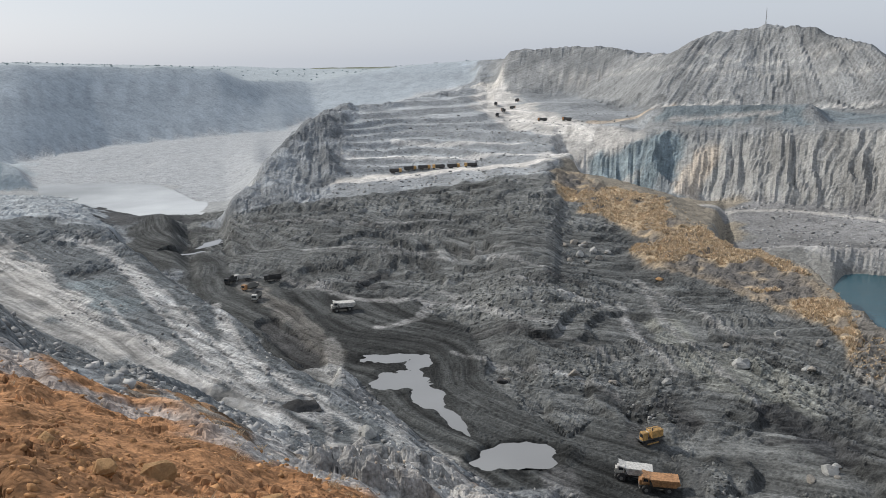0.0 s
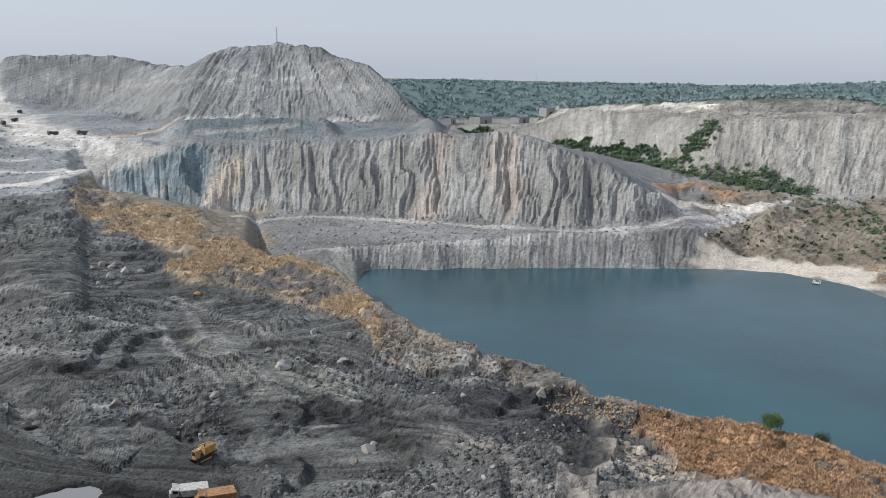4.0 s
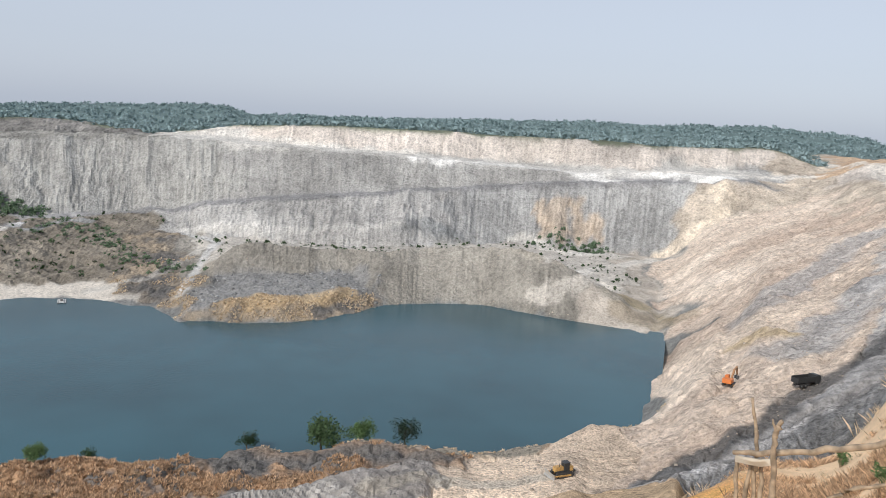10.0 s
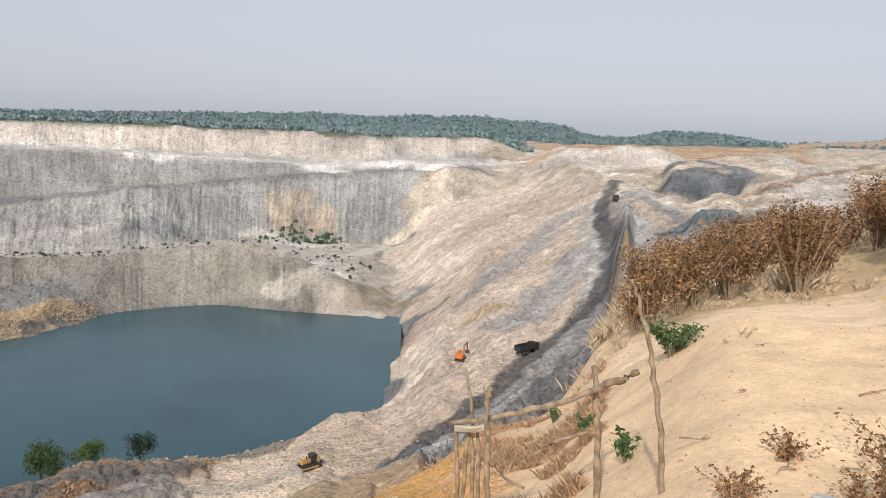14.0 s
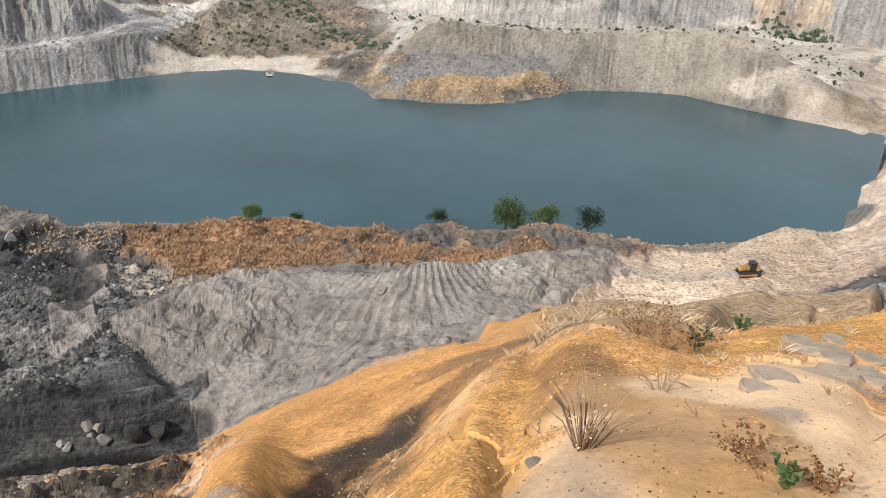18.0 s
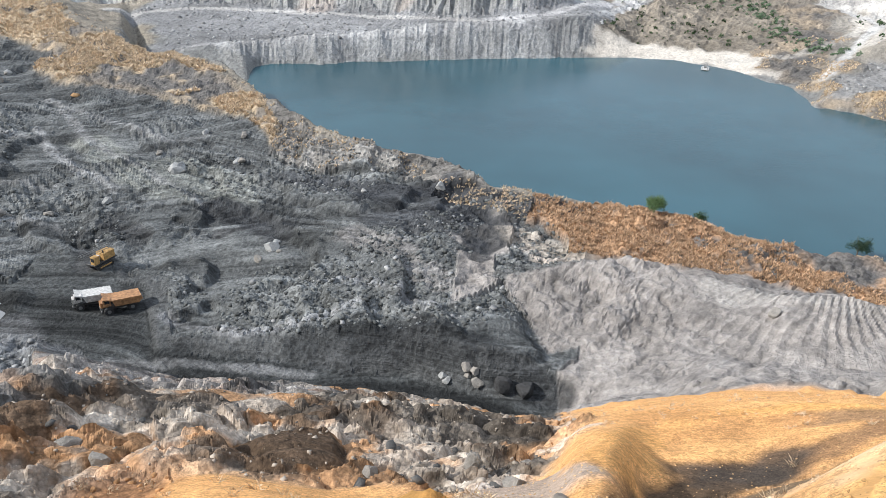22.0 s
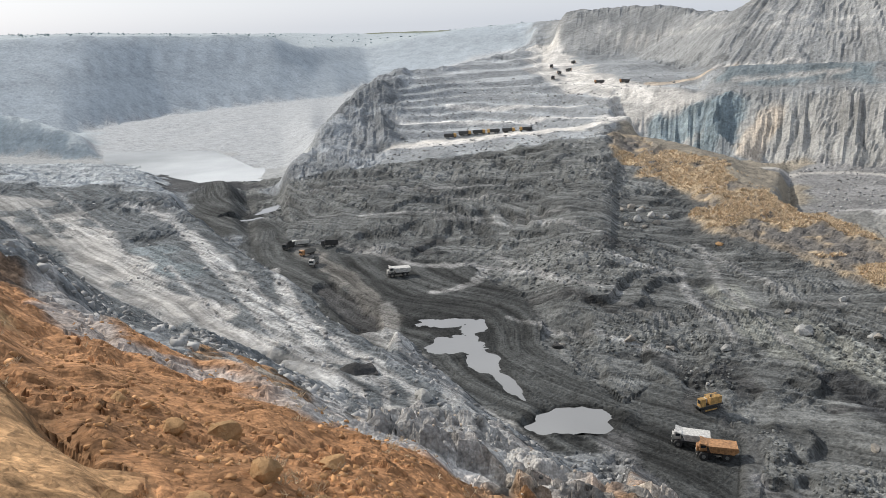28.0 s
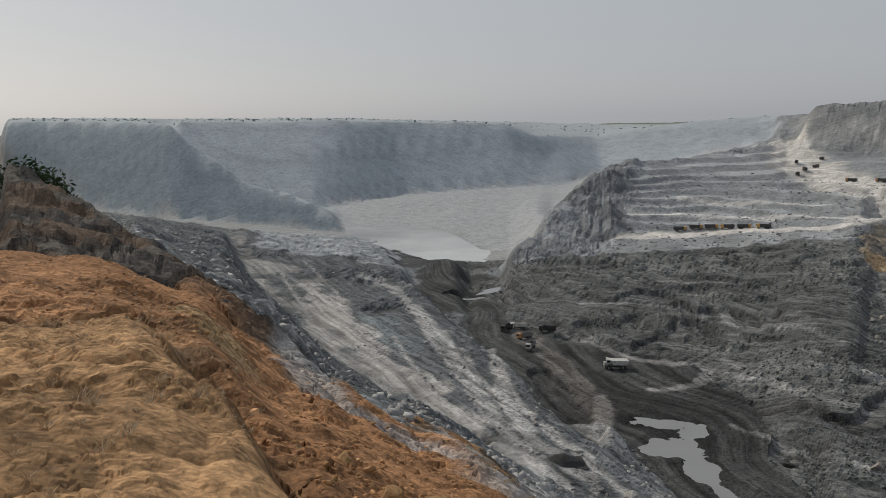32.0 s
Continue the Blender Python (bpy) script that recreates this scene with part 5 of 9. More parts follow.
def hollow(pools, rim=0.8):
    """A shallow basin for the pools that share a level, with streaks of mud that break the surface."""
    near, z = np.full(Z.shape, 9.0), pools[0][5]
    for x, y, rx, ry, turn, _ in pools:
        c, s = math.cos(radians(turn)), math.sin(radians(turn))
        u, v = ((X - x) * c + (Y - y) * s) / rx, (-(X - x) * s + (Y - y) * c) / ry
        near = np.minimum(near, np.hypot(u, v))
    m = near < 2.2
    r = near[m] + 0.35 * fbm(X[m] / 7, Y[m] / 7, 4, 83, 0.6)
    st = swept(X[m], Y[m], (0.6, -0.8), 2.0, 14.0, 1.5, 171)
    bed = z + np.clip(r - 1.0, -0.4, 0.6) * rim + 0.16 * st * np.clip(1.5 - near[m], 0, 0.6)
    w = np.clip((1.7 - near[m]) / 0.4, 0, 1)
    Z[m] = Z[m] * (1 - w) + w * bed
    SOIL[m] *= (1 - 0.3 * w)[:, None]


lay([(4.1, 4.3), (6.1, 5.6), (4.9, 3.9)], 1, (0.32, 0.29, 0.26), 0.1, 0.8)
lay([(-73.5, 326.9), (-52, 310.5), (-36.4, 291.6), (-19, 286.2), (-10.3, 288.1), (-6.5, 283.5), (-9.2, 267.7), (-16.5, 258.5), (-23.4, 256.7)], 4.5, (0.24, 0.24, 0.235), 0, 0.9)
lay([(-37.7, 246.2), (-29.4, 204.7), (-23.3, 202.4), (-12.7, 177.9), (-0.3, 55.5), (0.8, 17.3)], 5, (0.3, 0.3, 0.29), 0, 0.8)
lay([(-60.6, 210.5), (-50.3, 187.5), (-40.5, 173.3), (-28.1, 159.8), (-17, 144.3), (-1, 17.3)], 3, (0.33, 0.33, 0.32), 0, 0.8)
lay([(-38.2, 219.9), (-26.1, 201.4), (-20.7, 178.8)], 7, (0.36, 0.36, 0.35), 0, 0.7)
lay([(-82.7, 315.9), (-53.9, 271), (-34.1, 226.4)], 9, (0.17, 0.16, 0.145), 0, 0.6)
lay([(-60.3, 262.9), (-49.1, 243.7), (-40.1, 226.2)], 9, (0.05, 0.05, 0.05), -2, 0.9)
lay([(-112, 277.1), (-87, 238.6), (-66.9, 200.8), (-50.6, 172.7), (-35.9, 151.8), (-2.5, 14.1)], 4, (0.38, 0.38, 0.37), 0, 0.8)
lay([(-86.1, 286.5), (-53, 187.2), (-39.7, 163.6), (-26.3, 148)], 4, (0.4, 0.4, 0.39), 0, 0.7)
lay([(-159.4, 327.7), (-134.9, 308), (-108.8, 268.7), (-85, 227.7)], 5, (0.42, 0.42, 0.41), 0, 0.7)
lay([(-116.9, 251.6), (-97.5, 225.8)], 14, (0.17, 0.2, 0.21), 0, 0.6)
lay([(-169, 297.7), (-133.7, 252.3), (-100.6, 210.2), (-72.6, 183.6), (-55.9, 164.9)], 12, (0.40, 0.39, 0.37), 0, 0.75)
lay([(143.4, 346.1), (179.2, 334.1), (226.3, 313.1), (278.8, 290), (325.5, 273.6), (397.7, 298.3), (452.6, 307.1)], 6, (0.36, 0.355, 0.345), 0.2, 0.95)
lay([(139.8, 427.6), (177.3, 417.5), (214.4, 380.7), (244, 337.5), (276.9, 296.3)], 7, (0.42, 0.405, 0.38), 0, 0.85)
lay([(278.4, 297.9), (308.7, 286.8), (367, 295.8), (427.9, 312.2), (454.3, 308.3)], 7, (0.42, 0.41, 0.4), 0, 0.9)
lay([(372, 322.5), (398.3, 312.4), (429, 313)], 18, (0.6, 0.56, 0.5), 0, 0.9)
lay([(382.1, 346.2), (443.7, 374.7), (428.4, 331.6)], 14, (0.34, 0.22, 0.14), 2, 0.9)
lay([(161.1, 640.5), (229.3, 589.1), (279.9, 524.1)], 3, (0.46, 0.45, 0.43), 0, 0.9)
lay([(106.6, 889.5), (165.5, 768.1), (228.5, 650.1), (269.2, 622.4), (293.7, 580)], 3, (0.34, 0.335, 0.32), 0, 0.7)
lay([(204.1, 655.9), (256.3, 609.4), (291.4, 550.4)], 3, (0.34, 0.335, 0.32), 0, 0.7)
lay([(161.5, 549.8), (226.5, 533.1), (260.6, 486.7)], 40, (0.17, 0.2, 0.215), 0, 0.85)
lay([(128.4, 506.8), (136.4, 482.6), (135.8, 467.2)], 18, (0.2, 0.225, 0.24), 0, 0.85)
lay([(141.4, 469.8), (161.8, 490)], 14, (0.5, 0.42, 0.33), 0, 0.6)
lay([(263, 416), (251.1, 401.8), (234.9, 380.1)], 25, (0.4, 0.335, 0.285), 0, 0.5)
lay([(292.7, 384.9), (277.7, 368.3), (263.9, 342.9)], 20, (0.4, 0.335, 0.285), 0, 0.5)
lay([(42.8, 958.2), (43.4, 743.4), (55, 639.9), (81.6, 576.6), (100.4, 547.2), (104.4, 528.1), (74.1, 497.2)], 20, (0.50, 0.485, 0.455), 0, 0.85)
lay([(52, 800), (60, 690), (85, 610), (108, 560), (100, 525)], 44, (0.42, 0.405, 0.38), 0, 0.75)
lay([(63.2, 876.2), (49.1, 753.1), (64.1, 690.3), (88.9, 599.1)], 12, (0.58, 0.56, 0.53), 0, 0.9)
lay([(-57.4, 485.8), (-30.3, 492.6), (4.4, 498.2), (55.2, 484)], 10, (0.6, 0.58, 0.55), 0, 0.9)
lay([(-71, 542.9), (-13.8, 535.4), (33.9, 520.7), (74.6, 501)], 7, (0.55, 0.54, 0.52), 0, 0.9)
lay([(-34.5, 573.5), (17, 561.6), (54.3, 543.1)], 7, (0.52, 0.51, 0.49), 0, 0.8)
lay([(48.8, 989.3), (54.7, 788.1), (67.1, 672.3), (80, 620), (86, 585)], 30, (0.54, 0.52, 0.485), 0, 0.9)
lay([(33.9, 739.3), (50.1, 629.2), (69.3, 576.2), (95, 552)], 16, (0.50, 0.485, 0.455), 0, 0.85)
lay([(86, 585), (94, 562), (100, 548)], 9, (0.54, 0.52, 0.485), 0, 0.9)
lay([(102, 522), (107.5, 515.3), (119.1, 512), (129.6, 507), (136, 497)], 22, (0.17, 0.215, 0.235), 0, 0.9)
lay([(121.8, 487.2), (132, 489)], 16, (0.17, 0.215, 0.235), 0, 0.9)
lay([(149.4, 533.9), (179, 520), (206.2, 503)], 5, (0.42, 0.41, 0.39), 0, 0.8)
lay([(114.2, 601.5), (143.8, 603.7), (172.2, 624.4)], 12, (0.48, 0.4, 0.31), 0, 0.8)
lay([(610, 88.7), (632.1, 35.6), (632.2, -14.2), (601.9, -55.7)], 14, (0.66, 0.64, 0.6), 0, 0.9)
lay([(618.7, -79.2), (614.6, -111.5), (604, -140.3)], 12, (0.68, 0.66, 0.62), 0, 0.9)
lay([(581.9, -131), (564.1, -124), (550.9, -108.2), (545.6, -90.6)], 16, (0.62, 0.53, 0.42), 0, 0.9)
lay([(578.7, -4.2), (562.5, -9)], 12, (0.54, 0.43, 0.32), 0, 0.75)
lay([(578.9, -17.1), (561.2, -20.5)], 14, (0.52, 0.42, 0.32), 0, 0.7)
lay([(578.3, -30.8), (560.6, -34.1)], 12, (0.55, 0.44, 0.33), 0, 0.75)
lay([(573.2, -42.7), (560.8, -44.7)], 10, (0.54, 0.43, 0.32), 0, 0.7)
lay([(507.2, 85.3), (525.6, 68), (528.5, 53)], 16, (0.17, 0.18, 0.18), 0, 0.6)
lay([(496, 225.1), (461.6, 186.6), (396.4, 169.8), (351.3, 159)], 6, (0.5, 0.49, 0.47), 0, 0.8)
lay([(408, -50), (398, -62), (386, -66)], 18, (0.30, 0.25, 0.16), 0.5, 0.8)
lay([(455, -40), (430, -42), (405, -34)], 7, (0.60, 0.56, 0.50), 0, 0.8)
lay([(383.8, -49.2), (379, -73.8)], 14, (0.3, 0.24, 0.16), 0.3, 0.5)
lay([(336.8, 129.9), (346, 111.3), (361.4, 93.9), (377.8, 83.9)], 10, (0.5, 0.36, 0.2), 0.2, 0.7)
lay([(393.5, -4.2), (400.8, -24.6), (445.5, -46.9)], 10, (0.62, 0.57, 0.5), 0, 0.7)
lay([(421.2, -8.2), (487.3, -41), (526.1, -76.3)], 10, (0.55, 0.52, 0.47), 0, 0.8)
lay([(340.3, -148.7), (335.7, -126.2), (301.1, -95.6), (279.8, -72.6), (313.7, -58.7)], 22, (0.62, 0.52, 0.42), 0, 0.6)
lay([(401.9, -167.7), (430.2, -146.1), (409.8, -109.2), (438.3, -79.1)], 18, (0.63, 0.54, 0.45), 0, 0.6)
lay([(325.3, -137.5), (271.1, -103.5), (245.7, -85)], 14, (0.4, 0.38, 0.36), 0, 0.6)
lay([(440.8, -371.8), (491.7, -453.3), (43.1, -41.9)], 25, (0.3, 0.21, 0.14), 0, 0.6)
lay([(119.7, 122.6), (124.4, 114.5), (125.3, 103)], 10, (0.3, 0.26, 0.22), 0, 0.8)
lay([(153.9, 31), (167.8, 16), (176.1, -6.3)], 5, (0.4, 0.36, 0.3), 0, 0.7)
lay([(23.5, 156.1), (9.8, 35.7), (8.9, 20.3)], 8, (0.18, 0.18, 0.18), 0, 0.6)
lay([(132.4, 72.4), (140.2, 52.9), (146.9, 39)], 10, (0.5, 0.47, 0.43), 0, 0.6)
lay([(468.3, 315.1), (523.3, 264.1), (534.4, 182.8), (552.8, 106.4), (581.3, 70.9), (592.9, 32.1), (598.4, -25.7), (599.4, -73.7), (611.1, -111.2)], 7, (0.24, 0.235, 0.23), 0, 0.9)
lay([(496.5, 231.6), (494.7, 168.6), (501.7, 113.8), (510.3, 86)], 8, (0.5, 0.48, 0.445), 0, 0.8)
lay([(554.5, 8.6), (528, -26.8), (538, -61.3)], 12, (0.58, 0.55, 0.5), 0, 0.8)
lay([(659.7, 311.7), (645, 252.8), (636.2, 219.3), (626.3, 168.2), (637.3, 101.8)], 10, (0.58, 0.55, 0.5), 0, 0.8)
lay([(605, 607.2), (613.2, 559.2), (597.2, 487.2)], 12, (0.62, 0.6, 0.55), 0, 0.8)
lay([(628, 300.4), (639.8, 254.5), (650.7, 237.7)], 10, (0.6, 0.57, 0.52), 0, 0.8)
lay([(622.4, -79.2), (630.6, -124.7), (639.7, -173.7), (650.6, -216.5)], 10, (0.66, 0.62, 0.56), 0, 0.8)
lay([(809.6, -267.6), (623.4, -241.5), (483.5, -215.5), (469.6, -228.9)], 14, (0.6, 0.56, 0.5), 0, 0.7)
lay([(438.2, 292.7), (473.2, 293.6), (483.5, 282.1)], 9, (0.3, 0.31, 0.31), 0, 0.7)
lay([(354.4, 206.9), (376.7, 190.9), (398.5, 186.6), (438.6, 186.1)], 7, (0.5, 0.47, 0.42), 0, 0.7)
lay([(-208.7, 361), (-150.5, 287), (-112.1, 230.5), (-82.3, 194.2), (-57.1, 169.9)], 1.6, (0.33, 0.325, 0.315), -0.15, 0.7)
lay([(-160, 343.6), (-111.2, 269.9), (-79, 215.8), (-54.3, 174), (-39, 153.5), (-27.3, 140.2)], 1.6, (0.33, 0.325, 0.315), -0.15, 0.7)
lay([(-63.3, 218.5), (-49.2, 186.7), (-37.1, 167.9), (-24.8, 153.5), (-2, 19.3), (-0.4, 16.7)], 1.6, (0.33, 0.325, 0.315), -0.15, 0.7)
lay([(-77.5, 227), (-54.9, 186.6), (-41.5, 164.6), (-33.8, 157.2)], 1.6, (0.33, 0.325, 0.315), -0.15, 0.7)
lay([(-193.5, 315.7), (-139.3, 244.7), (-106.6, 203.7), (-81.9, 181.7), (-25.9, 71.3)], 1.6, (0.33, 0.325, 0.315), -0.15, 0.7)
lay([(-193.8, 300.1), (-49.3, 81.7), (-7.9, 14.2), (-7.1, 14.7), (-6.3, 15.3)], 1.6, (0.33, 0.325, 0.315), -0.15, 0.7)
lay([(-100.9, 229.2), (-71.8, 185.6), (-52.6, 163.3), (-24.2, 94.4), (-2.6, 13.5)], 1.6, (0.33, 0.325, 0.315), -0.15, 0.7)
lay([(-39.9, 157.5), (-27.7, 142.7), (-2, 15.1), (-1.1, 14.4)], 1.6, (0.33, 0.325, 0.315), -0.15, 0.7)
lay([(-32.6, 215.2), (-17.5, 161.6), (-6.8, 140.6), (0.4, 18.5), (1.2, 14.8)], 2.2, (0.3, 0.3, 0.29), -0.1, 0.7)
lay([(-25.7, 199.2), (-13.7, 176.2), (-3, 170.1), (7.8, 153.2)], 2.2, (0.3, 0.3, 0.29), -0.1, 0.7)
lay([(-6, 287.5), (11.9, 268.8), (20.2, 251.4), (37.1, 242.5)], 2.5, (0.27, 0.27, 0.265), 0.2, 0.6)
lay([(23.1, 288.1), (40.9, 269.6), (57.3, 255.9), (58, 221.6)], 2.5, (0.27, 0.27, 0.265), 0.2, 0.6)
lay([(59, 264.4), (58.5, 230.5), (62.4, 208.6)], 2.5, (0.27, 0.27, 0.265), 0.2, 0.6)
lay([(1.7, 232.6), (17.7, 219.6), (32.7, 211.9), (45.2, 197.5)], 2.5, (0.27, 0.27, 0.265), 0.2, 0.6)
lay([(-83.4, 406.8), (-37.8, 389), (3.8, 385.5)], 2.5, (0.27, 0.27, 0.265), 0.2, 0.6)
lay([(-63.7, 357.2), (-21.8, 350.2), (25, 310.9), (39.1, 285.5)], 2.5, (0.27, 0.27, 0.265), 0.2, 0.6)
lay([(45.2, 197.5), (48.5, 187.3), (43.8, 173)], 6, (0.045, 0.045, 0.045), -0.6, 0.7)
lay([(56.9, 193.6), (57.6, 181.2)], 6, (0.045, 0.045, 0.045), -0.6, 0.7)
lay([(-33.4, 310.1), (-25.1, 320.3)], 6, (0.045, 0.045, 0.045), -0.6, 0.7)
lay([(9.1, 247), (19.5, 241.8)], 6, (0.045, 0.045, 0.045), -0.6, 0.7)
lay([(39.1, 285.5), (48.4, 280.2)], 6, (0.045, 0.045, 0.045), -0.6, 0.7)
lay([(61, 112.8), (70.9, 105), (79.8, 96.2), (84.9, 88.1)], 5, (0.035, 0.037, 0.038), 0, 0.8)
lay([(62.5, 107.4), (74.3, 99.2), (84, 85.4), (89.9, 71.8)], 5, (0.05, 0.052, 0.053), 0, 0.8)
lay([(21, 125.6), (42.7, 126.9)], 7, (0.04, 0.042, 0.042), 0, 0.8)
lay([(114.4, 158.1), (130.6, 151.5), (135.7, 129.4), (143.9, 119.5)], 12, (0.05, 0.052, 0.055), 0, 0.85)
lay([(102.8, 144.4), (112.9, 134.8), (124.8, 124.1)], 14, (0.055, 0.057, 0.06), 0, 0.85)
lay([(118.1, 124), (125.2, 114.8), (126.9, 105.5)], 9, (0.3, 0.27, 0.23), 0, 0.8)
lay([(69.3, 289.1), (77.9, 257.8), (86.3, 230.1), (98.7, 227.4)], 2.5, (0.2, 0.2, 0.195), 0.1, 0.8)
lay([(-2, 295), (21.1, 253.6), (39.4, 232), (50.8, 219.9)], 2.5, (0.19, 0.19, 0.185), 0.1, 0.8)
lay([(-110.4, 404), (-73.4, 404.5), (-28.5, 379.9), (9, 360.4)], 2.5, (0.19, 0.19, 0.185), 0.1, 0.8)
lay([(-31, 342.5), (-3.7, 344.2), (27.7, 319.8)], 2.2, (0.19, 0.19, 0.185), 0.1, 0.8)
lay([(68.1, 244.8), (70.4, 215.7), (75.5, 191.9)], 10, (0.2, 0.205, 0.185), 0.3, 0.75)
lay([(79.8, 212.4), (88.6, 199.2), (88.3, 183.6)], 12, (0.2, 0.205, 0.185), 0.3, 0.7)
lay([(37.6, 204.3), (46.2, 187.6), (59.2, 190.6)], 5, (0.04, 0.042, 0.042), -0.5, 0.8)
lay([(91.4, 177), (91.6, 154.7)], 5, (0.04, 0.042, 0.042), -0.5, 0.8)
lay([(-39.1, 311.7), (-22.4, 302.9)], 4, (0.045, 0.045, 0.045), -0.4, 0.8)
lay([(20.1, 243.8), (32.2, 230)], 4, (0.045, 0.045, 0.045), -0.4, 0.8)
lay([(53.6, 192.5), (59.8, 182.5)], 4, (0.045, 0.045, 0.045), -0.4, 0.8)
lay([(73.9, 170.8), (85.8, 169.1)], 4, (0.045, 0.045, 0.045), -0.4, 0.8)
lay([(70.3, 275.9), (68.5, 241.8), (73.6, 212.4), (77.5, 186.9)], 3, (0.22, 0.22, 0.215), 0.1, 0.7)
lay([(48, 140.8), (54.6, 123.2), (64.5, 116.4), (74.8, 113.2)], 3, (0.2, 0.2, 0.2), 0.1, 0.7)
lay([(79.4, 129.7), (84.8, 116.7), (85.6, 100.4)], 3, (0.2, 0.2, 0.2), 0.1, 0.7)
lay([(-11.3, 15.1), (-9.6, 13.4), (-8.2, 11.6)], 1, (0.42, 0.3, 0.16), 0.05, 0.7)
lay([(399.7, -181.9), (398.4, -168.9), (361, -153.4), (310.8, -136.3), (271.3, -122), (247.6, -110.7)], 10, (0.5, 0.48, 0.45), 0, 0.8)
lay([(445, -203), (420, -190), (385.6, -169.6), (351, -154), (320, -144), (281, -129), (258, -116), (238.5, -104), (224, -88), (214, -73), (201, -64), (188, -46), (176, -30), (166, -16)], 8, (0.10, 0.10, 0.10), -0.2, 0.9)
lay([(200, -70), (190, -56), (178, -40), (168, -25)], 5, (0.34, 0.33, 0.32), 0, 0.8)
lay([(226, -97), (212, -82), (202, -73)], 6, (0.36, 0.35, 0.34), 0, 0.8)
lay([(400.7, -188.7), (374.1, -186.1), (330.4, -176.5), (287, -169), (268.4, -170.5)], 6, (0.22, 0.22, 0.22), 0, 0.85)
lay([(435, -211.8), (349, -185.6), (310.5, -184.8)], 5, (0.45, 0.43, 0.41), 0, 0.8)
lay([(448.3, -237), (520.2, -296), (438.6, -265.9), (382.5, -248.2)], 16, (0.15, 0.16, 0.17), 0, 0.9)
lay([(394.6, -215.8), (403, -237.8), (362.7, -227.5)], 12, (0.15, 0.16, 0.17), 0, 0.9)
lay([(300.7, -175.2), (284.2, -178.6), (301.1, -198.3)], 16, (0.12, 0.15, 0.16), 0, 0.9)
lay([(687.8, -462.5), (393.7, -300.2), (37.2, -30.6)], 26, (0.42, 0.385, 0.35), 0, 0.8)
lay([(355.3, -223.1), (352.3, -249.9), (426.9, -336.9), (547.1, -471.4)], 8, (0.22, 0.15, 0.1), 0, 0.7)
lay([(463.1, -382.3), (502.4, -453.3)], 8, (0.2, 0.14, 0.1), 0, 0.7)
lay([(659.9, -414.2), (772.6, -588.8), (711.5, -652.1)], 8, (0.58, 0.46, 0.36), 0, 0.8)
lay([(399.6, -157.3), (367.3, -128.5), (337.6, -106.1), (313.6, -87.5)], 20, (0.38, 0.365, 0.35), 0, 0.75)
lay([(294.6, -122.8), (280.3, -106.6), (258.3, -88.9), (256, -80.5)], 20, (0.37, 0.355, 0.34), 0, 0.75)
lay([(387.7, -161.7), (340, -124.8), (311.7, -101.1), (307.6, -79.4)], 9, (0.6, 0.5, 0.41), 0, 0.8)
lay([(431.9, -162.8), (410.4, -136.5), (372.7, -102.5), (390.4, -87.7)], 7, (0.6, 0.5, 0.41), 0, 0.8)
lay([(274.6, -71.5), (273.6, -77.1), (268.4, -83.8)], 9, (0.36, 0.28, 0.17), 0.2, 0.8)
lay([(6.2, 4.4), (9.9, 6.2), (11.7, 6.1), (12.7, 5.1), (13, 3.9)], 0.8, (0.66, 0.35, 0.12), 0.03, 0.85)
lay([(9.1, 3.7), (10.3, 3.4), (12.5, 3.2)], 0.8, (0.24, 0.14, 0.075), 0, 0.8)
lay([(4.3, 2.6), (7.5, 4), (8.7, 4), (9.2, 4)], 0.9, (0.065, 0.052, 0.04), -0.05, 0.9)
lay([(2.8, 1.1), (3.8, 1.2), (5.3, 1.3), (7.3, 1.3), (7.2, 0.9)], 1, (0.72, 0.4, 0.14), 0.05, 0.85)
lay([(3.2, 0.7), (3.9, 0.4), (4.5, 0.1), (4.9, -0.3)], 0.6, (0.62, 0.45, 0.31), 0, 0.8)
lay([(2.9, -0), (3.6, -0.3), (3.7, -0.7), (3.7, -1.1)], 0.8, (0.68, 0.43, 0.2), 0.02, 0.7)
lay([(7.9, -0.3), (8.8, -0.8), (10, -1.6), (12, -2.7)], 0.9, (0.7, 0.4, 0.14), 0, 0.8)
lay([(5.1, -0.3), (5.2, -0.6)], 0.3, (0.45, 0.38, 0.32), 0, 0.8)
lay([(7.2, -1), (7, -1.4)], 0.3, (0.45, 0.38, 0.32), 0, 0.8)
# right face of the second gravel mound: its shade laid on as brown
lay([(6.9, 1.1), (6.2, 0.95), (5.4, 0.85), (5.1, 0.6)], 0.7, (0.40, 0.23, 0.11), 0, 0.8)
lay([(12.0, 4.3), (12.7, 3.6), (12.9, 2.9)], 1.2, (0.27, 0.165, 0.09), 0, 0.85)
# near face of the first mound: shade put into a darker ochre
lay([(11.3, 6.5), (10.7, 5.6), (11.6, 5.0)], 1.6, (0.52, 0.27, 0.105), 0, 0.7)
lay([(8.6, 4.4), (9.1, 3.8), (10.0, 3.9)], 1.1, (0.075, 0.06, 0.048), -0.08, 0.9)
lay([(38, 126), (48, 117), (55, 108.5), (62.5, 98), (69.5, 90.5), (76, 79.5), (83, 70)], 8, (0.034, 0.036, 0.036), 0, 0.9)
lay([(34, 133), (46, 121), (60, 106)], 2.5, (0.17, 0.17, 0.168), 0, 0.7)
lay([(4.3, 0.2), (5.0, 0.0), (4.4, -0.3), (3.9, -0.1)], 0.9, (0.62, 0.36, 0.16), 0.03, 0.75)
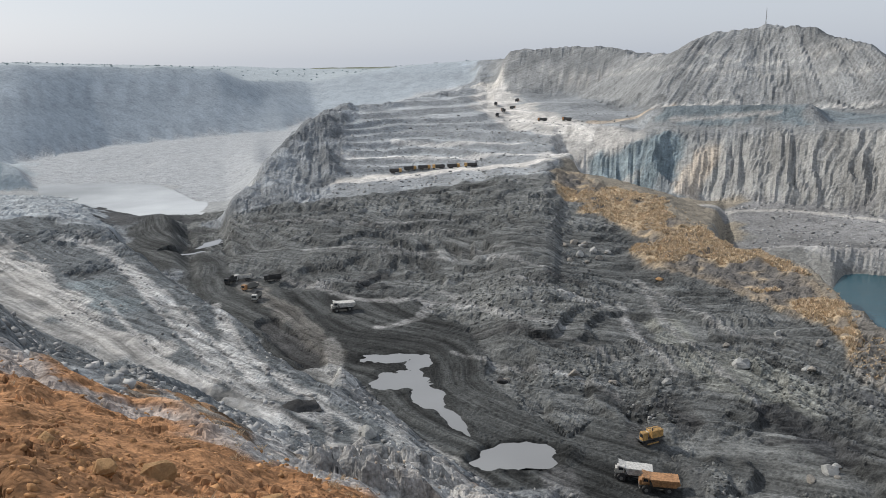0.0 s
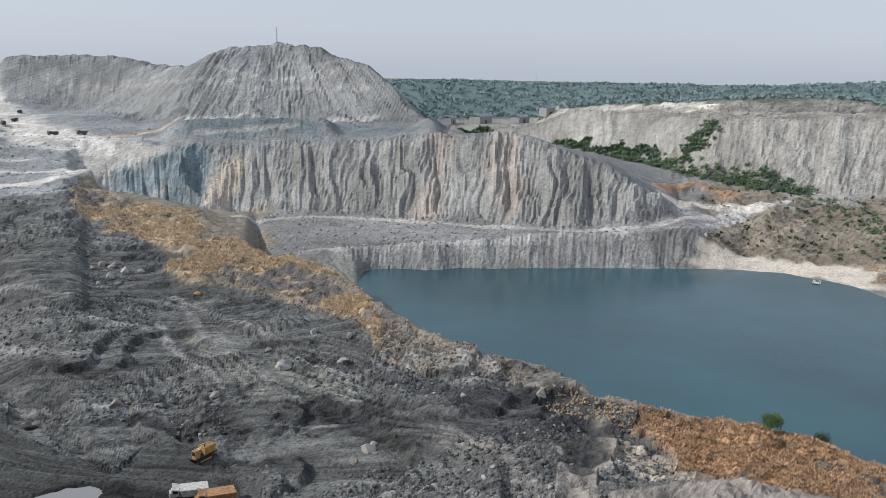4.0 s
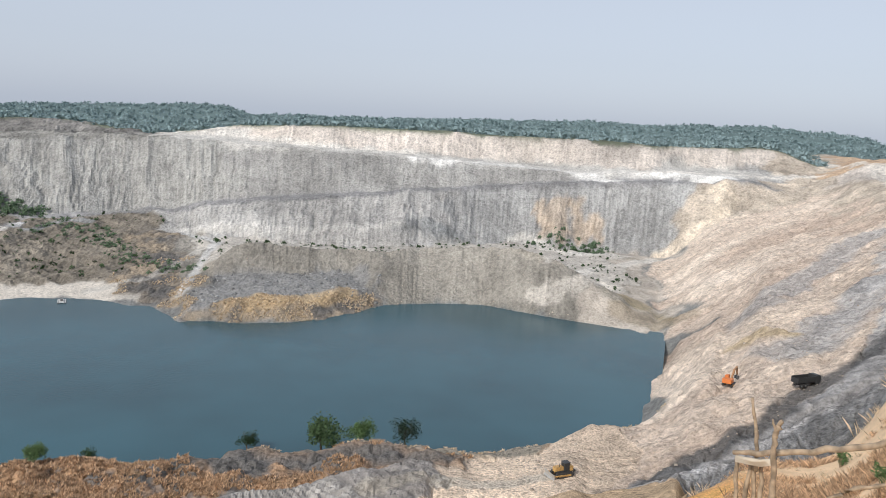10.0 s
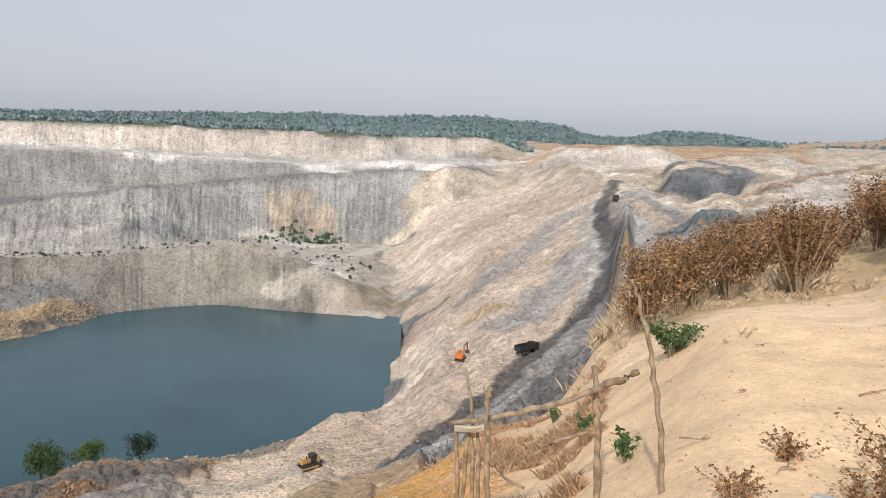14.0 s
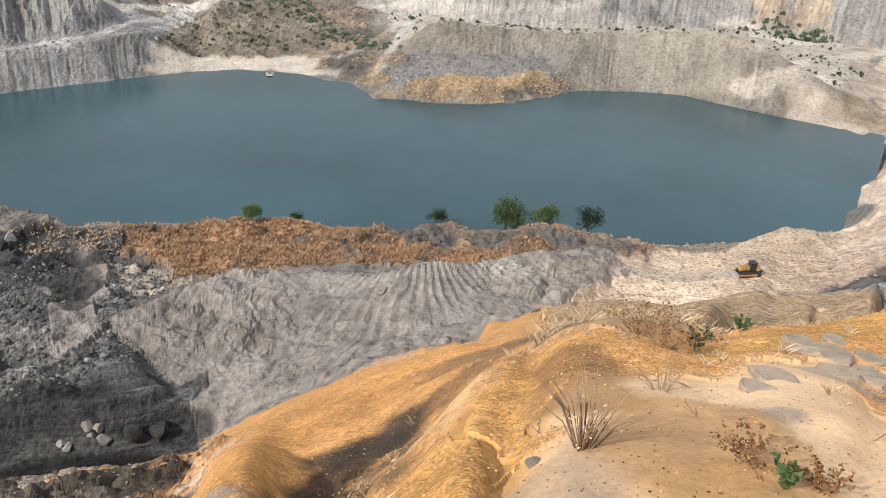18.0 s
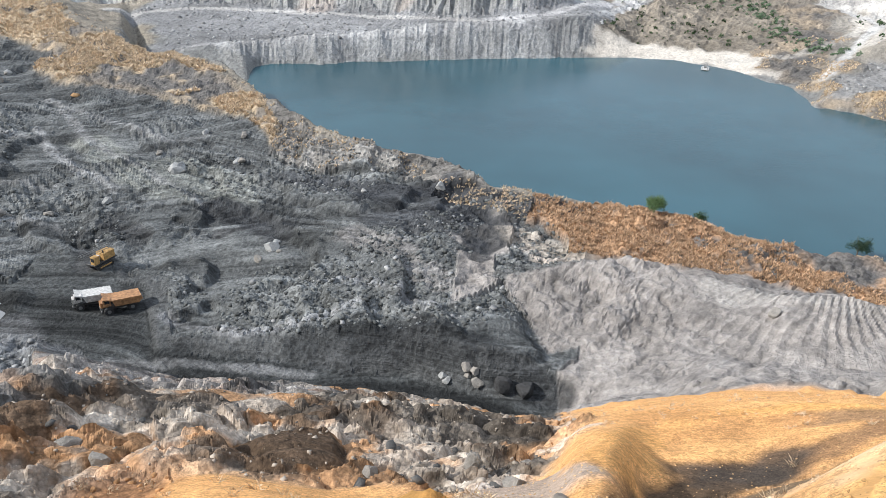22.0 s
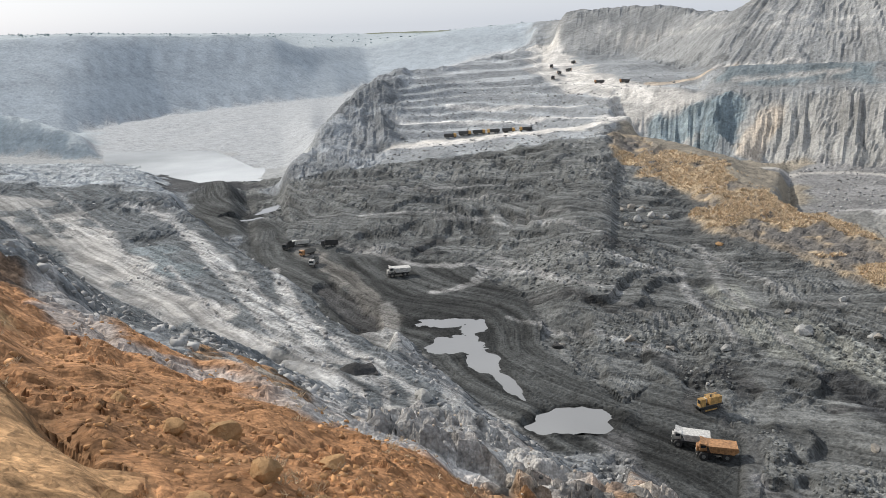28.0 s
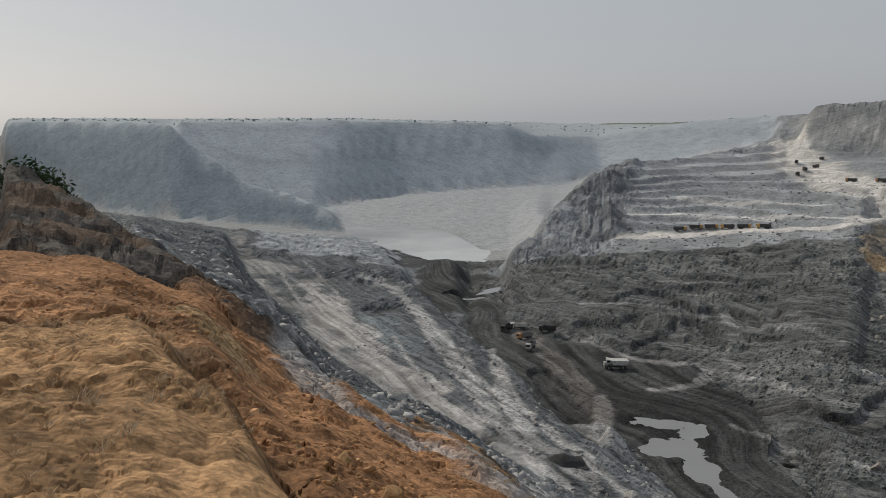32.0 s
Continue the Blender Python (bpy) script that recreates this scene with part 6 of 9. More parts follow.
lay([(8.9, 7.3), (9.7, 7.5), (9.8, 7.2)], 0.5, (0.6, 0.5, 0.4), 0.03, 0.8)
lay([(103.5, 188.8), (114.1, 170), (120.8, 151.3), (122.6, 133.1)], 12, (0.05, 0.052, 0.055), 0, 0.8)
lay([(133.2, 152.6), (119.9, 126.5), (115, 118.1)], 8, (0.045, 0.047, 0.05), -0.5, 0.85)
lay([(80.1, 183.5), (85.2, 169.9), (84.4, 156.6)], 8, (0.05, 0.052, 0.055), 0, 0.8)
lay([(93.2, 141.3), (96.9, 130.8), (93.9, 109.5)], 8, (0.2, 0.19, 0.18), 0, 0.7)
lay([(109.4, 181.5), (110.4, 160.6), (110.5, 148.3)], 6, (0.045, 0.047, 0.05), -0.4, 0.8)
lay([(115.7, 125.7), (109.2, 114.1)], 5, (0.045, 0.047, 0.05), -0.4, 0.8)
lay([(94.2, 920.3), (137.7, 875.1), (166.9, 808.3)], 26, (0.16, 0.168, 0.172), 0, 0.8)
lay([(199.4, 662.1), (242.2, 642.2), (275.5, 604.7), (292.8, 581.4)], 2.5, (0.34, 0.34, 0.33), 0, 0.8)
lay([(252.2, 655.7), (277.1, 619.7), (298.8, 593.6)], 2.5, (0.33, 0.33, 0.32), 0, 0.8)
lay([(107.9, 881.8), (154.9, 806.7), (181.9, 688.5), (211, 651.9)], 2.5, (0.33, 0.33, 0.32), 0, 0.8)
lay([(163.9, 588), (207.2, 547.8), (243.2, 503.9), (267.9, 459.3)], 14, (0.15, 0.175, 0.19), 0, 0.85)

# pools: x, y, half lengths, turn, level
POOLS = [(-13.5, 212, 9, 6.5, 60, 2.75), (-17.0, 229, 8, 4, 0, 2.8), (-9, 224, 7, 4, 80, 2.75), (-5, 199, 10, 4, 110, 2.7), (0, 188, 9, 2.2, 115, 2.7),
         (15.8, 166.6, 9, 5.5, 10, 2.5), (-125, 383, 9, 3.5, 35, -0.2), (-121, 400, 12, 3, 70, 0.0), (-57, 135, 5, 2, 60, 20.0)][:8]
hollow([(*p[:5], 2.75) for p in POOLS[:5]])
hollow([POOLS[5]], 2.6)
for p in POOLS[6:]:
    hollow([p])
POOLS = [(*p[:5], (2.75 if k < 5 else p[5]) + 0.006 * k) for k, p in enumerate(POOLS)]


def ground_height(x, y):
    """The ground's height at a plan position."""
    a, r = math.degrees(math.atan2(x, y)), math.hypot(x, y)
    i = min(max((a - FINE[0]) / 0.16, 0), len(FINE) - 1.001)
    j = min(max(float(np.interp(r, RINGS, np.arange(len(RINGS)))), 0), len(RINGS) - 1.001)
    i0, j0 = int(i), int(j)
    u, v = i - i0, j - j0
    return float((Z[i0, j0] * (1 - u) + Z[i0 + 1, j0] * u) * (1 - v) + (Z[i0, j0 + 1] * (1 - u) + Z[i0 + 1, j0 + 1] * u) * v)


GROUND_LABELS = {
    "bench_scarp": "broken blue-grey scarp below the bench",
    "coal_cut_face": "black coal cut face with thin beds",
    "coal_road": "dark coal-dusted haul road curving up the slope",
    "coal_seam": "bedded black coal seam above the floor",
    "dark_hollow": "dark brown earth between ochre gravel mounds",
    "coal_scarp": "dark blue-grey coal scarp above the road",
    "dark_road_bank": "dark grey bank below the coal road",
    "grey_tier_bench": "dull grey bench above the middle tier",
    "grey_top_tier": "low dark grey tier below the forest",
    "pale_rubble_heaps": "pale heaps of rubble behind the grey tier",
    "gully_face": "washed-out clay gully with shade in its dark colour",
    "shale_outcrop": "black shale outcrop along the brow",
    "tan_knoll_edge": "tan crumbly clay at the knoll's edge",
    "dozed_flat": "pale sandy flat marked by dozer tracks",
    "east_bench": "sandy bench with dark scarps",
    "east_flank": "brown stony flank below dry shrubs",
    "east_plateau": "brown stripped plateau behind the coal road",
    "east_spoil_slope": "pale pink spoil slope with long slides",
    "east_valley": "grey spoil valley with streaked slides",
    "far_heap": "low gullied heap of pale spoil beside the lake",
    "far_pit_wall": "distant hazy pit wall with level beds",
    "forest_hills": "low hazy green hills on the horizon",
    "grass_ridge": "shale ridge overgrown with dry straw grass",
    "grassy_point": "low point of dry grass in the lake",
    "gravel_mound": "mound of loose ochre gravel",
    "blue_band": "dark blue-grey rock band above the gullied wall",
    "green_valley": "dusty valley floor between bushes",
    "grey_cliff": "grey gullied cliff of spoil",
    "grey_spoil_heap": "pale grey spoil heap with tipped furrows",
    "gullied_wall": "tall grey-brown wall cut by deep gullies",
    "haul_road": "pale dusty haul road with wheel tracks",
    "knoll_top": "sandy top of the knoll with small pebbles",
    "lake_bank": "brown earth bank above the lake",
    "lake_bed": "muddy bed under the lake",
    "lake_wall": "grey gullied wall at the water",
    "lower_bench": "grey rubble bench below the gullied wall",
    "middle_tier": "grey middle tier with fine rills",
    "mud_flat": "pale drying mud flat at the lake",
    "orange_flank": "orange clay flank with clods and rills",
    "pale_tier": "pale spoil tier with fine rills",
    "pit_floor": "black pit floor swept by wheel tracks",
    "plateau": "dry open plateau beyond the mine",
    "rocky_point": "grey rocky top of a lake point",
    "rubble_strip": "crumbly strip of marl, clay and dark soil",
    "rust_grass_bank": "bank of rust-brown dry grass above water",
    "sandy_mound": "smooth pale sandy mound on the knoll",
    "scrub_strip": "dry sandy strip below brown shrubs",
    "scrubland": "grey-brown scrubland dotted with dark bushes",
    "shale_heaps": "dark grey shale heaps worked into low scarps",
    "shale_ridge": "broken shale ridge with tufts of grass",
    "spoil_hill": "broad grey spoil hill with fanning rills",
    "sump_bed": "pale bed below the sump pond",
    "sump_flat": "pale grey flat round the sump pond",
    "terraces": "grey rock terraces cut in steps",
    "terrace_back_slope": "hazy grey slope behind the terraces",
    "tier_road": "narrow grey road along a spoil tier",
    "top_tier": "cream white top tier of spoil",
    "upper_bench": "blue-grey upper bench below the hill",
    "upper_tier_bench": "pale bench between spoil tiers",
    "valley_floor": "pale dusty valley floor",
    "west_bench": "blue-grey rock bench with rubble patches",
    "west_bluff": "hazy blue-grey bluff of the far pit",
    "west_plateau": "hazy plateau above the far pit",
    "white_beach": "white mud beach at the lake",
    "white_haul_road": "white dusty haul road on the terraces",
    "white_wall": "whitish gullied wall of spoil",
}


def build_ground():
    n, r = Z.shape
    idx = np.arange(n * r).reshape(n, r)
    nxt = np.roll(idx, -1, axis=0)
    quads = np.stack([idx[:, :-1], nxt[:, :-1], nxt[:, 1:], idx[:, 1:]], -1).reshape(-1, 4)
    co = np.stack([X, Y, Z], -1).reshape(-1, 3)
    FALL = np.stack([ACROSS, ALONG * 0.05, np.zeros_like(RR)], -1).reshape(-1, 3)
    soil_rgb = np.clip(SOIL, 0.01, 0.9).reshape(-1, 3)
    zone = ZONE
    objs = sorted(set(v[0] for v in ZONES.values()))
    oid = np.array([objs.index(ZONES[z][0]) for z in ZLIST])[zone][:, :-1].reshape(-1)
    for k, name in enumerate(objs):
        q = quads[oid == k]
        if not len(q):
            continue
        used, inv = np.unique(q, return_inverse=True)
        me = bpy.data.meshes.new(name)
        me.vertices.add(len(used))
        me.vertices.foreach_set("co", co[used].astype(np.float32).ravel())
        me.loops.add(q.size)
        me.loops.foreach_set("vertex_index", inv.astype(np.int32).ravel())
        me.polygons.add(len(q))
        me.polygons.foreach_set("loop_start", np.arange(0, q.size, 4, dtype=np.int32))
        me.polygons.foreach_set("use_smooth", np.full(len(q), next(v[1] for v in ZONES.values() if v[0] == name) in ("sand", "near", "smooth", "distant")))
        me.update(calc_edges=True)
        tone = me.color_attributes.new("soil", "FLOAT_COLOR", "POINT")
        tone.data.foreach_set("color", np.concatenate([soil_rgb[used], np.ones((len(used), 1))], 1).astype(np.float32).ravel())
        fall = me.attributes.new("fall", "FLOAT_VECTOR", "POINT")
        fall.data.foreach_set("vector", FALL[used].astype(np.float32).ravel())
        me.attributes.new("rilled", "FLOAT", "POINT").data.foreach_set("value", STREAK.reshape(-1)[used].astype(np.float32))
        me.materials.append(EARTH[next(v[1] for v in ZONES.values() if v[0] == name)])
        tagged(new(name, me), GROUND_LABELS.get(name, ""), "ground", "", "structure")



def polar(p):
    return math.degrees(math.atan2(p[0], p[1])), math.hypot(p[0], p[1])


def shore_at(name, a):
    pts = sorted(polar(p) for l in LINES if l[0] == name for p in l[2])
    return float(np.interp(a, [p[0] for p in pts], [p[1] for p in pts]))


def sheet_of_water(name, near, far, a0, a1, z, mat, label, n=90):
    bm = bmesh.new()
    prev = None
    for a in np.linspace(a0, a1, n):
        s, c = math.sin(radians(a)), math.cos(radians(a))
        pair = [bm.verts.new((d * s, d * c, z)) for d in (near(a), far(a))]
        if prev:
            bm.faces.new((prev[0], prev[1], pair[1], pair[0]))
        prev = pair
    me = bpy.data.meshes.new(name)
    bm.to_mesh(me), bm.free()
    me.materials.append(mat)
    return tagged(new(name, me), label, "water", "", "structure")


build_ground()
lake_mat = water("lake_water", (0.026, 0.078, 0.098), 0.22)
sheet_of_water("lake", lambda a: shore_at("ridge", a) + 1, lambda a: shore_at("shore", a) + 10, 15, 99.9, 0.0, lake_mat, "still blue-green pit lake between spoil heaps")
sheet_of_water("sump_pond", lambda a: shore_at("pond_s", a) - 6, lambda a: shore_at("pond_n", a) + 6, -27, -16.6, -9.4, water("pale_water", (0.46, 0.47, 0.46), 0.12), "pale milky pond on the far pit floor")

# ---- things ----
def part(name, bm, mat, parent=None, label="", smooth=False):
    me = bpy.data.meshes.new(name)
    bm.to_mesh(me), bm.free()
    if smooth:
        me.polygons.foreach_set("use_smooth", np.ones(len(me.polygons), bool))
    me.materials.append(mat)
    ob = new(name, me)
    ob.parent = parent
    return tagged(ob, label)


def thing(name, label, category, group="", at=(0, 0, 0), turn=0.0, scale=1.0):
    ob = new(name)
    ob.empty_display_size = 0.3
    ob.matrix_basis = Matrix.Translation(at) @ Matrix.Rotation(radians(turn), 4, "Z") @ Matrix.Diagonal((scale, scale, scale, 1))
    return tagged(ob, label, category, group)


def box(bm, centre, size, rot=(0, 0, 0), taper=1.0):
    r = bmesh.ops.create_cube(bm, size=1.0)
    for v in r["verts"]:
        if taper != 1.0 and v.co.z > 0:
            v.co.x, v.co.y = v.co.x * taper, v.co.y * taper
    bmesh.ops.transform(bm, matrix=pose(*centre, *rot) @ Matrix.Diagonal((*size, 1)), verts=r["verts"])
    return r["verts"]


def boxes(items):
    bm = bmesh.new()
    for it in items:
        box(bm, *it)
    bmesh.ops.bevel(bm, geom=bm.edges[:], offset=0.03, segments=1, affect="EDGES", clamp_overlap=True)
    return bm


def tube(bm, pts, radii, sides=6):
    """A tapered stem through the points."""
    rings = []
    for i, (p, r) in enumerate(zip(pts, radii)):
        p = Vector(p)
        d = (Vector(pts[min(i + 1, len(pts) - 1)]) - Vector(pts[max(i - 1, 0)])).normalized()
        u = d.orthogonal().normalized()
        v = d.cross(u)
        rings.append([bm.verts.new(p + r * (math.cos(k * math.tau / sides) * u + math.sin(k * math.tau / sides) * v)) for k in range(sides)])
    for a, b in zip(rings, rings[1:]):
        for k in range(sides):
            bm.faces.new((a[k], a[(k + 1) % sides], b[(k + 1) % sides], b[k]))
    for ring in (rings[0][::-1], rings[-1]):
        bm.faces.new(ring)


def wheel(bm, centre, radius, width):
    m = pose(*centre, 90, 0, 0)
    bmesh.ops.create_cone(bm, cap_ends=True, segments=16, radius1=radius, radius2=radius, depth=width, matrix=m)
    bmesh.ops.bevel(bm, geom=[e for e in bm.edges if len(e.link_faces) == 2 and e.calc_face_angle() > 1], offset=radius * 0.12, segments=2, affect="EDGES")


PAINT = {
    "white": plain("dusty_white_paint", (0.50, 0.49, 0.46), 0.6, 0, 0.25, 0.5),
    "orange": plain("faded_orange_paint", (0.36, 0.19, 0.085), 0.6, 0, 0.35, 0.6),
    "yellow": plain("dusty_yellow_paint", (0.46, 0.28, 0.10), 0.6, 0, 0.3, 0.6),
    "bright_orange": plain("orange_paint", (0.62, 0.19, 0.05), 0.45),
    "dark": plain("dark_steel", (0.06, 0.06, 0.06), 0.5, 0.4),
    "grey": plain("grey_steel", (0.22, 0.22, 0.21), 0.5, 0.5),
    "rubber": plain("tyre_rubber", (0.035, 0.035, 0.035), 0.85),
    "glass": plain("cab_glass", (0.03, 0.035, 0.04), 0.08),
    "blade": plain("worn_blade_steel", (0.55, 0.53, 0.49), 0.35, 0.6),
    "wood": plain("weathered_wood", (0.30, 0.225, 0.15), 0.9, 0, 0.35, 0.06),
    "rope": plain("pale_rope", (0.55, 0.48, 0.38), 0.95),
    "bark": plain("tree_bark", (0.12, 0.09, 0.065), 0.95, 0, 0.3, 0.2),
}


def leaf_material(name, c, spread=0.35):
    m = bpy.data.materials.new(name)
    m.use_nodes = True
    nt = m.node_tree
    b = nt.nodes["Principled BSDF"]
    b.inputs["Roughness"].default_value = 0.7
    b.inputs["Specular IOR Level"].default_value = 0.2
    g = nt.nodes.new("ShaderNodeNewGeometry")
    nt.links.new(ramp(nt, g.outputs["Random Per Island"], [(0.0, scaled(c, 1 - spread)), (0.6, c), (1.0, scaled(c, 1 + spread))]), b.inputs["Base Color"])
    return m


LEAF = {
    "green": leaf_material("green_leaves", (0.075, 0.125, 0.045)),
    "dark_green": leaf_material("dark_green_leaves", (0.05, 0.085, 0.035)),
    "bush_green": leaf_material("dusty_green_leaves", (0.10, 0.15, 0.085), 0.3),
    # far_green: leaf colour paled and blued to hold the haze of distance
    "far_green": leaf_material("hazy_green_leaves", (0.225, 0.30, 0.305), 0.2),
    "brown": leaf_material("dry_brown_leaves", (0.27, 0.15, 0.07), 0.65),
    "straw": leaf_material("dry_straw", (0.60, 0.475, 0.33), 0.4),
    "rust": leaf_material("rusty_grass", (0.49, 0.33, 0.205), 0.6),
    "yellow": leaf_material("yellow_leaves", (0.50, 0.34, 0.07), 0.4),
    "rock_grey": leaf_material("grey_stone", (0.27, 0.27, 0.265), 0.5),
    "rock_dark": leaf_material("dark_shale_stone", (0.125, 0.13, 0.125), 0.5),
    "rock_brown": leaf_material("brown_grey_stone", (0.31, 0.265, 0.215), 0.5),
    "rock_pale": leaf_material("pale_stone", (0.42, 0.355, 0.29), 0.3),
    "rock_ochre": leaf_material("ochre_stone", (0.40, 0.215, 0.095), 0.4),
    "gravel": leaf_material("ochre_pebbles", (0.58, 0.37, 0.17), 0.4),
}

# --- vehicles ---
def wheels_of(root, places, radius, width):
    proto = None
    for x, y in places:
        if proto is None:
            bm = bmesh.new()
            wheel(bm, (0, 0, 0), radius, width)
            proto = part("wheel", bm, PAINT["rubber"], root)
            bm = bmesh.new()
            wheel(bm, (0, 0, 0), radius * 0.5, width * 1.06)
            part("rim", bm, PAINT["grey"], proto, "grey steel rim")
            w = proto
        else:
            w = proto.copy()
            scene.collection.objects.link(w)
            r = proto.children[0].copy()
            scene.collection.objects.link(r)
            r.parent = w
        w.location = (x, y, radius)


def dump_truck(at, turn, body, bed, label, category="dump truck", group="", scale=1.0, load=None):
    """A rigid haul truck, 8.6 m long: its nose looks along x."""
    t = thing("dump_truck", label, category, group, at, turn, scale)
    part("chassis", boxes([((0, 0, 1.15), (7.6, 1.3, 0.5)), ((3.9, 0, 0.95), (0.35, 2.9, 0.5)), ((-3.0, 0, 1.2), (0.5, 2.6, 0.4))]), PAINT["dark"], t)
    part("bonnet", boxes([((3.25, -0.55, 2.0), (1.5, 1.7, 1.2)), ((2.2, 0, 2.45), (0.5, 3.2, 0.12))]), body, t)
    cab = part("cab", boxes([((2.75, 0.75, 2.95), (1.5, 1.35, 1.5)), ((2.75, 0.75, 3.74), (1.7, 1.5, 0.1))]), body, t)
    part("windscreen", boxes([((3.51, 0.75, 3.15), (0.03, 1.1, 0.7))]), PAINT["glass"], cab)
    part("side_window", boxes([((2.75, 1.44, 3.15), (1.0, 0.03, 0.65))]), PAINT["glass"], cab)
    bm = bmesh.new()
    prof = [(-4.5, 2.5), (-3.6, 1.75), (1.2, 2.0), (1.75, 3.3), (3.3, 3.95), (3.3, 4.07), (1.7, 3.55), (-4.3, 3.3)]
    a = [bm.verts.new((x, -1.75, z)) for x, z in prof]
    b = [bm.verts.new((x, 1.75, z)) for x, z in prof]
    for k in range(len(prof)):
        j = (k + 1) % len(prof)
        bm.faces.new((a[k], a[j], b[j], b[k]))
    bm.faces.new(a[::-1]), bm.faces.new(b)
    inner = [f for f in bm.faces if f.calc_center_median().z > 3.25 and abs(f.normal.z) > 0.8]
    bmesh.ops.inset_region(bm, faces=inner[:1], thickness=0.12)
    dump = part("dump_bed", bm, bed, t)
    for x in (-3.0, -1.6, -0.2, 1.0):
        for y in (-1.8, 1.8):
            part("rib", boxes([((x, y, 2.75), (0.16, 0.12, 1.3))]), bed, dump)
    for y in (-1.1, 1.1):
        part("headlight", boxes([((4.05, y, 1.25), (0.08, 0.35, 0.25))]), PAINT["white"], t)
    part("ladder", boxes([((3.95, 0.2, 1.6), (0.05, 0.5, 0.04)), ((3.95, 0.2, 1.9), (0.05, 0.5, 0.04)), ((3.95, 0.2, 2.2), (0.05, 0.5, 0.04)), ((3.97, -0.05, 1.8), (0.04, 0.04, 1.2)), ((3.97, 0.45, 1.8), (0.04, 0.04, 1.2))]), PAINT["grey"], t)
    for y in (-1.2, 1.2):
        part("exhaust", boxes([((2.1, y, 2.5), (0.2, 0.2, 0.9))]), PAINT["dark"], t)
    wheels_of(t, [(2.6, -1.35), (2.6, 1.35), (-2.2, -1.25), (-2.2, 1.25)], 0.95, 0.75)
    return t


def tipper(at, turn, cabin, bed, label, group="", scale=1.0):
    t = thing("tipper_truck", label, "tipper truck", group, at, turn, scale)
    part("chassis", boxes([((0, 0, 0.95), (8.0, 1.0, 0.35))]), PAINT["dark"], t)
    cab = part("cab", boxes([((3.2, 0, 1.95), (1.7, 2.4, 2.0)), ((3.1, 0, 3.0), (1.4, 2.3, 0.15))]), cabin, t)
    part("windscreen", boxes([((4.06, 0, 2.3), (0.03, 2.0, 0.8))]), PAINT["glass"], cab)
    part("dump_bed", boxes([((-1.0, 0, 1.35), (6.2, 2.4, 0.2)), ((-1.0, -1.2, 2.1), (6.2, 0.12, 1.5)), ((-1.0, 1.2, 2.1), (6.2, 0.12, 1.5)), ((2.1, 0, 2.3), (0.12, 2.5, 1.9)), ((-4.1, 0, 2.0), (0.12, 2.4, 1.3))]), bed, t)
    wheels_of(t, [(3.0, -1.05), (3.0, 1.05), (-1.2, -1.0), (-1.2, 1.0), (-2.6, -1.0), (-2.6, 1.0)], 0.55, 0.4)
    return t


def crawler(root, y, length, height, width):
    bm = bmesh.new()
    n = 10
    prof = []
    for k in range(n):
        a = -math.pi / 2 + math.pi * k / (n - 1)
        prof.append((length / 2 - height / 2 + math.cos(a) * height / 2, height / 2 + math.sin(a) * height / 2))
    prof += [(-x, z) for x, z in prof[::-1]]
    a = [bm.verts.new((x, y - width / 2, z)) for x, z in prof]
    b = [bm.verts.new((x, y + width / 2, z)) for x, z in prof]
    for k in range(len(prof)):
        j = (k + 1) % len(prof)
        bm.faces.new((a[k], a[j], b[j], b[k]))
    bm.faces.new(a[::-1]), bm.faces.new(b)
    bmesh.ops.recalc_face_normals(bm, faces=bm.faces)
    tr = part("track", bm, PAINT["dark"], root)
    bm = bmesh.new()
    box(bm, (0, y, height / 2), (length * 0.7, width * 1.06, height * 0.35))
    part("track_frame", bm, PAINT["yellow"], tr)


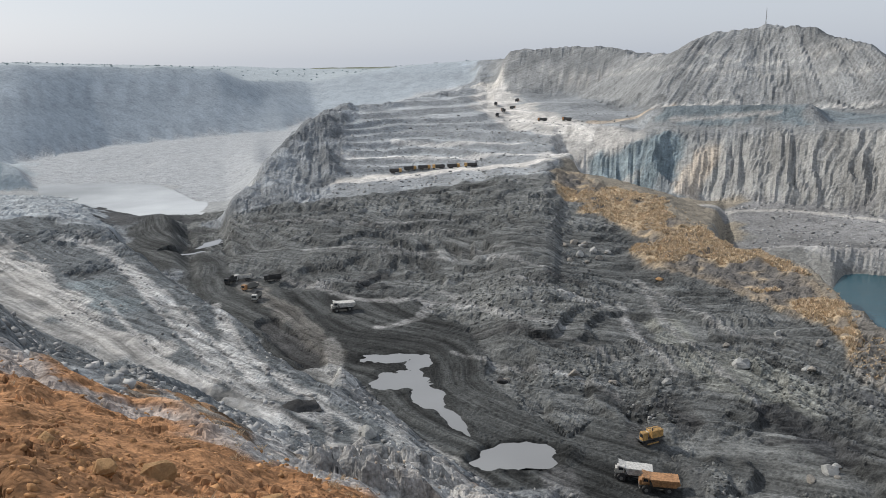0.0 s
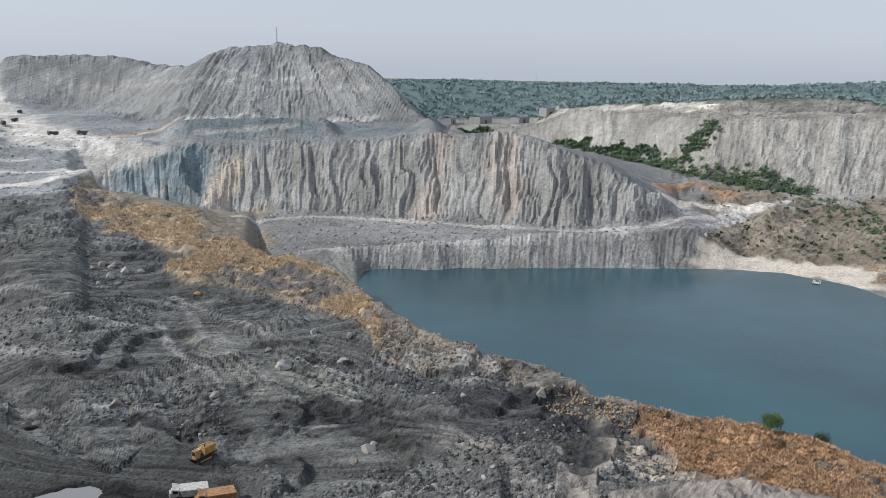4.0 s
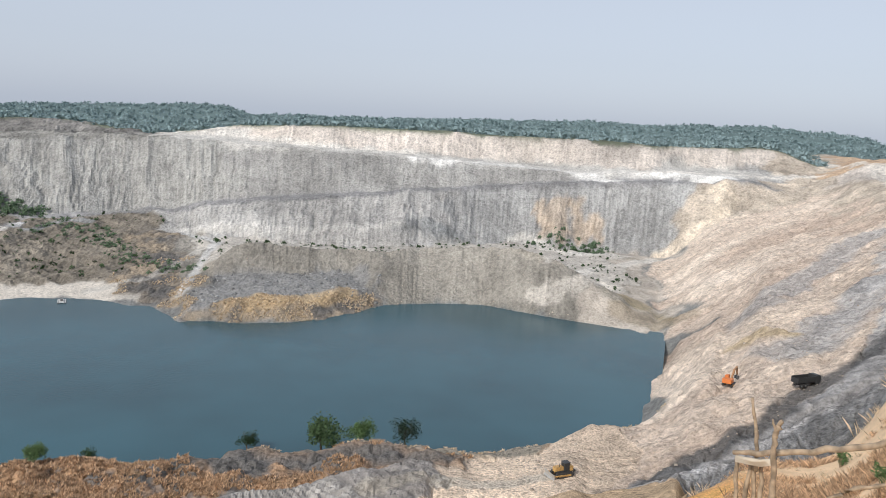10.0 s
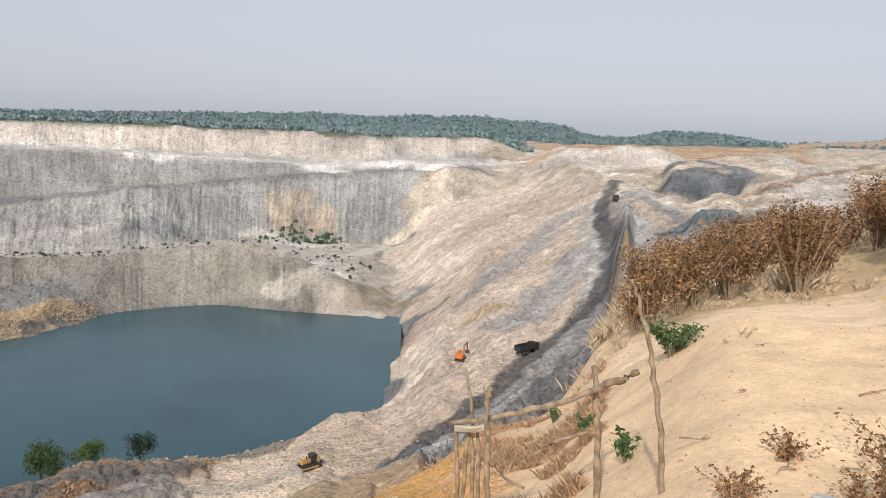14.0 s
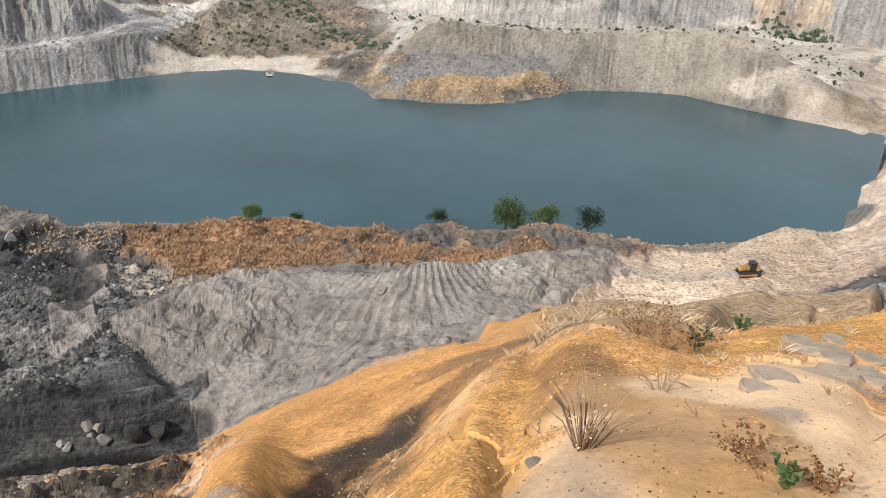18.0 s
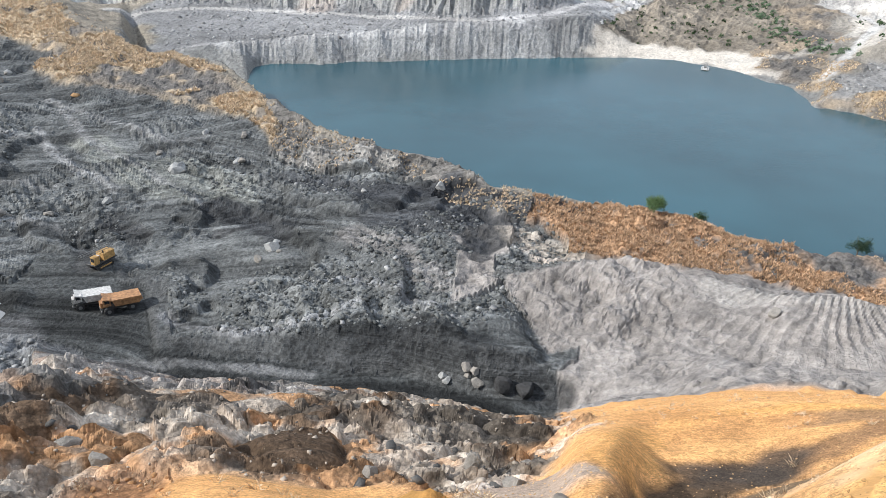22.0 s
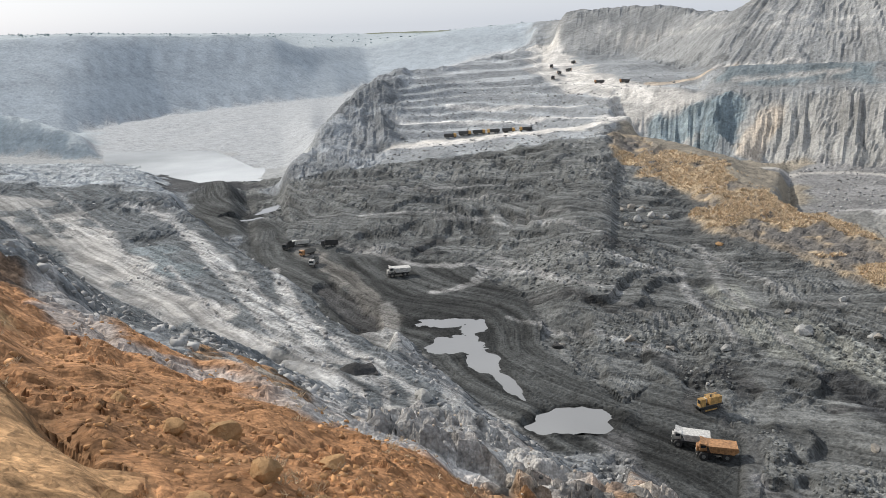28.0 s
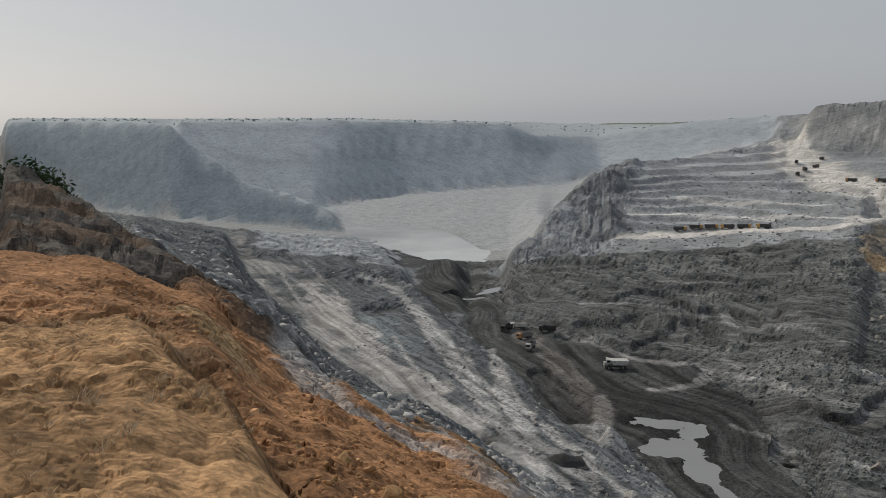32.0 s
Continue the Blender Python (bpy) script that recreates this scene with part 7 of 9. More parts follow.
def bulldozer(at, turn):
    t = thing("bulldozer", "dusty yellow bulldozer with a raised pale blade on sandy spoil", "bulldozer", "", at, turn)
    for y in (-1.15, 1.15):
        crawler(t, y, 4.6, 1.3, 0.6)
    part("hull", boxes([((-0.2, 0, 1.2), (3.8, 1.6, 0.7))]), PAINT["dark"], t)
    part("bonnet", boxes([((1.1, 0, 1.95), (2.2, 1.2, 1.0)), ((2.2, 0, 1.8), (0.15, 1.1, 0.9))]), PAINT["yellow"], t)
    cab = part("cab", boxes([((-0.8, 0, 2.4), (1.4, 1.5, 1.6)), ((-0.8, 0, 3.25), (1.7, 1.8, 0.12))]), PAINT["dark"], t)
    part("window", boxes([((-0.09, 0, 2.7), (0.03, 1.2, 0.8))]), PAINT["glass"], cab)
    part("fuel_tank", boxes([((-2.0, 0, 1.9), (0.9, 1.7, 1.1))]), PAINT["yellow"], t)
    part("exhaust", boxes([((1.0, 0.3, 2.8), (0.14, 0.14, 0.8))]), PAINT["dark"], t)
    for y in (-1.55, 1.55):
        part("push_arm", boxes([((1.6, y, 0.75), (3.4, 0.2, 0.3))]), PAINT["yellow"], t)
    bm = bmesh.new()
    rows = [(3.55, 0.05), (3.3, 0.5), (3.3, 1.0), (3.6, 1.5)]
    f = [[bm.verts.new((x, y, z)) for x, z in rows] for y in (-2.1, 2.1)]
    g = [[bm.verts.new((x - 0.14, y, z)) for x, z in rows] for y in (-2.1, 2.1)]
    for k in range(3):
        bm.faces.new((f[0][k], f[1][k], f[1][k + 1], f[0][k + 1]))
        bm.faces.new((g[0][k], g[0][k + 1], g[1][k + 1], g[1][k]))
        for i in (0, 1):
            bm.faces.new((f[i][k], f[i][k + 1], g[i][k + 1], g[i][k]))
    bm.faces.new((f[0][0], g[0][0], g[1][0], f[1][0])), bm.faces.new((f[0][3], f[1][3], g[1][3], g[0][3]))
    bmesh.ops.recalc_face_normals(bm, faces=bm.faces)
    part("blade", bm, PAINT["blade"], t, "pale worn steel blade")
    part("ripper", boxes([((-2.9, 0, 1.1), (0.8, 1.2, 0.3)), ((-3.2, 0, 0.6), (0.2, 0.25, 0.9))]), PAINT["dark"], t)
    return t


def arm(bm, a, b, w, h):
    a, b = Vector(a), Vector(b)
    d = b - a
    box(bm, tuple((a + b) / 2), (d.length, w, h), (0, -math.degrees(math.atan2(d.z, math.hypot(d.x, d.y))), math.degrees(math.atan2(d.y, d.x))))


def excavator(at, turn):
    t = thing("excavator", "orange tracked excavator with its boom raised on a pale bench", "excavator", "", at, turn)
    for y in (-1.2, 1.2):
        crawler(t, y, 4.2, 0.95, 0.6)
    part("undercarriage", boxes([((0, 0, 0.8), (2.2, 1.9, 0.5))]), PAINT["dark"], t)
    part("engine_housing", boxes([((-1.5, 0, 1.85), (2.3, 2.6, 1.2)), ((-2.5, 0, 1.7), (0.6, 2.5, 1.0))]), PAINT["bright_orange"], t)
    cab = part("cab", boxes([((0.5, 0.8, 2.1), (1.5, 1.0, 1.7))]), PAINT["bright_orange"], t)
    part("window", boxes([((1.27, 0.8, 2.35), (0.03, 0.8, 1.0))]), PAINT["glass"], cab)
    bm = bmesh.new()
    arm(bm, (0.6, -0.3, 1.6), (3.0, -0.3, 4.3), 0.45, 0.6), arm(bm, (2.9, -0.3, 4.2), (5.2, -0.3, 4.4), 0.4, 0.5)
    part("boom", bm, PAINT["orange"], t)
    bm = bmesh.new()
    arm(bm, (5.1, -0.3, 4.6), (6.1, -0.3, 1.9), 0.35, 0.42)
    part("stick", bm, PAINT["orange"], t)
    part("bucket", boxes([((5.7, -0.3, 1.35), (1.0, 1.2, 0.9), (0, 25, 0))]), PAINT["dark"], t)
    bm = bmesh.new()
    arm(bm, (1.5, -0.3, 2.2), (3.2, -0.3, 3.9), 0.16, 0.16)
    part("hydraulic_ram", bm, PAINT["grey"], t)
    return t


def drill_rig(at, turn):
    t = thing("drill_rig", "yellow blast-hole drill rig with lowered mast on coal floor", "drill rig", "", at, turn)
    for y in (-1.2, 1.2):
        crawler(t, y, 4.6, 1.0, 0.6)
    part("deck", boxes([((-0.3, 0, 1.3), (6.4, 2.6, 0.35))]), PAINT["dark"], t)
    part("engine_housing", boxes([((-1.6, 0, 2.3), (3.2, 2.3, 1.7))]), PAINT["yellow"], t)
    cab = part("cab", boxes([((2.0, 0.6, 2.35), (1.4, 1.3, 1.9))]), PAINT["yellow"], t)
    part("window", boxes([((2.72, 0.6, 2.6), (0.03, 1.0, 0.9))]), PAINT["glass"], cab)
    bm = bmesh.new()
    for y in (-0.35, 0.35):
        for z in (3.5, 4.1):
            arm(bm, (-3.4, y, z), (5.4, y, z + 0.5), 0.09, 0.09)
    for k in range(12):
        x = -3.2 + k * 0.75
        z = 3.5 + (x + 3.4) / 8.8 * 0.5
        arm(bm, (x, -0.35, z), (x + 0.6, -0.35, z + 0.6), 0.05, 0.05), arm(bm, (x, 0.35, z), (x + 0.6, 0.35, z + 0.6), 0.05, 0.05)
    part("mast", bm, PAINT["grey"], t)
    part("compressor", boxes([((0.6, -0.6, 2.0), (1.4, 1.1, 1.1))]), PAINT["white"], t)
    part("stack", boxes([((-0.4, 0.7, 3.5), (0.25, 0.25, 0.7))]), PAINT["dark"], t)
    return t


def on_ground(x, y, lift=0.0):
    return (x, y, ground_height(x, y) + lift)


dump_truck(on_ground(-37.3, 276.4), 200, PAINT["white"], PAINT["white"], "dusty white dump truck parked on the black pit floor", group="dump trucks in the pit")
dump_truck(on_ground(38.6, 155.6), 168, PAINT["white"], PAINT["white"], "white dump truck with empty bed beside an orange one", group="dump trucks in the pit", scale=0.92)
dump_truck(on_ground(42.6, 150.6), 172, PAINT["orange"], PAINT["orange"], "faded orange dump truck parked on the coal floor", group="dump trucks in the pit", scale=0.95)
drill_rig(on_ground(46.0, 171.8), 205)
for x, y, a, c, b, l in ((-87.2, 315.6, 250, "dark", "dark", "dark tipper truck waiting on the black pit floor"), (-83.3, 319.5, 200, "white", "white", "white tipper truck waiting on the black pit floor"),
                         (-71.6, 292.3, 265, "white", "grey", "white tipper truck with grey bed on the pit floor"), (-70.6, 317.2, 190, "dark", "dark", "black tipper truck at the pit road"),
                         (-77.5, 306.8, 230, "orange", "grey", "small orange tipper truck among waiting trucks")):
    tipper(on_ground(x, y), a, PAINT[c], PAINT[b], l, "trucks waiting in the pit", 0.85)
for x, y, a in ((-31.3, 511, 10), (-22, 511, 12), (-13, 510, 8), (-4, 509, 190), (5.5, 508, 12), (16, 505, 190)):
    tipper(on_ground(x, y), a, PAINT["yellow"], PAINT["dark"], "yellow tipper truck queued on the white haul road", "trucks on the haul road", 0.95)
for x, y, a in ((43.6, 668, 80), (75.9, 630, 150), (69.3, 775, 70), (50, 690, 100), (60, 715, 60), (92, 612, 140), (47, 740, 80)):
    tipper(on_ground(x, y), a, PAINT["orange"], PAINT["dark"], "small orange tipper truck on the pale terrace road", "trucks on the terrace", 0.9)
bulldozer(on_ground(177.6, -10.8, 0.1), 120)
excavator(on_ground(234.3, -59.9, 0.1), 330)
tipper(on_ground(220.2, -76.1, 0.1), 300, PAINT["dark"], PAINT["dark"], "black tipper truck on the coal-dusted road")
tipper(on_ground(374.6, -171.5, 0.1), 330, PAINT["dark"], PAINT["dark"], "dark tipper truck far up the coal road")

# --- pools in the pit ---
milky = water("milky_pool", (0.25, 0.255, 0.255), 0.06)
for x, y, rx, ry, turn, z in POOLS:
    bm = bmesh.new()
    vs = []
    for k in range(40):
        a = k * math.tau / 40
        r = 1.25 + 0.18 * math.sin(3 * a + x) + 0.12 * math.sin(7 * a + y)
        u, v = rx * r * math.cos(a), ry * r * math.sin(a)
        c, s = math.cos(radians(turn)), math.sin(radians(turn))
        vs.append(bm.verts.new((x + u * c - v * s, y + u * s + v * c, z)))
    bm.faces.new(vs)
    tagged(part("pool", bm, milky), "shallow milky pool on the black pit floor", "pool", "", "structure")

# --- joined scatter ---
def merged(name, mat, verts, faces, label, category):
    me = bpy.data.meshes.new(name)
    v, f = np.concatenate(verts), np.concatenate(faces)
    me.vertices.add(len(v))
    me.vertices.foreach_set("co", v.astype(np.float32).ravel())
    me.loops.add(f.size)
    me.loops.foreach_set("vertex_index", f.astype(np.int32).ravel())
    me.polygons.add(len(f))
    me.polygons.foreach_set("loop_start", np.arange(0, f.size, f.shape[1], dtype=np.int32))
    me.update(calc_edges=True)
    me.materials.append(mat)
    return tagged(new(name, me), label, category, "", "stuff")


def stone_shapes(n, seed):
    """Angular blocks: cubes knocked out of square."""
    out = []
    quads = [(0, 1, 3, 2), (4, 6, 7, 5), (0, 4, 5, 1), (2, 3, 7, 6), (0, 2, 6, 4), (1, 5, 7, 3)]
    for k in range(n):
        r = random.Random(seed + k)
        sx, sy, sz = r.uniform(0.6, 1.1), r.uniform(0.5, 0.9), r.uniform(0.35, 0.7)
        v = [[(x - 0.5) * 2 * sx * r.uniform(0.5, 1.1), (y - 0.5) * 2 * sy * r.uniform(0.5, 1.1), (z - 0.5) * 2 * sz * r.uniform(0.5, 1.1)] for x in (0, 1) for y in (0, 1) for z in (0, 1)]
        q = pose(0, 0, 0, r.uniform(-25, 25), r.uniform(-25, 25), 0).to_3x3()
        out.append((np.array([tuple(q @ Vector(p)) for p in v]), np.array([(a, b, c) for a, b, c, d in quads] + [(a, c, d) for a, b, c, d in quads])))
    return out


def heights(x, y):
    a, r = np.degrees(np.arctan2(x, y)), np.hypot(x, y)
    i = np.clip((a - FINE[0]) / 0.16, 0, N - 1.001)
    j = np.clip(np.interp(r, RINGS, np.arange(len(RINGS))), 0, len(RINGS) - 1.001)
    i0, j0 = i.astype(int), j.astype(int)
    u, v = i - i0, j - j0
    z = (Z[i0, j0] * (1 - u) + Z[i0 + 1, j0] * u) * (1 - v) + (Z[i0, j0 + 1] * (1 - u) + Z[i0 + 1, j0 + 1] * u) * v
    return z, ZONE[i0, j0]


def spots(zones, count, seed, lo=3.0, hi=900.0, patch=None, az=(-56, 138)):
    """Random places in the given zones, denser near the knoll."""
    r = np.random.default_rng(seed)
    ids = np.array([ZLIST.index(z) for z in zones])
    xs, ys = [], []
    got = 0
    for _ in range(60):
        a, d = np.radians(r.uniform(az[0], az[1], 20000)), np.exp(r.uniform(math.log(lo), math.log(hi), 20000))
        x, y = d * np.sin(a), d * np.cos(a)
        ok = np.isin(heights(x, y)[1], ids)
        if patch:
            ok &= fbm(x / patch[0], y / patch[0], 3, patch[1]) > patch[2]
        xs.append(x[ok]), ys.append(y[ok])
        got += ok.sum()
        if got >= count:
            break
    return np.concatenate(xs)[:count], np.concatenate(ys)[:count], r


def scatter(name, shapes, mat, zones, count, size, label, category, seed, lo=3.0, hi=900.0, grow=0.0, patch=None, flat=1.0, sink=0.25, az=(-56, 138), power=2.2):
    x, y, r = spots(zones, count, seed, lo, hi, patch, az)
    z, _ = heights(x, y)
    verts, faces, base = [], [], 0
    for k in range(len(x)):
        v, f = shapes[k % len(shapes)]
        d = math.hypot(x[k], y[k])
        s = (size[0] + (size[1] - size[0]) * r.random() ** power) * (1 + grow * d)
        t = r.uniform(0, math.tau)
        c, n = math.cos(t), math.sin(t)
        w = np.stack([v[:, 0] * c - v[:, 1] * n, v[:, 0] * n + v[:, 1] * c, v[:, 2] * flat], 1) * s
        w[:, 0] += x[k]
        w[:, 1] += y[k]
        w[:, 2] += z[k] + s * sink
        verts.append(w), faces.append(f + base)
        base += len(v)
    if verts:
        merged(name, mat, verts, faces, label, category)


STONES = stone_shapes(9, 40)
scatter("loose_shale", STONES, LEAF["rock_dark"], ["coal_heap", "heap_back", "mixed"], 9000, (0.10, 0.75), "broken dark shale blocks strewn over the heaps", "rocks", 11, 60, 500, patch=(38, 121, 0.02), sink=0.05, power=3)
scatter("pale_blocks", STONES, LEAF["rock_grey"], ["coal_heap", "mixed", "scarp"], 1300, (0.12, 0.8), "pale grey stone blocks lying in patches on shale", "rocks", 12, 60, 480, patch=(38, 121, 0.25), sink=0.05, power=4)
scatter("bench_rubble", STONES, LEAF["rock_grey"], ["bench", "scarp"], 4000, (0.1, 0.9), "grey rubble along the edge of the bench", "rocks", 13, 60, 400, sink=0.1, power=4)
scatter("terrace_rubble", STONES, LEAF["rock_grey"], ["pale_rock", "pen_top", "road_bench"], 2500, (0.3, 1.2), "grey blocks fallen over terraces", "rocks", 14, 300, 650, sink=0.1, power=3)
scatter("rubble", STONES, LEAF["rock_brown"], ["grey_rock"], 5000, (0.008, 0.07), "grey and brown rubble on the brow of the knoll", "rubble", 15, 5, 130, sink=0.05, power=5)
scatter("orange_clods", STONES, LEAF["rock_ochre"], ["orange"], 5500, (0.006, 0.07), "clods of orange earth on the flank", "clods", 16, 1.6, 70, sink=0.05, power=5)
scatter("pebbles", STONES, LEAF["gravel"], ["gravel_y", "dirt"], 9000, (0.004, 0.016), "ochre pebbles on gravel mounds", "pebbles", 17, 1.4, 30)
scatter("sandy_pebbles", STONES, LEAF["gravel"], ["gravel", "gravel_e"], 4000, (0.004, 0.012), "small pebbles on sandy ground", "pebbles", 18, 1.4, 20)
scatter("sand_rubble", STONES, LEAF["rock_pale"], ["sand_e", "sand_flat", "heap_face"], 2200, (0.10, 0.6), "pale rubble on the sandy spoil slope", "rocks", 19, 80, 600, sink=0.05, power=5)


def chunk_shapes(n, seed):
    """Rounded lumps of earth with a few flat breaks."""
    out = []
    for k in range(n):
        bm = bmesh.new()
        bmesh.ops.create_icosphere(bm, subdivisions=2 if k < 3 else 1, radius=1.0)
        r = random.Random(seed + k)
        cuts = [(Vector((r.gauss(0, 1), r.gauss(0, 1), r.gauss(0.2, 0.8))).normalized(), r.uniform(0.35, 0.7)) for _ in range(13)]
        for vv in bm.verts:
            for nn, d in cuts:
                over = vv.co.dot(nn) - d
                if over > 0:
                    vv.co -= nn * over
            vv.co *= 1 + 0.16 * noise.noise(vv.co * 2.6 + Vector((k * 4.0, seed, 0)))
            vv.co.z *= 0.7
        bm.verts.ensure_lookup_table()
        out.append((np.array([tuple(vv.co) for vv in bm.verts]), np.array([[vv.index for vv in f.verts] for f in bm.faces])))
        bm.free()
    return out


CHUNKS = chunk_shapes(9, 60)
LUMP = {"clay": soil3("clay_lump", (0.34, 0.19, 0.09), 0.5, size=0.05, bump=0.6), "marl": soil3("marl_lump", (0.31, 0.265, 0.215), 0.5, size=0.05, bump=0.6), "shale": soil3("shale_lump", (0.10, 0.098, 0.093), 0.5, size=0.05, bump=0.6)}
scatter("clay_chunks", CHUNKS, LUMP["clay"], ["orange"], 1500, (0.012, 0.10), "lumps of ochre clay fallen on the flank", "clods", 51, 4.0, 40, sink=0.0, power=4.0, patch=(2.5, 52, -0.1))
scatter("marl_chunks", CHUNKS, LUMP["marl"], ["grey_rock"], 1500, (0.015, 0.11), "broken lumps of grey-brown marl on the brow", "rubble", 53, 5.0, 40, sink=0.0, power=4.0, patch=(2.5, 54, -0.1))
scatter("shale_chunks", CHUNKS, LUMP["shale"], ["shale_edge", "grey_rock"], 800, (0.02, 0.2), "dark shale lumps along the brow", "rubble", 55, 6.0, 60, sink=0.0, power=4.0, patch=(3.5, 56, 0.05))


def blade_shapes(n, seed, blades, height, width, spread):
    """Tufts of thin bent blades."""
    out = []
    for k in range(n):
        r = random.Random(seed + k)
        v, f = [], []
        for b in range(blades):
            a, l = r.uniform(0, math.tau), height * r.uniform(0.5, 1.0)
            x, y = spread * r.uniform(-0.4, 0.4), spread * r.uniform(-0.4, 0.4)
            lean = r.uniform(0.2, 1.0) * spread
            px, py = -math.sin(a) * width, math.cos(a) * width
            q = len(v)
            v += [(x - px, y - py, 0), (x + px, y + py, 0), (x + math.cos(a) * lean * 0.4 + px * 0.8, y + math.sin(a) * lean * 0.4 + py * 0.8, l * 0.6), (x + math.cos(a) * lean, y + math.sin(a) * lean, l)]
            f += [(q, q + 1, q + 2), (q, q + 2, q + 3)]
        out.append((np.array(v), np.array(f)))
    return out


TUFT = blade_shapes(6, 5, 12, 1.0, 0.09, 0.8)
WISP = blade_shapes(6, 9, 20, 1.0, 0.008, 0.9)
scatter("straw_grass", TUFT, LEAF["straw"], ["straw"], 7000, (0.5, 1.7), "dry straw-coloured grass covering the ridge", "grass", 21, 150, 520, patch=(22, 175, -0.12), sink=-0.1)
scatter("ridge_grass", TUFT, LEAF["straw"], ["mixed", "lakebank"], 1800, (0.4, 1.1), "patches of dry grass on the ridge beside the lake", "grass", 22, 120, 400, patch=(16, 26, 0.2), sink=-0.1)
scatter("rust_grass", TUFT, LEAF["rust"], ["rust"], 7000, (0.45, 1.3), "rust-brown dry grass on the bank above the lake", "grass", 23, 120, 260, patch=(22, 175, -0.35), sink=-0.1)
scatter("point_grass", TUFT, LEAF["straw"], ["pen"], 1500, (0.6, 1.4), "dry grass on the rocky point in the lake", "grass", 24, 300, 460, patch=(20, 28, -0.1), sink=-0.1)
scatter("knoll_wisps", WISP, LEAF["straw"], ["gravel", "gravel_e", "gravel_y", "dirt", "scrub"], 700, (0.05, 0.15), "thin dry grass wisps on the knoll", "grass", 25, 2.0, 30, patch=(2.5, 29, 0.05), sink=-0.02)
scatter("flank_grass", WISP, LEAF["straw"], ["orange", "gully_face", "tan_top"], 900, (0.04, 0.14), "short dry grass on the orange flank", "grass", 26, 1.6, 60, patch=(3, 30, 0.0), sink=-0.02)
scatter("scrub_grass", WISP, LEAF["straw"], ["scrub", "east_slope"], 2200, (0.10, 0.32), "dry grass below the brown shrubs", "grass", 27, 8, 75, patch=(6, 36, -0.1), sink=-0.03)

scatter("undergrowth", WISP, LEAF["straw"], ["scrub", "east_slope", "gravel_e"], 1800, (0.25, 0.6), "dry yellow undergrowth below the brown shrubs", "grass", 37, 11, 42, patch=(5, 38, -0.25), sink=-0.03, az=(112.5, 137))
scatter("bank_grass", WISP, LEAF["rust"], ["gravel", "gravel_e", "scrub", "east_slope"], 1500, (0.06, 0.17), "brown dry grass on the bank beside the fence", "grass", 41, 6.5, 15, patch=(1.6, 42, -0.05), sink=-0.03, az=(104, 114.5))
scatter("leaf_litter", STONES, LEAF["brown"], ["gravel_e", "scrub", "gravel"], 900, (0.003, 0.014), "dry leaf litter and twigs scattered on sand", "litter", 38, 3.0, 20, patch=(2.2, 39, 0.05), flat=0.4, sink=0.1)

def leafy(n, radius, size, seed, squash=0.8, clumps=9):
    """Crown of leaf quads gathered in uneven clumps."""
    r = random.Random(seed)
    centres = []
    for _ in range(clumps):
        a, b, d = r.uniform(0, math.tau), r.uniform(-0.5, 1.2), radius * r.uniform(0.25, 0.8)
        centres.append((Vector((math.cos(a) * math.cos(b) * d, math.sin(a) * math.cos(b) * d, math.sin(b) * d * squash)), radius * r.uniform(0.28, 0.5)))
    v, f = [], []
    for _ in range(n):
        c, cr = r.choice(centres)
        p = c + Vector((r.gauss(0, 1), r.gauss(0, 1), r.gauss(0, 0.8))).normalized() * cr * r.uniform(0.4, 1.05)
        u = Vector((r.gauss(0, 1), r.gauss(0, 1), r.gauss(0, 1))).normalized()
        w = u.orthogonal().normalized()
        s = size * r.uniform(0.6, 1.3)
        q = len(v)
        v += [tuple(p - u * s), tuple(p + w * s * 0.5), tuple(p + u * s), tuple(p - w * s * 0.5)]
        f.append((q, q + 1, q + 2, q + 3))
    return v, f


def tree(at, height, leaf, label, seed, group="", category="tree"):
    r = random.Random(seed)
    t = thing("tree", label, category, group, at, r.uniform(0, 360))
    bm = bmesh.new()
    h = height
    tube(bm, [(0, 0, -0.4), (0.03 * h, 0, h * 0.25), (0.01 * h, 0.03 * h, h * 0.55)], [h * 0.03, h * 0.022, h * 0.012], 7)
    for k in range(6):
        a = k * math.tau / 6 + r.uniform(-0.3, 0.3)
        z0 = h * r.uniform(0.25, 0.5)
        tube(bm, [(0.02 * h, 0.01 * h, z0), (math.cos(a) * h * 0.15, math.sin(a) * h * 0.15, z0 + h * 0.15), (math.cos(a) * h * 0.28, math.sin(a) * h * 0.28, z0 + h * 0.3)], [h * 0.012, h * 0.008, h * 0.003], 5)
    part("trunk", bm, PAINT["bark"], t)
    v, f = leafy(2600, h * 0.5, h * 0.032, seed, 0.95, 22)
    me = bpy.data.meshes.new("crown")
    me.from_pydata([(x, y, z + h * 0.48) for x, y, z in v], [], f)
    me.materials.append(LEAF[leaf])
    new("crown", me).parent = t
    return t


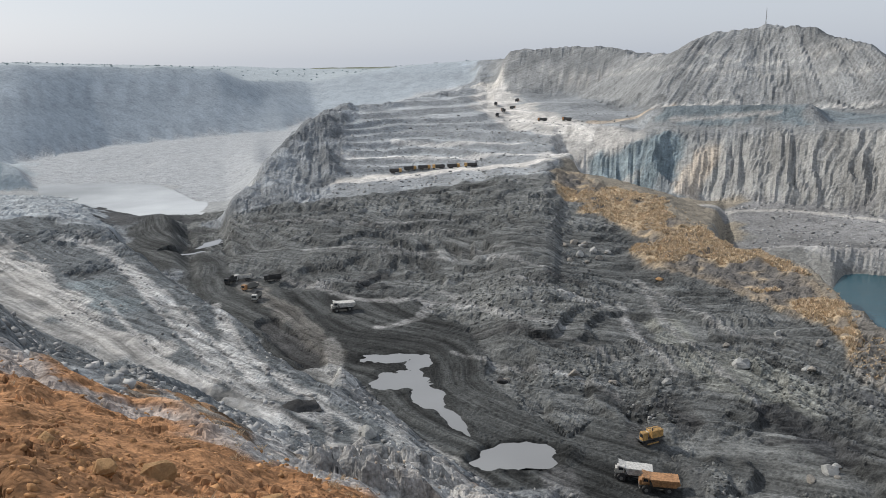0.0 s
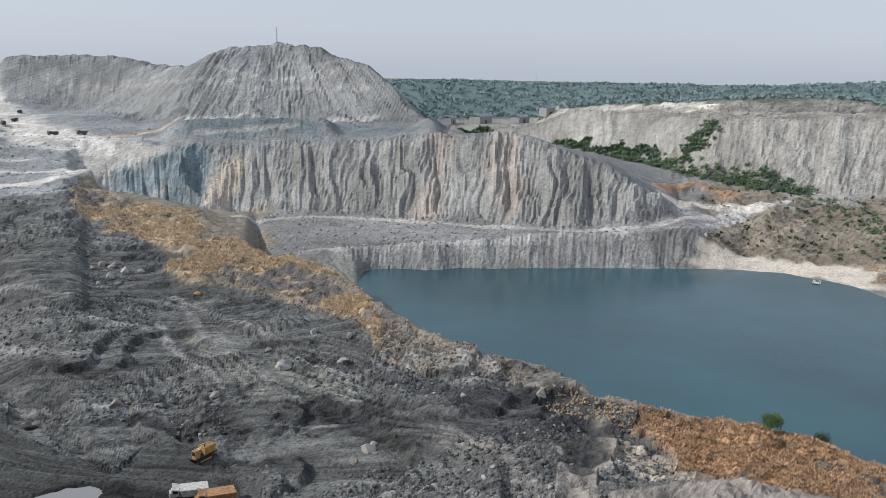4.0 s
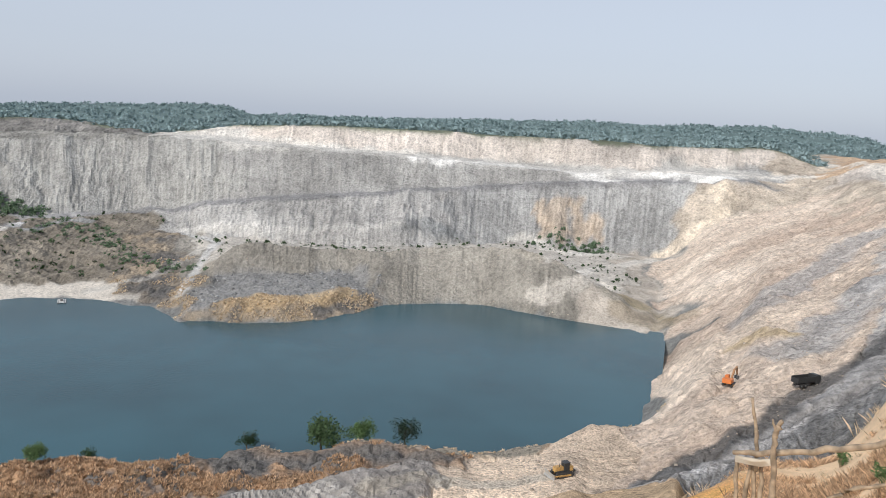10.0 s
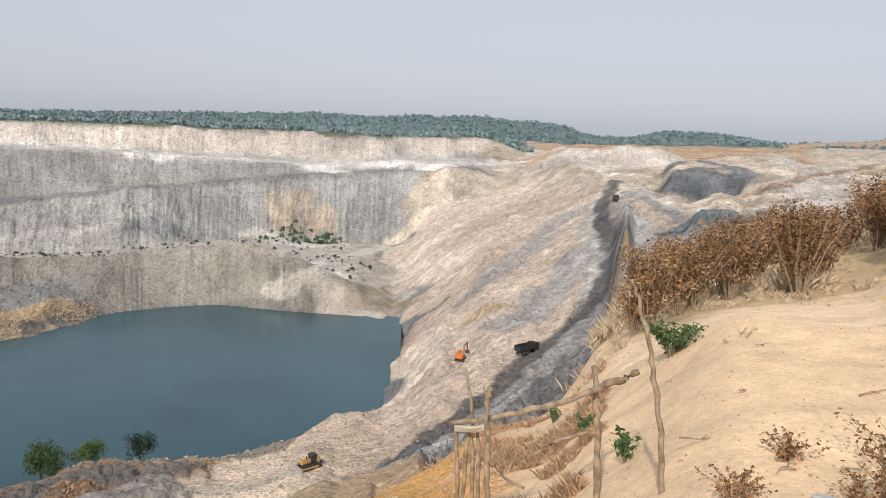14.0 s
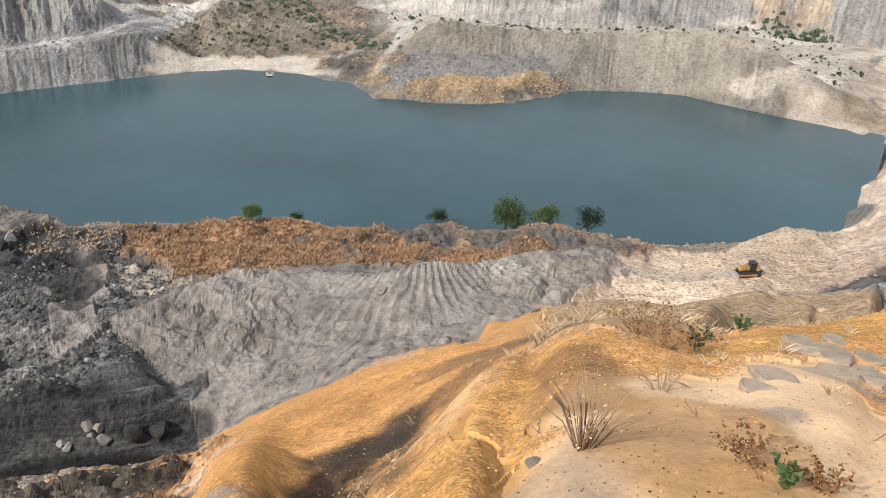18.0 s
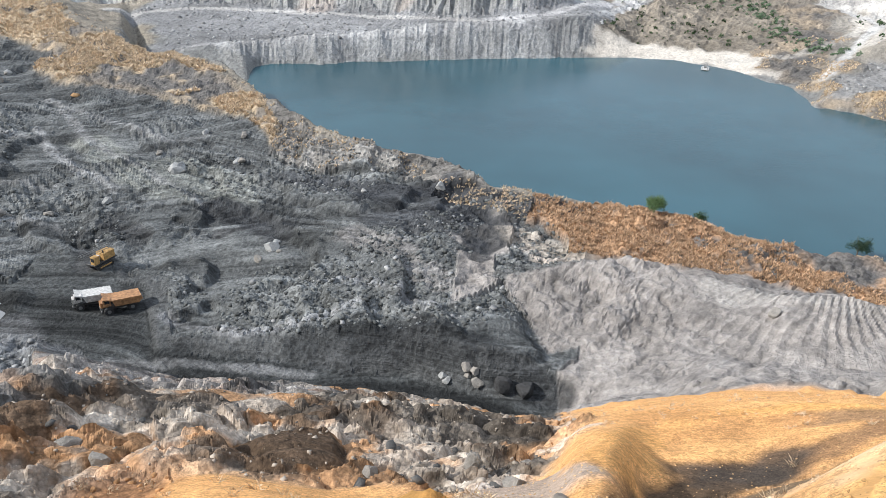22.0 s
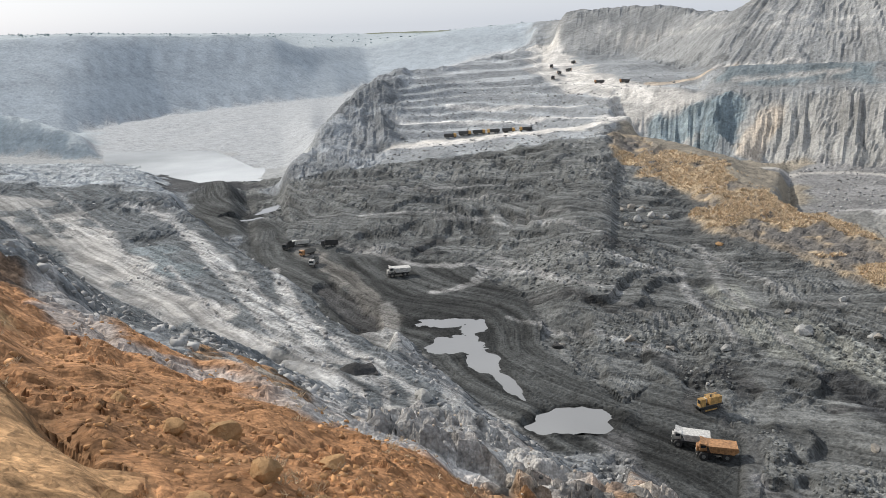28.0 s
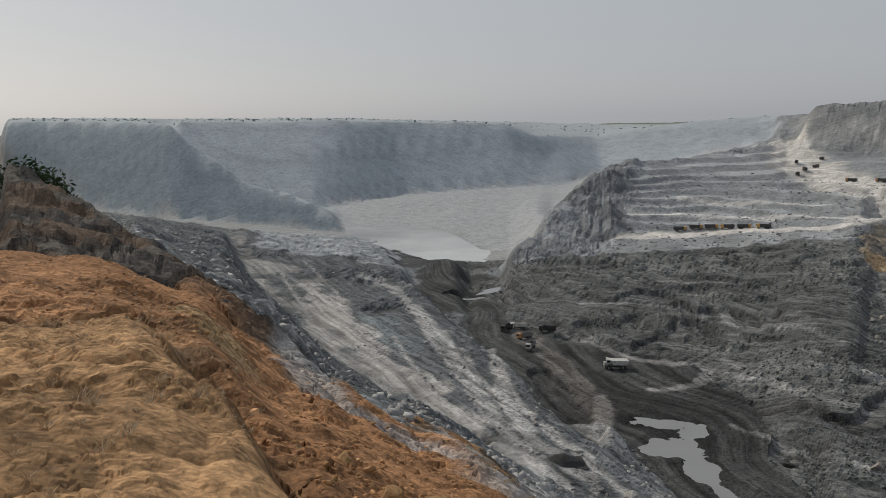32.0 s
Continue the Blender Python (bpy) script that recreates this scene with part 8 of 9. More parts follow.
# trees along the near shore
for x, y, h, leaf, lab in ((162, 108, 6.0, "green", "slender pale green sapling above the lake"), (177, 104, 5.0, "green", "low green bush tree at the water"), (203, 73, 6.5, "dark_green", "broad low green tree at the lake bank"),
                           (202, 52, 11.5, "dark_green", "tall full green tree on the lake bank"), (204, 42, 8.0, "green", "thin green tree beside a taller one"), (200, 29, 8.5, "dark_green", "dense round green tree on the bank")):
    x, y, h = x * 0.975, y * 0.975, h * 1.02
    tree((x, y, max(0.3, ground_height(x, y)) - 0.3), h, leaf, lab, int(x * 7 + y), "trees along the lake bank")
CLUMPS = []
for k in range(5):
    v, f = leafy(46, 1.0, 0.30, 71 + k, 0.8, 6)
    f = np.array(f)
    CLUMPS.append((np.array(v), np.concatenate([f[:, [0, 1, 2]], f[:, [0, 2, 3]]])))
WOODS = []
for k in range(6):
    v, f = leafy(15, 1.0, 0.42, 171 + k, 0.8, 6)
    f = np.array(f)
    WOODS.append((np.array(v), np.concatenate([f[:, [0, 1, 2]], f[:, [0, 2, 3]]])))
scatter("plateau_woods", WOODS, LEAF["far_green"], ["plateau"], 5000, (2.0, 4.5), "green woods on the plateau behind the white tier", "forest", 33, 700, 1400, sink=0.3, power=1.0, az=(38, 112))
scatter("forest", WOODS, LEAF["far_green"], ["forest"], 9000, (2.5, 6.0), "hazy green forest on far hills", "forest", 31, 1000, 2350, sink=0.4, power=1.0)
scatter("valley_bushes", WOODS, LEAF["bush_green"], ["green_valley"], 900, (1.2, 4.0), "dark green bushes filling the valley", "bushes", 32, 540, 900, patch=(60, 33, -0.1), sink=0.25, power=1.0)
scatter("scrub_bushes", CLUMPS, LEAF["dark_green"], ["scrubland", "valley"], 520, (0.6, 2.0), "small dark bushes dotted over scrubland", "bushes", 34, 380, 640, sink=0.4)
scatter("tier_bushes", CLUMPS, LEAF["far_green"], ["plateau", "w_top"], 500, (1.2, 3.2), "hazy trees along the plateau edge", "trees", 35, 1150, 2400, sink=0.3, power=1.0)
def bushes_along(path, width, count, size, seed):
    r = random.Random(seed)
    verts, faces, base = [], [], 0
    for k in range(count):
        i = r.randrange(len(path) - 1)
        f = r.random()
        x = path[i][0] + (path[i + 1][0] - path[i][0]) * f + r.gauss(0, width)
        y = path[i][1] + (path[i + 1][1] - path[i][1]) * f + r.gauss(0, width)
        s = r.uniform(*size)
        v, q = CLUMPS[k % 5]
        verts.append(v * s + np.array([x, y, ground_height(x, y) + s * 0.35])), faces.append(q + base)
        base += len(v)
    return verts, faces


for path, width, count, size, seed in (([(506, 515), (498, 470), (489, 426), (480, 376), (484, 348), (488, 318)], 6, 300, (1.6, 4.2), 5), ([(505, 436), (512, 430), (520, 432)], 6, 90, (2.0, 4.5), 6),
                                       ([(470, 300), (455, 262), (430, 230)], 9, 90, (0.9, 2.4), 7), ([(385, 165), (400, 200), (420, 225)], 5, 60, (0.8, 2.2), 8), ([(548, -5), (549, -30), (547, -50)], 5, 70, (0.8, 2.4), 9)):
    merged("valley_thicket", LEAF["bush_green"], *bushes_along(path, width, count, size, seed), "dusty green thicket along the valley floor", "bushes")
for x, y, s, k in ((547, -29, 3.2, 0), (552, -20, 3.0, 1), (545, -38, 3.0, 2), (556, -32, 2.6, 3), (550, -12, 2.4, 4)):
    b = thing("bush", "dark green bush at the foot of a pale tier", "bush", "bushes below the tiers", on_ground(x, y, s * 0.35), k * 70, s)
    me = bpy.data.meshes.new("foliage")
    me.from_pydata(CLUMPS[k % 5][0].tolist(), [], CLUMPS[k % 5][1].tolist())
    me.materials.append(LEAF["bush_green"])
    new("foliage", me).parent = b


# --- shrubs, weeds and the stick fence on the knoll ---
def shrub(name, label, leaf, height, spread, stems, leaves, size, seed, category="shrub", group=""):
    r = random.Random(seed)
    t = thing(name, label, category, group)
    bm = bmesh.new()
    tips = []
    for k in range(stems):
        a, l = r.uniform(0, math.tau), spread * r.uniform(0.15, 1.0)
        h = height * r.uniform(0.6, 1.0)
        p = [(0.1 * l * math.cos(a), 0.1 * l * math.sin(a), -0.05), (0.5 * l * math.cos(a), 0.5 * l * math.sin(a), h * 0.55), (l * math.cos(a + 0.2), l * math.sin(a + 0.2), h)]
        tube(bm, p, [0.012 * height, 0.008 * height, 0.003 * height], 4)
        tips.append([Vector(q) for q in p])
    part("stem", bm, PAINT["wood"], t)
    v, f = [], []
    for _ in range(leaves):
        p = r.choice(tips)
        s = r.uniform(0.3, 1.0)
        c = p[0].lerp(p[1], s * 2) if s < 0.5 else p[1].lerp(p[2], s * 2 - 1)
        c = c + Vector((r.gauss(0, 1), r.gauss(0, 1), r.gauss(0, 1))) * 0.05 * height
        u = Vector((r.gauss(0, 1), r.gauss(0, 1), r.gauss(0, 0.7))).normalized()
        w = u.orthogonal().normalized()
        z = size * r.uniform(0.6, 1.4)
        q = len(v)
        v += [tuple(c - u * z), tuple(c + w * z * 0.45), tuple(c + u * z), tuple(c - w * z * 0.45)]
        f.append((q, q + 1, q + 2, q + 3))
    me = bpy.data.meshes.new("foliage")
    me.from_pydata(v, [], f)
    me.materials.append(LEAF[leaf])
    new("foliage", me).parent = t
    return t


rs = random.Random(77)
protos = [shrub("dry_shrub", "dry brown leafy shrub on the sandy knoll", "brown", 1.9, 0.9, 22, 1300, 0.048, 100 + k, group="dry shrubs on the knoll") for k in range(4)]
placed = 0
for k in range(64):
    a, d = rs.uniform(116.0, 137.0), rs.uniform(0, 1)
    d0 = np.interp(a, [113, 118, 125, 131, 138], [14, 16, 18, 22, 25])
    d1 = np.interp(a, [113, 118, 125, 131, 138], [24, 32, 38, 46, 52])
    d = d0 + (d1 - d0) * d
    x, y = d * math.sin(radians(a)), d * math.cos(radians(a))
    m = Matrix.Translation(on_ground(x, y)) @ Matrix.Rotation(rs.uniform(0, 6.28), 4, "Z") @ Matrix.Scale(rs.uniform(0.6, 1.15), 4)
    if k < 4:
        protos[k].matrix_basis = m
    else:
        o = copy_thing(protos[k % 4], m)
        o.matrix_basis = m
g = shrub("green_shrub", "fresh green leafy shrub on bare sand", "green", 0.46, 0.42, 26, 900, 0.026, 130)
g.matrix_basis = Matrix.Translation(on_ground(8.63, -4.69))
for x, y, s, leaf in ((8.44, -3.60, 0.25, "green"), (5.87, -2.83, 0.28, "green"), (12.59, -4.84, 0.3, "green"), (17.68, -15.75, 0.4, "dark_green"), (7.33, -6.81, 0.3, "yellow"), (7.13, -6.34, 0.3, "yellow"), (6.47, -6.33, 0.25, "yellow"), (7.52, -7.55, 0.3, "yellow"), (8.00, -0.01, 0.3, "dark_green"), (10.09, -0.55, 0.25, "green"), (3.80, -0.45, 0.15, "green")):
    w = shrub("weed", "small %s weed growing on the sandy knoll" % ("yellowing" if leaf == "yellow" else "green"), leaf, s, s * 0.6, 12, 260, 0.014 + 0.03 * s, int(x * 31), "weed", "weeds on the knoll")
    w.matrix_basis = Matrix.Translation(on_ground(x, y))
for x, y, s in ((3.83, -3.46, 0.3), (3.48, -3.06, 0.26), (3.49, -2.90, 0.2), (4.05, -0.32, 0.16), (3.98, -0.63, 0.13), (4.29, -3.04, 0.15), (3.85, -2.43, 0.15), (7.52, 0.29, 0.4), (8.07, 0.57, 0.3), (5.85, -5.37, 0.2), (4.62, -1.92, 0.15)):
    w = shrub("withered_plant", "withered brown plant collapsed on sand", "brown", s, s * 1.6, 26, 420, 0.010 + 0.02 * s, int(x * 57 + 9), "dead plant", "withered plants")
    w.matrix_basis = Matrix.Translation(on_ground(x, y))
rp = shrub("arching_dry_plant", "tall dry plant with arching bare stems on gravel", "straw", 0.42, 0.32, 46, 60, 0.012, 151, "dead plant")
rp.matrix_basis = Matrix.Translation(on_ground(4.04, 0.54))
rp2 = shrub("dry_reeds", "bent dry reeds on the gravel mound", "straw", 0.25, 0.3, 24, 30, 0.012, 152, "dead plant")
rp2.matrix_basis = Matrix.Translation(on_ground(5.60, 0.21))


def ray_point(az, dep, d):
    return Vector((d * math.sin(radians(az)), d * math.cos(radians(az)), 90 - d * math.tan(radians(dep))))


def pole(name, pts, radii, parent, label=""):
    bm = bmesh.new()
    pts, radii = [Vector(p) for p in pts], [q * 0.72 for q in radii]
    knots, thick = [pts[0]], [radii[0]]
    rk = random.Random(len(name) + int(pts[0].x * 50))
    for a, b, ra, rb in zip(pts, pts[1:], radii, radii[1:]):
        for k in range(1, 6):
            f = k / 5
            bow = Vector((rk.gauss(0, 1), rk.gauss(0, 1), rk.gauss(0, 1))) * ra * 0.35 * (f < 1)
            knots.append(a.lerp(b, f) + bow)
            thick.append((ra + (rb - ra) * f) * rk.uniform(0.85, 1.15))
    tube(bm, knots, thick, 7)
    return part(name, bm, PAINT["wood"], parent, label, True)


fence = thing("stick_fence", "rough fence of crooked weathered sticks lashed together", "fence")
pole("post", [(4.51, -2.40, 87.85), (4.52, -2.37, 88.27), (4.55, -2.32, 88.55), (4.57, -2.27, 88.80), (4.61, -2.21, 89.04), (4.63, -2.16, 89.17)], [0.022, 0.023, 0.022, 0.020, 0.018, 0.014], fence, "tall leaning bare stick")
pole("post", [(5.45, -1.62, 86.95), (5.45, -1.61, 87.51), (5.46, -1.59, 87.84), (5.46, -1.57, 88.08), (5.46, -1.58, 88.20), (5.45, -1.60, 88.26)], [0.028, 0.028, 0.026, 0.024, 0.022, 0.018], fence, "crooked forked main post")
pole("fork", [(5.46, -1.58, 88.14), (5.47, -1.55, 88.26)], [0.016, 0.010], fence)
pole("post", [(5.80, -1.49, 86.90), (5.80, -1.47, 87.59), (5.81, -1.45, 87.85)], [0.022, 0.022, 0.020], fence)
pole("post", [(5.79, -1.51, 86.90), (5.79, -1.53, 87.51), (5.79, -1.54, 87.86)], [0.022, 0.022, 0.020], fence)
pole("post", [(5.77, -1.58, 86.90), (5.77, -1.58, 87.52), (5.78, -1.57, 87.87)], [0.022, 0.022, 0.020], fence)
pole("post", [(5.75, -1.66, 86.85), (5.76, -1.62, 87.48), (5.76, -1.61, 87.88)], [0.022, 0.022, 0.020], fence)
pole("post", [(5.73, -1.56, 87.80), (5.73, -1.54, 88.05), (5.75, -1.49, 88.30)], [0.020, 0.018, 0.013], fence)
pole("rail", [(5.72, -1.40, 87.92), (5.55, -1.63, 88.01), (5.39, -1.94, 88.13), (5.31, -2.26, 88.26), (5.14, -2.38, 88.39), (5.04, -2.46, 88.48)], [0.022, 0.028, 0.030, 0.032, 0.034, 0.030], fence, "long crooked top rail")
pole("post", [(5.36, -2.38, 87.30), (5.37, -2.36, 87.92), (5.38, -2.33, 88.19), (5.40, -2.30, 88.41)], [0.034, 0.034, 0.030, 0.026], fence)
pole("rail", [(5.74, -2.01, 87.63), (5.67, -2.17, 87.77), (5.58, -2.37, 87.86)], [0.018, 0.020, 0.018], fence)
pole("brace", [(5.63, -1.70, 87.63), (5.60, -1.78, 87.53), (5.56, -1.91, 87.47)], [0.018, 0.018, 0.014], fence)
pole("brace", [(5.53, -1.69, 87.38), (5.50, -1.78, 87.23)], [0.012, 0.012], fence, "pale peeled stick")
bm = bmesh.new()
for k in range(5):
    tube(bm, [(5.72, -1.42, 87.86 + 0.01 * (k % 2)), (5.66, -1.52 - 0.01 * k, 87.87), (5.60, -1.64, 87.91)], [0.012, 0.016, 0.012], 6)
    bmesh.ops.translate(bm, vec=(0, 0, 0.006), verts=bm.verts)
part("lashing", bm, PAINT["rope"], fence, "pale rag lashing", True)


# --- small things on the knoll ---
bm = bmesh.new()
box(bm, (0, 0, 0.01), (0.16, 0.06, 0.015), (4, 6, 0))
bmesh.ops.bevel(bm, geom=bm.edges[:], offset=0.005, segments=1, affect="EDGES")
w = part("wrapper", bm, PAINT["white"])
w.matrix_basis = Matrix.Translation(on_ground(3.66, -2.84, 0.01)) @ Matrix.Rotation(0.6, 4, "Z")
tagged(w, "flat white wrapper lying on the sand", "litter")
bag = thing("plastic_bag", "crumpled orange and white plastic bag on sand", "litter", "", on_ground(3.40, -3.14))
for k, (mt, dx) in enumerate((("bright_orange", 0.0), ("white", 0.1))):
    bm = bmesh.new()
    bmesh.ops.create_icosphere(bm, subdivisions=3, radius=0.045)
    for vv in bm.verts:
        vv.co *= 1 + 0.35 * noise.noise(vv.co * 22 + Vector((k * 5, 0, 0)))
        vv.co.z = max(vv.co.z * 0.6 + 0.03, 0)
        vv.co.x += dx
    part("orange_side" if k == 0 else "white_side", bm, PAINT[mt], bag)
bm = bmesh.new()
bmesh.ops.create_uvsphere(bm, u_segments=48, v_segments=24, radius=1.0)
bm.verts.ensure_lookup_table()
for vv in bm.verts:
    rr = math.hypot(vv.co.x, vv.co.y)
    vv.co.z = 0.62 * max(0.0, 1 - rr) ** 1.1 - 0.15 if vv.co.z > -0.2 else -0.3
    vv.co.x, vv.co.y = vv.co.x * 0.6, vv.co.y * 0.6
    n = noise.fractal(vv.co * 4, 1.0, 2.0, 4) * 0.07
    vv.co.z += n
cone_me = part("gravel_cone", bm, LEAF["gravel"], None, "", True)
cone_me.data.materials.clear()
cone_me.data.materials.append(soil3("ochre_gravel", (0.62, 0.34, 0.11), 0.5, size=0.12, bump=1.0))
cone_me.matrix_basis = Matrix.Translation(on_ground(3.44, 4.08))
tagged(cone_me, "pointed pile of orange gravel on the slope", "gravel pile")


def boulder(at, size, mat, label, seed, group=""):
    """A block broken off along a few flat faces."""
    bm = bmesh.new()
    bmesh.ops.create_icosphere(bm, subdivisions=2, radius=1.0)
    r = random.Random(seed)
    cuts = [(Vector((r.gauss(0, 1), r.gauss(0, 1), r.gauss(0.2, 0.8))).normalized(), r.uniform(0.45, 0.8)) for _ in range(11)]
    off = Vector((seed * 3.1, seed * 1.7, 0))
    for vv in bm.verts:
        for n, d in cuts:
            over = vv.co.dot(n) - d
            if over > 0:
                vv.co -= n * over
        vv.co *= 1.25 * (1 + 0.10 * noise.noise(vv.co * 3 + off) + 0.04 * noise.noise(vv.co * 9 + off))
        vv.co.z *= 0.75
    ob = part("boulder", bm, mat)
    ob.matrix_basis = Matrix.Translation(at) @ Matrix.Rotation(seed, 4, "Z") @ Matrix.Scale(size, 4)
    return tagged(ob, label, "boulder", group)


ROCK = {"ochre": soil3("ochre_boulder", (0.42, 0.26, 0.13), 0.45, size=0.12, bump=0.9), "grey": soil3("grey_boulder", (0.27, 0.25, 0.22), 0.5, size=0.1, bump=0.9),
        "pale": soil3("pale_boulder", (0.36, 0.36, 0.345), 0.35, size=0.4, bump=0.7), "dark": soil3("black_boulder", (0.06, 0.06, 0.06), 0.5, size=0.5, bump=0.9)}
boulder(on_ground(-3.1, 8.2, 0.06), 0.20, ROCK["ochre"], "ochre clay boulder on the orange slope", 1, "ochre boulders")
boulder(on_ground(-2.0, 6.1, 0.04), 0.14, ROCK["ochre"], "ochre clay boulder on the orange slope", 2, "ochre boulders")
boulder(on_ground(-3.3, 7.4, 0.04), 0.12, ROCK["ochre"], "ochre clay boulder on the orange slope", 3, "ochre boulders")
boulder(on_ground(-1.4, 5.6, 0.04), 0.14, ROCK["ochre"], "ochre clay boulder on the orange slope", 4, "ochre boulders")
boulder(on_ground(-1.9, 8.1, 0.04), 0.15, ROCK["ochre"], "ochre clay boulder on the orange slope", 5, "ochre boulders")
boulder(on_ground(-1.6, 5.1, 0.03), 0.09, ROCK["ochre"], "ochre clay boulder on the orange slope", 6, "ochre boulders")
boulder(on_ground(-4.2, 8.1, 0.05), 0.15, ROCK["ochre"], "ochre clay boulder on the orange slope", 7, "ochre boulders")
boulder(on_ground(-2.2, 5.2, 0.04), 0.14, ROCK["ochre"], "ochre clay boulder on the orange slope", 8, "ochre boulders")
boulder(on_ground(-2.5, 4.7, 0.03), 0.09, ROCK["ochre"], "ochre clay boulder on the orange slope", 9, "ochre boulders")
boulder(on_ground(-1.4, 5.7, 0.03), 0.11, ROCK["ochre"], "ochre clay boulder on the orange slope", 10, "ochre boulders")
boulder(on_ground(-1.7, 7.2, 0.02), 0.08, ROCK["ochre"], "ochre clay boulder on the orange slope", 11, "ochre boulders")
boulder(on_ground(-1.0, 4.2, 0.02), 0.07, ROCK["ochre"], "ochre clay boulder on the orange slope", 12, "ochre boulders")
boulder(on_ground(-0.7, 3.8, 0.02), 0.07, ROCK["ochre"], "ochre clay boulder on the orange slope", 13, "ochre boulders")
boulder(on_ground(-0.5, 6.0, 0.02), 0.07, ROCK["ochre"], "ochre clay boulder on the orange slope", 14, "ochre boulders")
boulder(on_ground(1.1, 11.0, 0.05), 0.15, ROCK["grey"], "rough grey boulder on broken ground", 15, "grey boulders")
boulder(on_ground(2.3, 11.9, 0.08), 0.26, ROCK["grey"], "rough grey boulder on broken ground", 16, "grey boulders")
boulder(on_ground(0.7, 11.2, 0.05), 0.18, ROCK["grey"], "rough grey boulder on broken ground", 17, "grey boulders")
boulder(on_ground(2.5, 10.8, 0.05), 0.16, ROCK["grey"], "rough grey boulder on broken ground", 18, "grey boulders")
boulder(on_ground(1.6, 10.9, 0.04), 0.14, ROCK["grey"], "rough grey boulder on broken ground", 19, "grey boulders")
boulder(on_ground(3.1, 10.5, 0.04), 0.13, ROCK["grey"], "rough grey boulder on broken ground", 20, "grey boulders")
boulder(on_ground(2.1, 4.5, 0.03), 0.09, ROCK["ochre"], "ochre clay boulder on the orange slope", 21, "ochre boulders")
boulder(on_ground(1.9, 5.0, 0.02), 0.08, ROCK["ochre"], "ochre clay boulder on the orange slope", 22, "ochre boulders")
boulder(on_ground(5.6, 8.1, 0.05), 0.15, ROCK["grey"], "rough grey boulder on broken ground", 23, "grey boulders")
boulder(on_ground(6.9, 7.2, 0.05), 0.15, ROCK["grey"], "rough grey boulder on broken ground", 24, "grey boulders")
boulder(on_ground(6.2, 5.7, 0.04), 0.15, ROCK["grey"], "rough grey boulder on broken ground", 25, "grey boulders")
boulder(on_ground(4.3, 3.4, 0.03), 0.08, ROCK["grey"], "rough grey boulder on broken ground", 26, "grey boulders")
boulder(on_ground(8.3, 7.3, 0.04), 0.14, ROCK["grey"], "rough grey boulder on broken ground", 27, "grey boulders")
boulder(on_ground(81.7, 210.7, 0.61), 2.02, ROCK["pale"], "angular grey block standing out on dark shale", 28, "pale boulders")
boulder(on_ground(79.7, 154.1, 0.20), 0.67, ROCK["pale"], "angular grey block standing out on dark shale", 29, "pale boulders")
boulder(on_ground(78.5, 149.3, 0.20), 0.66, ROCK["grey"], "rough grey boulder on broken ground", 30, "grey boulders")
boulder(on_ground(15.1, 209.5, 0.43), 1.44, ROCK["dark"], "black lump of coal shale", 31, "dark boulders")
boulder(on_ground(14.7, 211.0, 0.48), 1.60, ROCK["dark"], "black lump of coal shale", 32, "dark boulders")
boulder(on_ground(-15.5, 141.1, 0.56), 1.88, ROCK["pale"], "angular grey block standing out on dark shale", 33, "pale boulders")
boulder(on_ground(77.5, 89.3, 0.24), 0.81, ROCK["pale"], "angular grey block standing out on dark shale", 34, "pale boulders")
boulder(on_ground(80.5, 86.8, 0.30), 1.01, ROCK["grey"], "rough grey boulder on broken ground", 35, "grey boulders")
boulder(on_ground(83.7, 80.5, 0.53), 1.76, ROCK["dark"], "black lump of coal shale", 36, "dark boulders")
boulder(on_ground(86.1, 77.3, 0.60), 2.01, ROCK["dark"], "black lump of coal shale", 37, "dark boulders")
boulder(on_ground(80.9, 83.9, 0.33), 1.11, ROCK["grey"], "rough grey boulder on broken ground", 38, "grey boulders")
boulder(on_ground(59.8, 319.8, 0.56), 1.87, ROCK["pale"], "angular grey block standing out on dark shale", 39, "pale boulders")
boulder(on_ground(56.6, 327.9, 0.50), 1.67, ROCK["pale"], "angular grey block standing out on dark shale", 40, "pale boulders")
boulder(on_ground(65.7, 320.3, 0.42), 1.41, ROCK["pale"], "angular grey block standing out on dark shale", 41, "pale boulders")
boulder(on_ground(77.7, 286.1, 0.45), 1.50, ROCK["ochre"], "ochre clay boulder on the orange slope", 42, "ochre boulders")
boulder(on_ground(105.9, 218.4, 0.38), 1.25, ROCK["grey"], "rough grey boulder on broken ground", 43, "grey boulders")
boulder(on_ground(97.3, 205.4, 0.36), 1.19, ROCK["pale"], "angular grey block standing out on dark shale", 44, "pale boulders")
boulder(on_ground(34.8, 210.6, 0.48), 1.61, ROCK["grey"], "rough grey boulder on broken ground", 45, "grey boulders")
boulder(on_ground(4.0, 0.8, 0.01), 0.05, ROCK["grey"], "rough grey boulder on broken ground", 46, "grey boulders")
boulder(on_ground(98.7, 229.8, 0.39), 1.29, ROCK["pale"], "angular grey block standing out on dark shale", 47, "pale boulders")
boulder(on_ground(49.5, 327.7, 0.43), 1.43, ROCK["grey"], "rough grey boulder on broken ground", 48, "grey boulders")
boulder(on_ground(53.7, 332.5, 0.51), 1.69, ROCK["grey"], "rough grey boulder on broken ground", 49, "grey boulders")
boulder(on_ground(57.6, 329.9, 0.47), 1.56, ROCK["grey"], "rough grey boulder on broken ground", 50, "grey boulders")
boulder(on_ground(60.0, 319.7, 0.42), 1.40, ROCK["grey"], "rough grey boulder on broken ground", 51, "grey boulders")
